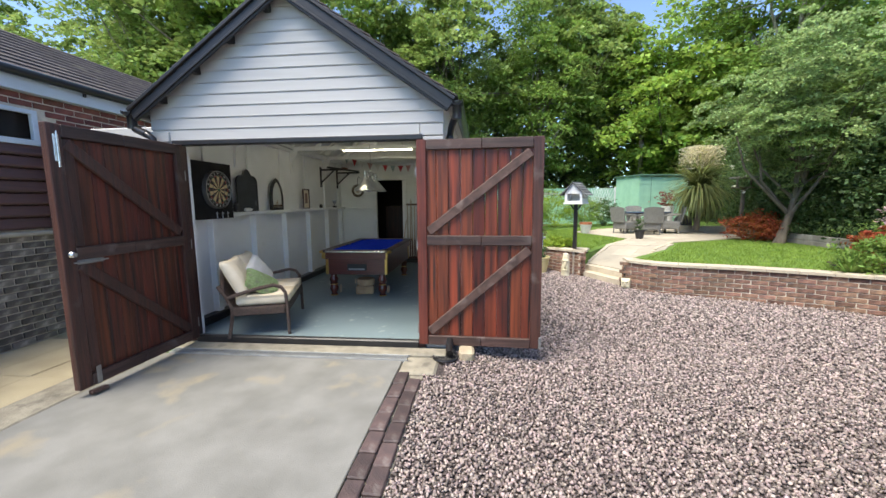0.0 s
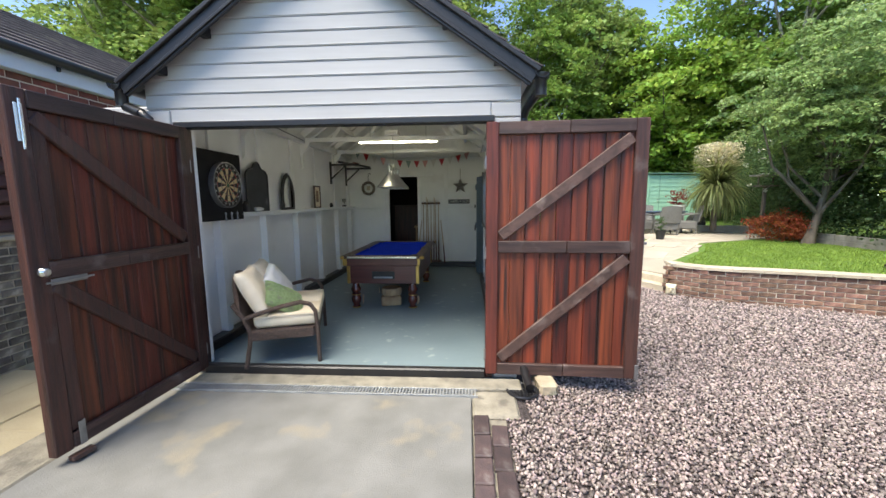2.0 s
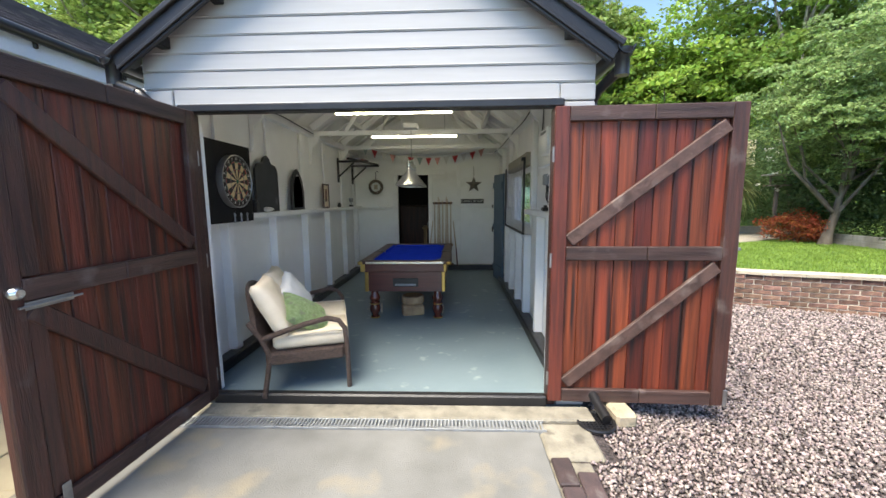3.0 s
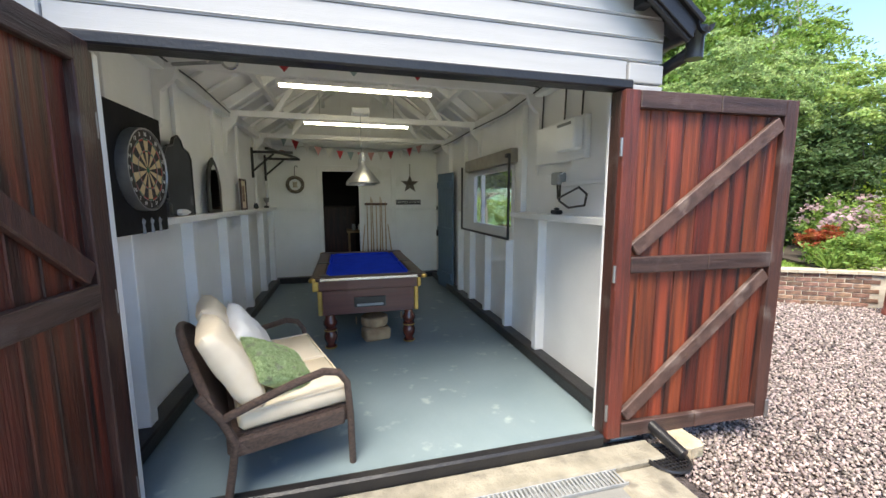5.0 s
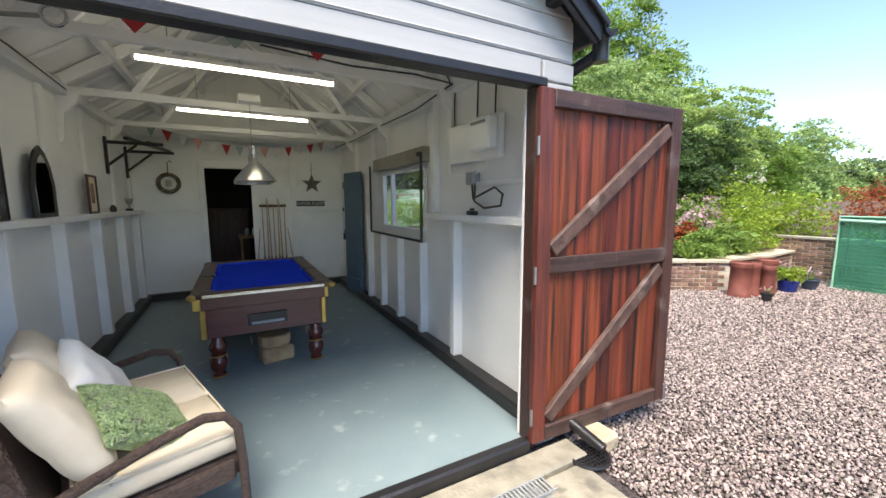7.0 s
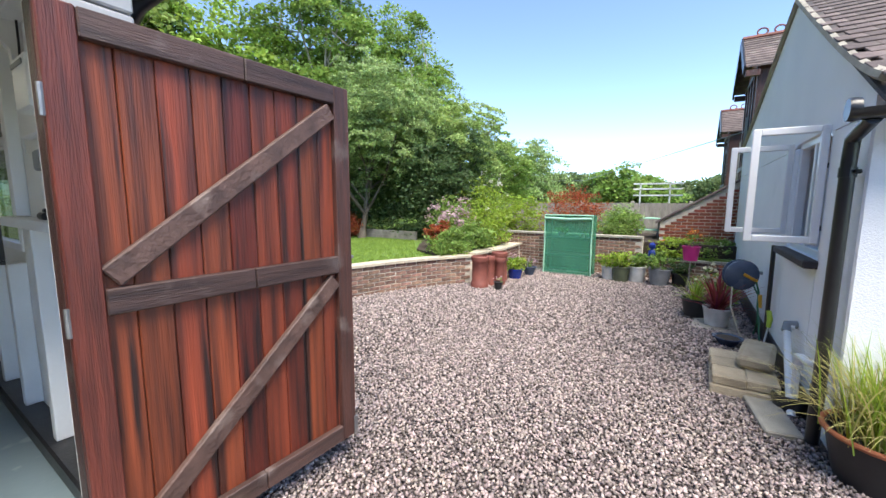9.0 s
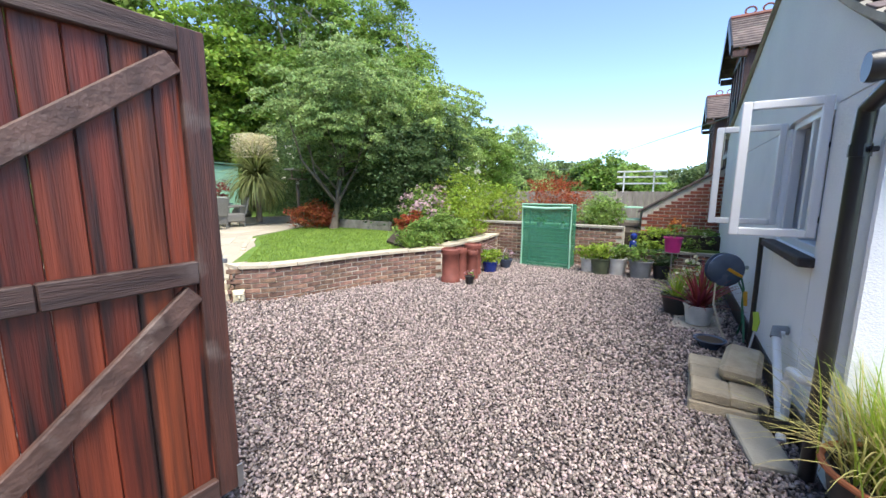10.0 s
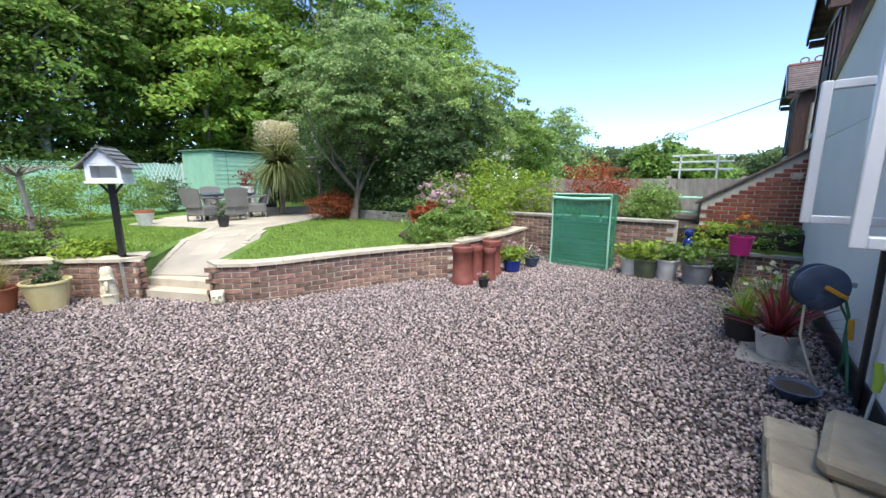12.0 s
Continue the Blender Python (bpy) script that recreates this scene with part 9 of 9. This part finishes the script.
rb = random.Random(5)
for w, at, L, z0, courses, ma, bz in bricks:
    made = 0
    for r_ in range(courses):
        n_ = int(L / 0.225) + 1
        for k in range(n_):
            s = k * 0.225 + (0.112 if r_ % 2 else 0.0) + 0.11
            if s > L - 0.10 or made >= 300:
                continue
            p, t = at(s)
            a = math.degrees(math.atan2(t.y, t.x))
            nrm = Vector((-t.y, t.x, 0))
            q = p + nrm * (0.026 + rb.uniform(-0.003, 0.003))
            lay(ma, w, pose(q.x, q.y, z0 + (r_ + 0.5) * bz, rb.uniform(-0.6, 0.6), rb.uniform(-0.6, 0.6), a))
            made += 1
short = next(b[0] for b in bricks if b[0].name == "garden_wall_short")
for r_ in range(7):
    lay(brick_brown, short, pose(2.205, 8.405, -0.17 + (r_ + 0.5) * 0.075, 0, 0, 8.9) @ Matrix.Diagonal((0.42 + 0.1 * (r_ % 2), 1.3, 1, 1)))
# neighbouring wall: grey below, red above
for r_ in range(16):
    for k in range(18):
        lay(brick_grey, nb, pose(NX0 - 0.027 + rb.uniform(-0.006, 0.006), 1.3 + k * 0.225 + (r_ % 2) * 0.112, -0.05 + (r_ + 0.5) * 0.076, rb.uniform(-1, 1), 0, 90 + rb.uniform(-1, 1)))
for r_ in range(7):
    for k in range(38):
        y = 1.3 + k * 0.225 + (r_ % 2) * 0.112
        z = 2.205 + (r_ + 0.5) * 0.075
        if 3.08 < y < 4.12 and z < 2.57 or y > 9:
            continue
        lay(brick_maroon, nb2, pose(NX0 - 0.089, y, z, 0, 0, 90))
# red outhouse
cnt = 0
for r_ in range(34):
    for k in range(14):
        y = 2.50 - k * 0.225 - (r_ % 2) * 0.112
        z = 0.35 + (r_ + 0.5) * 0.075
        if z + 0.04 > 1.02 + (2.60 - y - 0.1) * 0.625 or z > 2.6 or cnt >= 300:
            continue
        lay(brick_red, oh, pose(RX + 0.028, y, z, 0, 0, -90))
        cnt += 1
# brick edging of the drive
ed = solo("drive_edging_bed", Geo().box(-0.745, -0.505, -3, 3.19, -0.25, -0.050, 0.006), concrete, "double row of dark engineering bricks edging the drive", "edging", kind="structure")
edb = mesh_of("edging_brick", Geo().box(-0.054, 0.054, -0.105, 0.105, -0.03, 0.0, 0.008), brick_blue)
for k in range(27):
    for j in range(2 if k else 1):
        ob = new("edging_brick", edb)
        ob.parent = ed
        ob.matrix_world = pose(-0.685 + j * 0.118 - 0.0 + rb.uniform(-0.004, 0.004), 3.085 - k * 0.222 + j * 0.118, -0.016 - 0.008 * j + rb.uniform(-0.004, 0.004), rb.uniform(-1.5, 1.5), rb.uniform(-2, 2), rb.uniform(-1.5, 1.5))
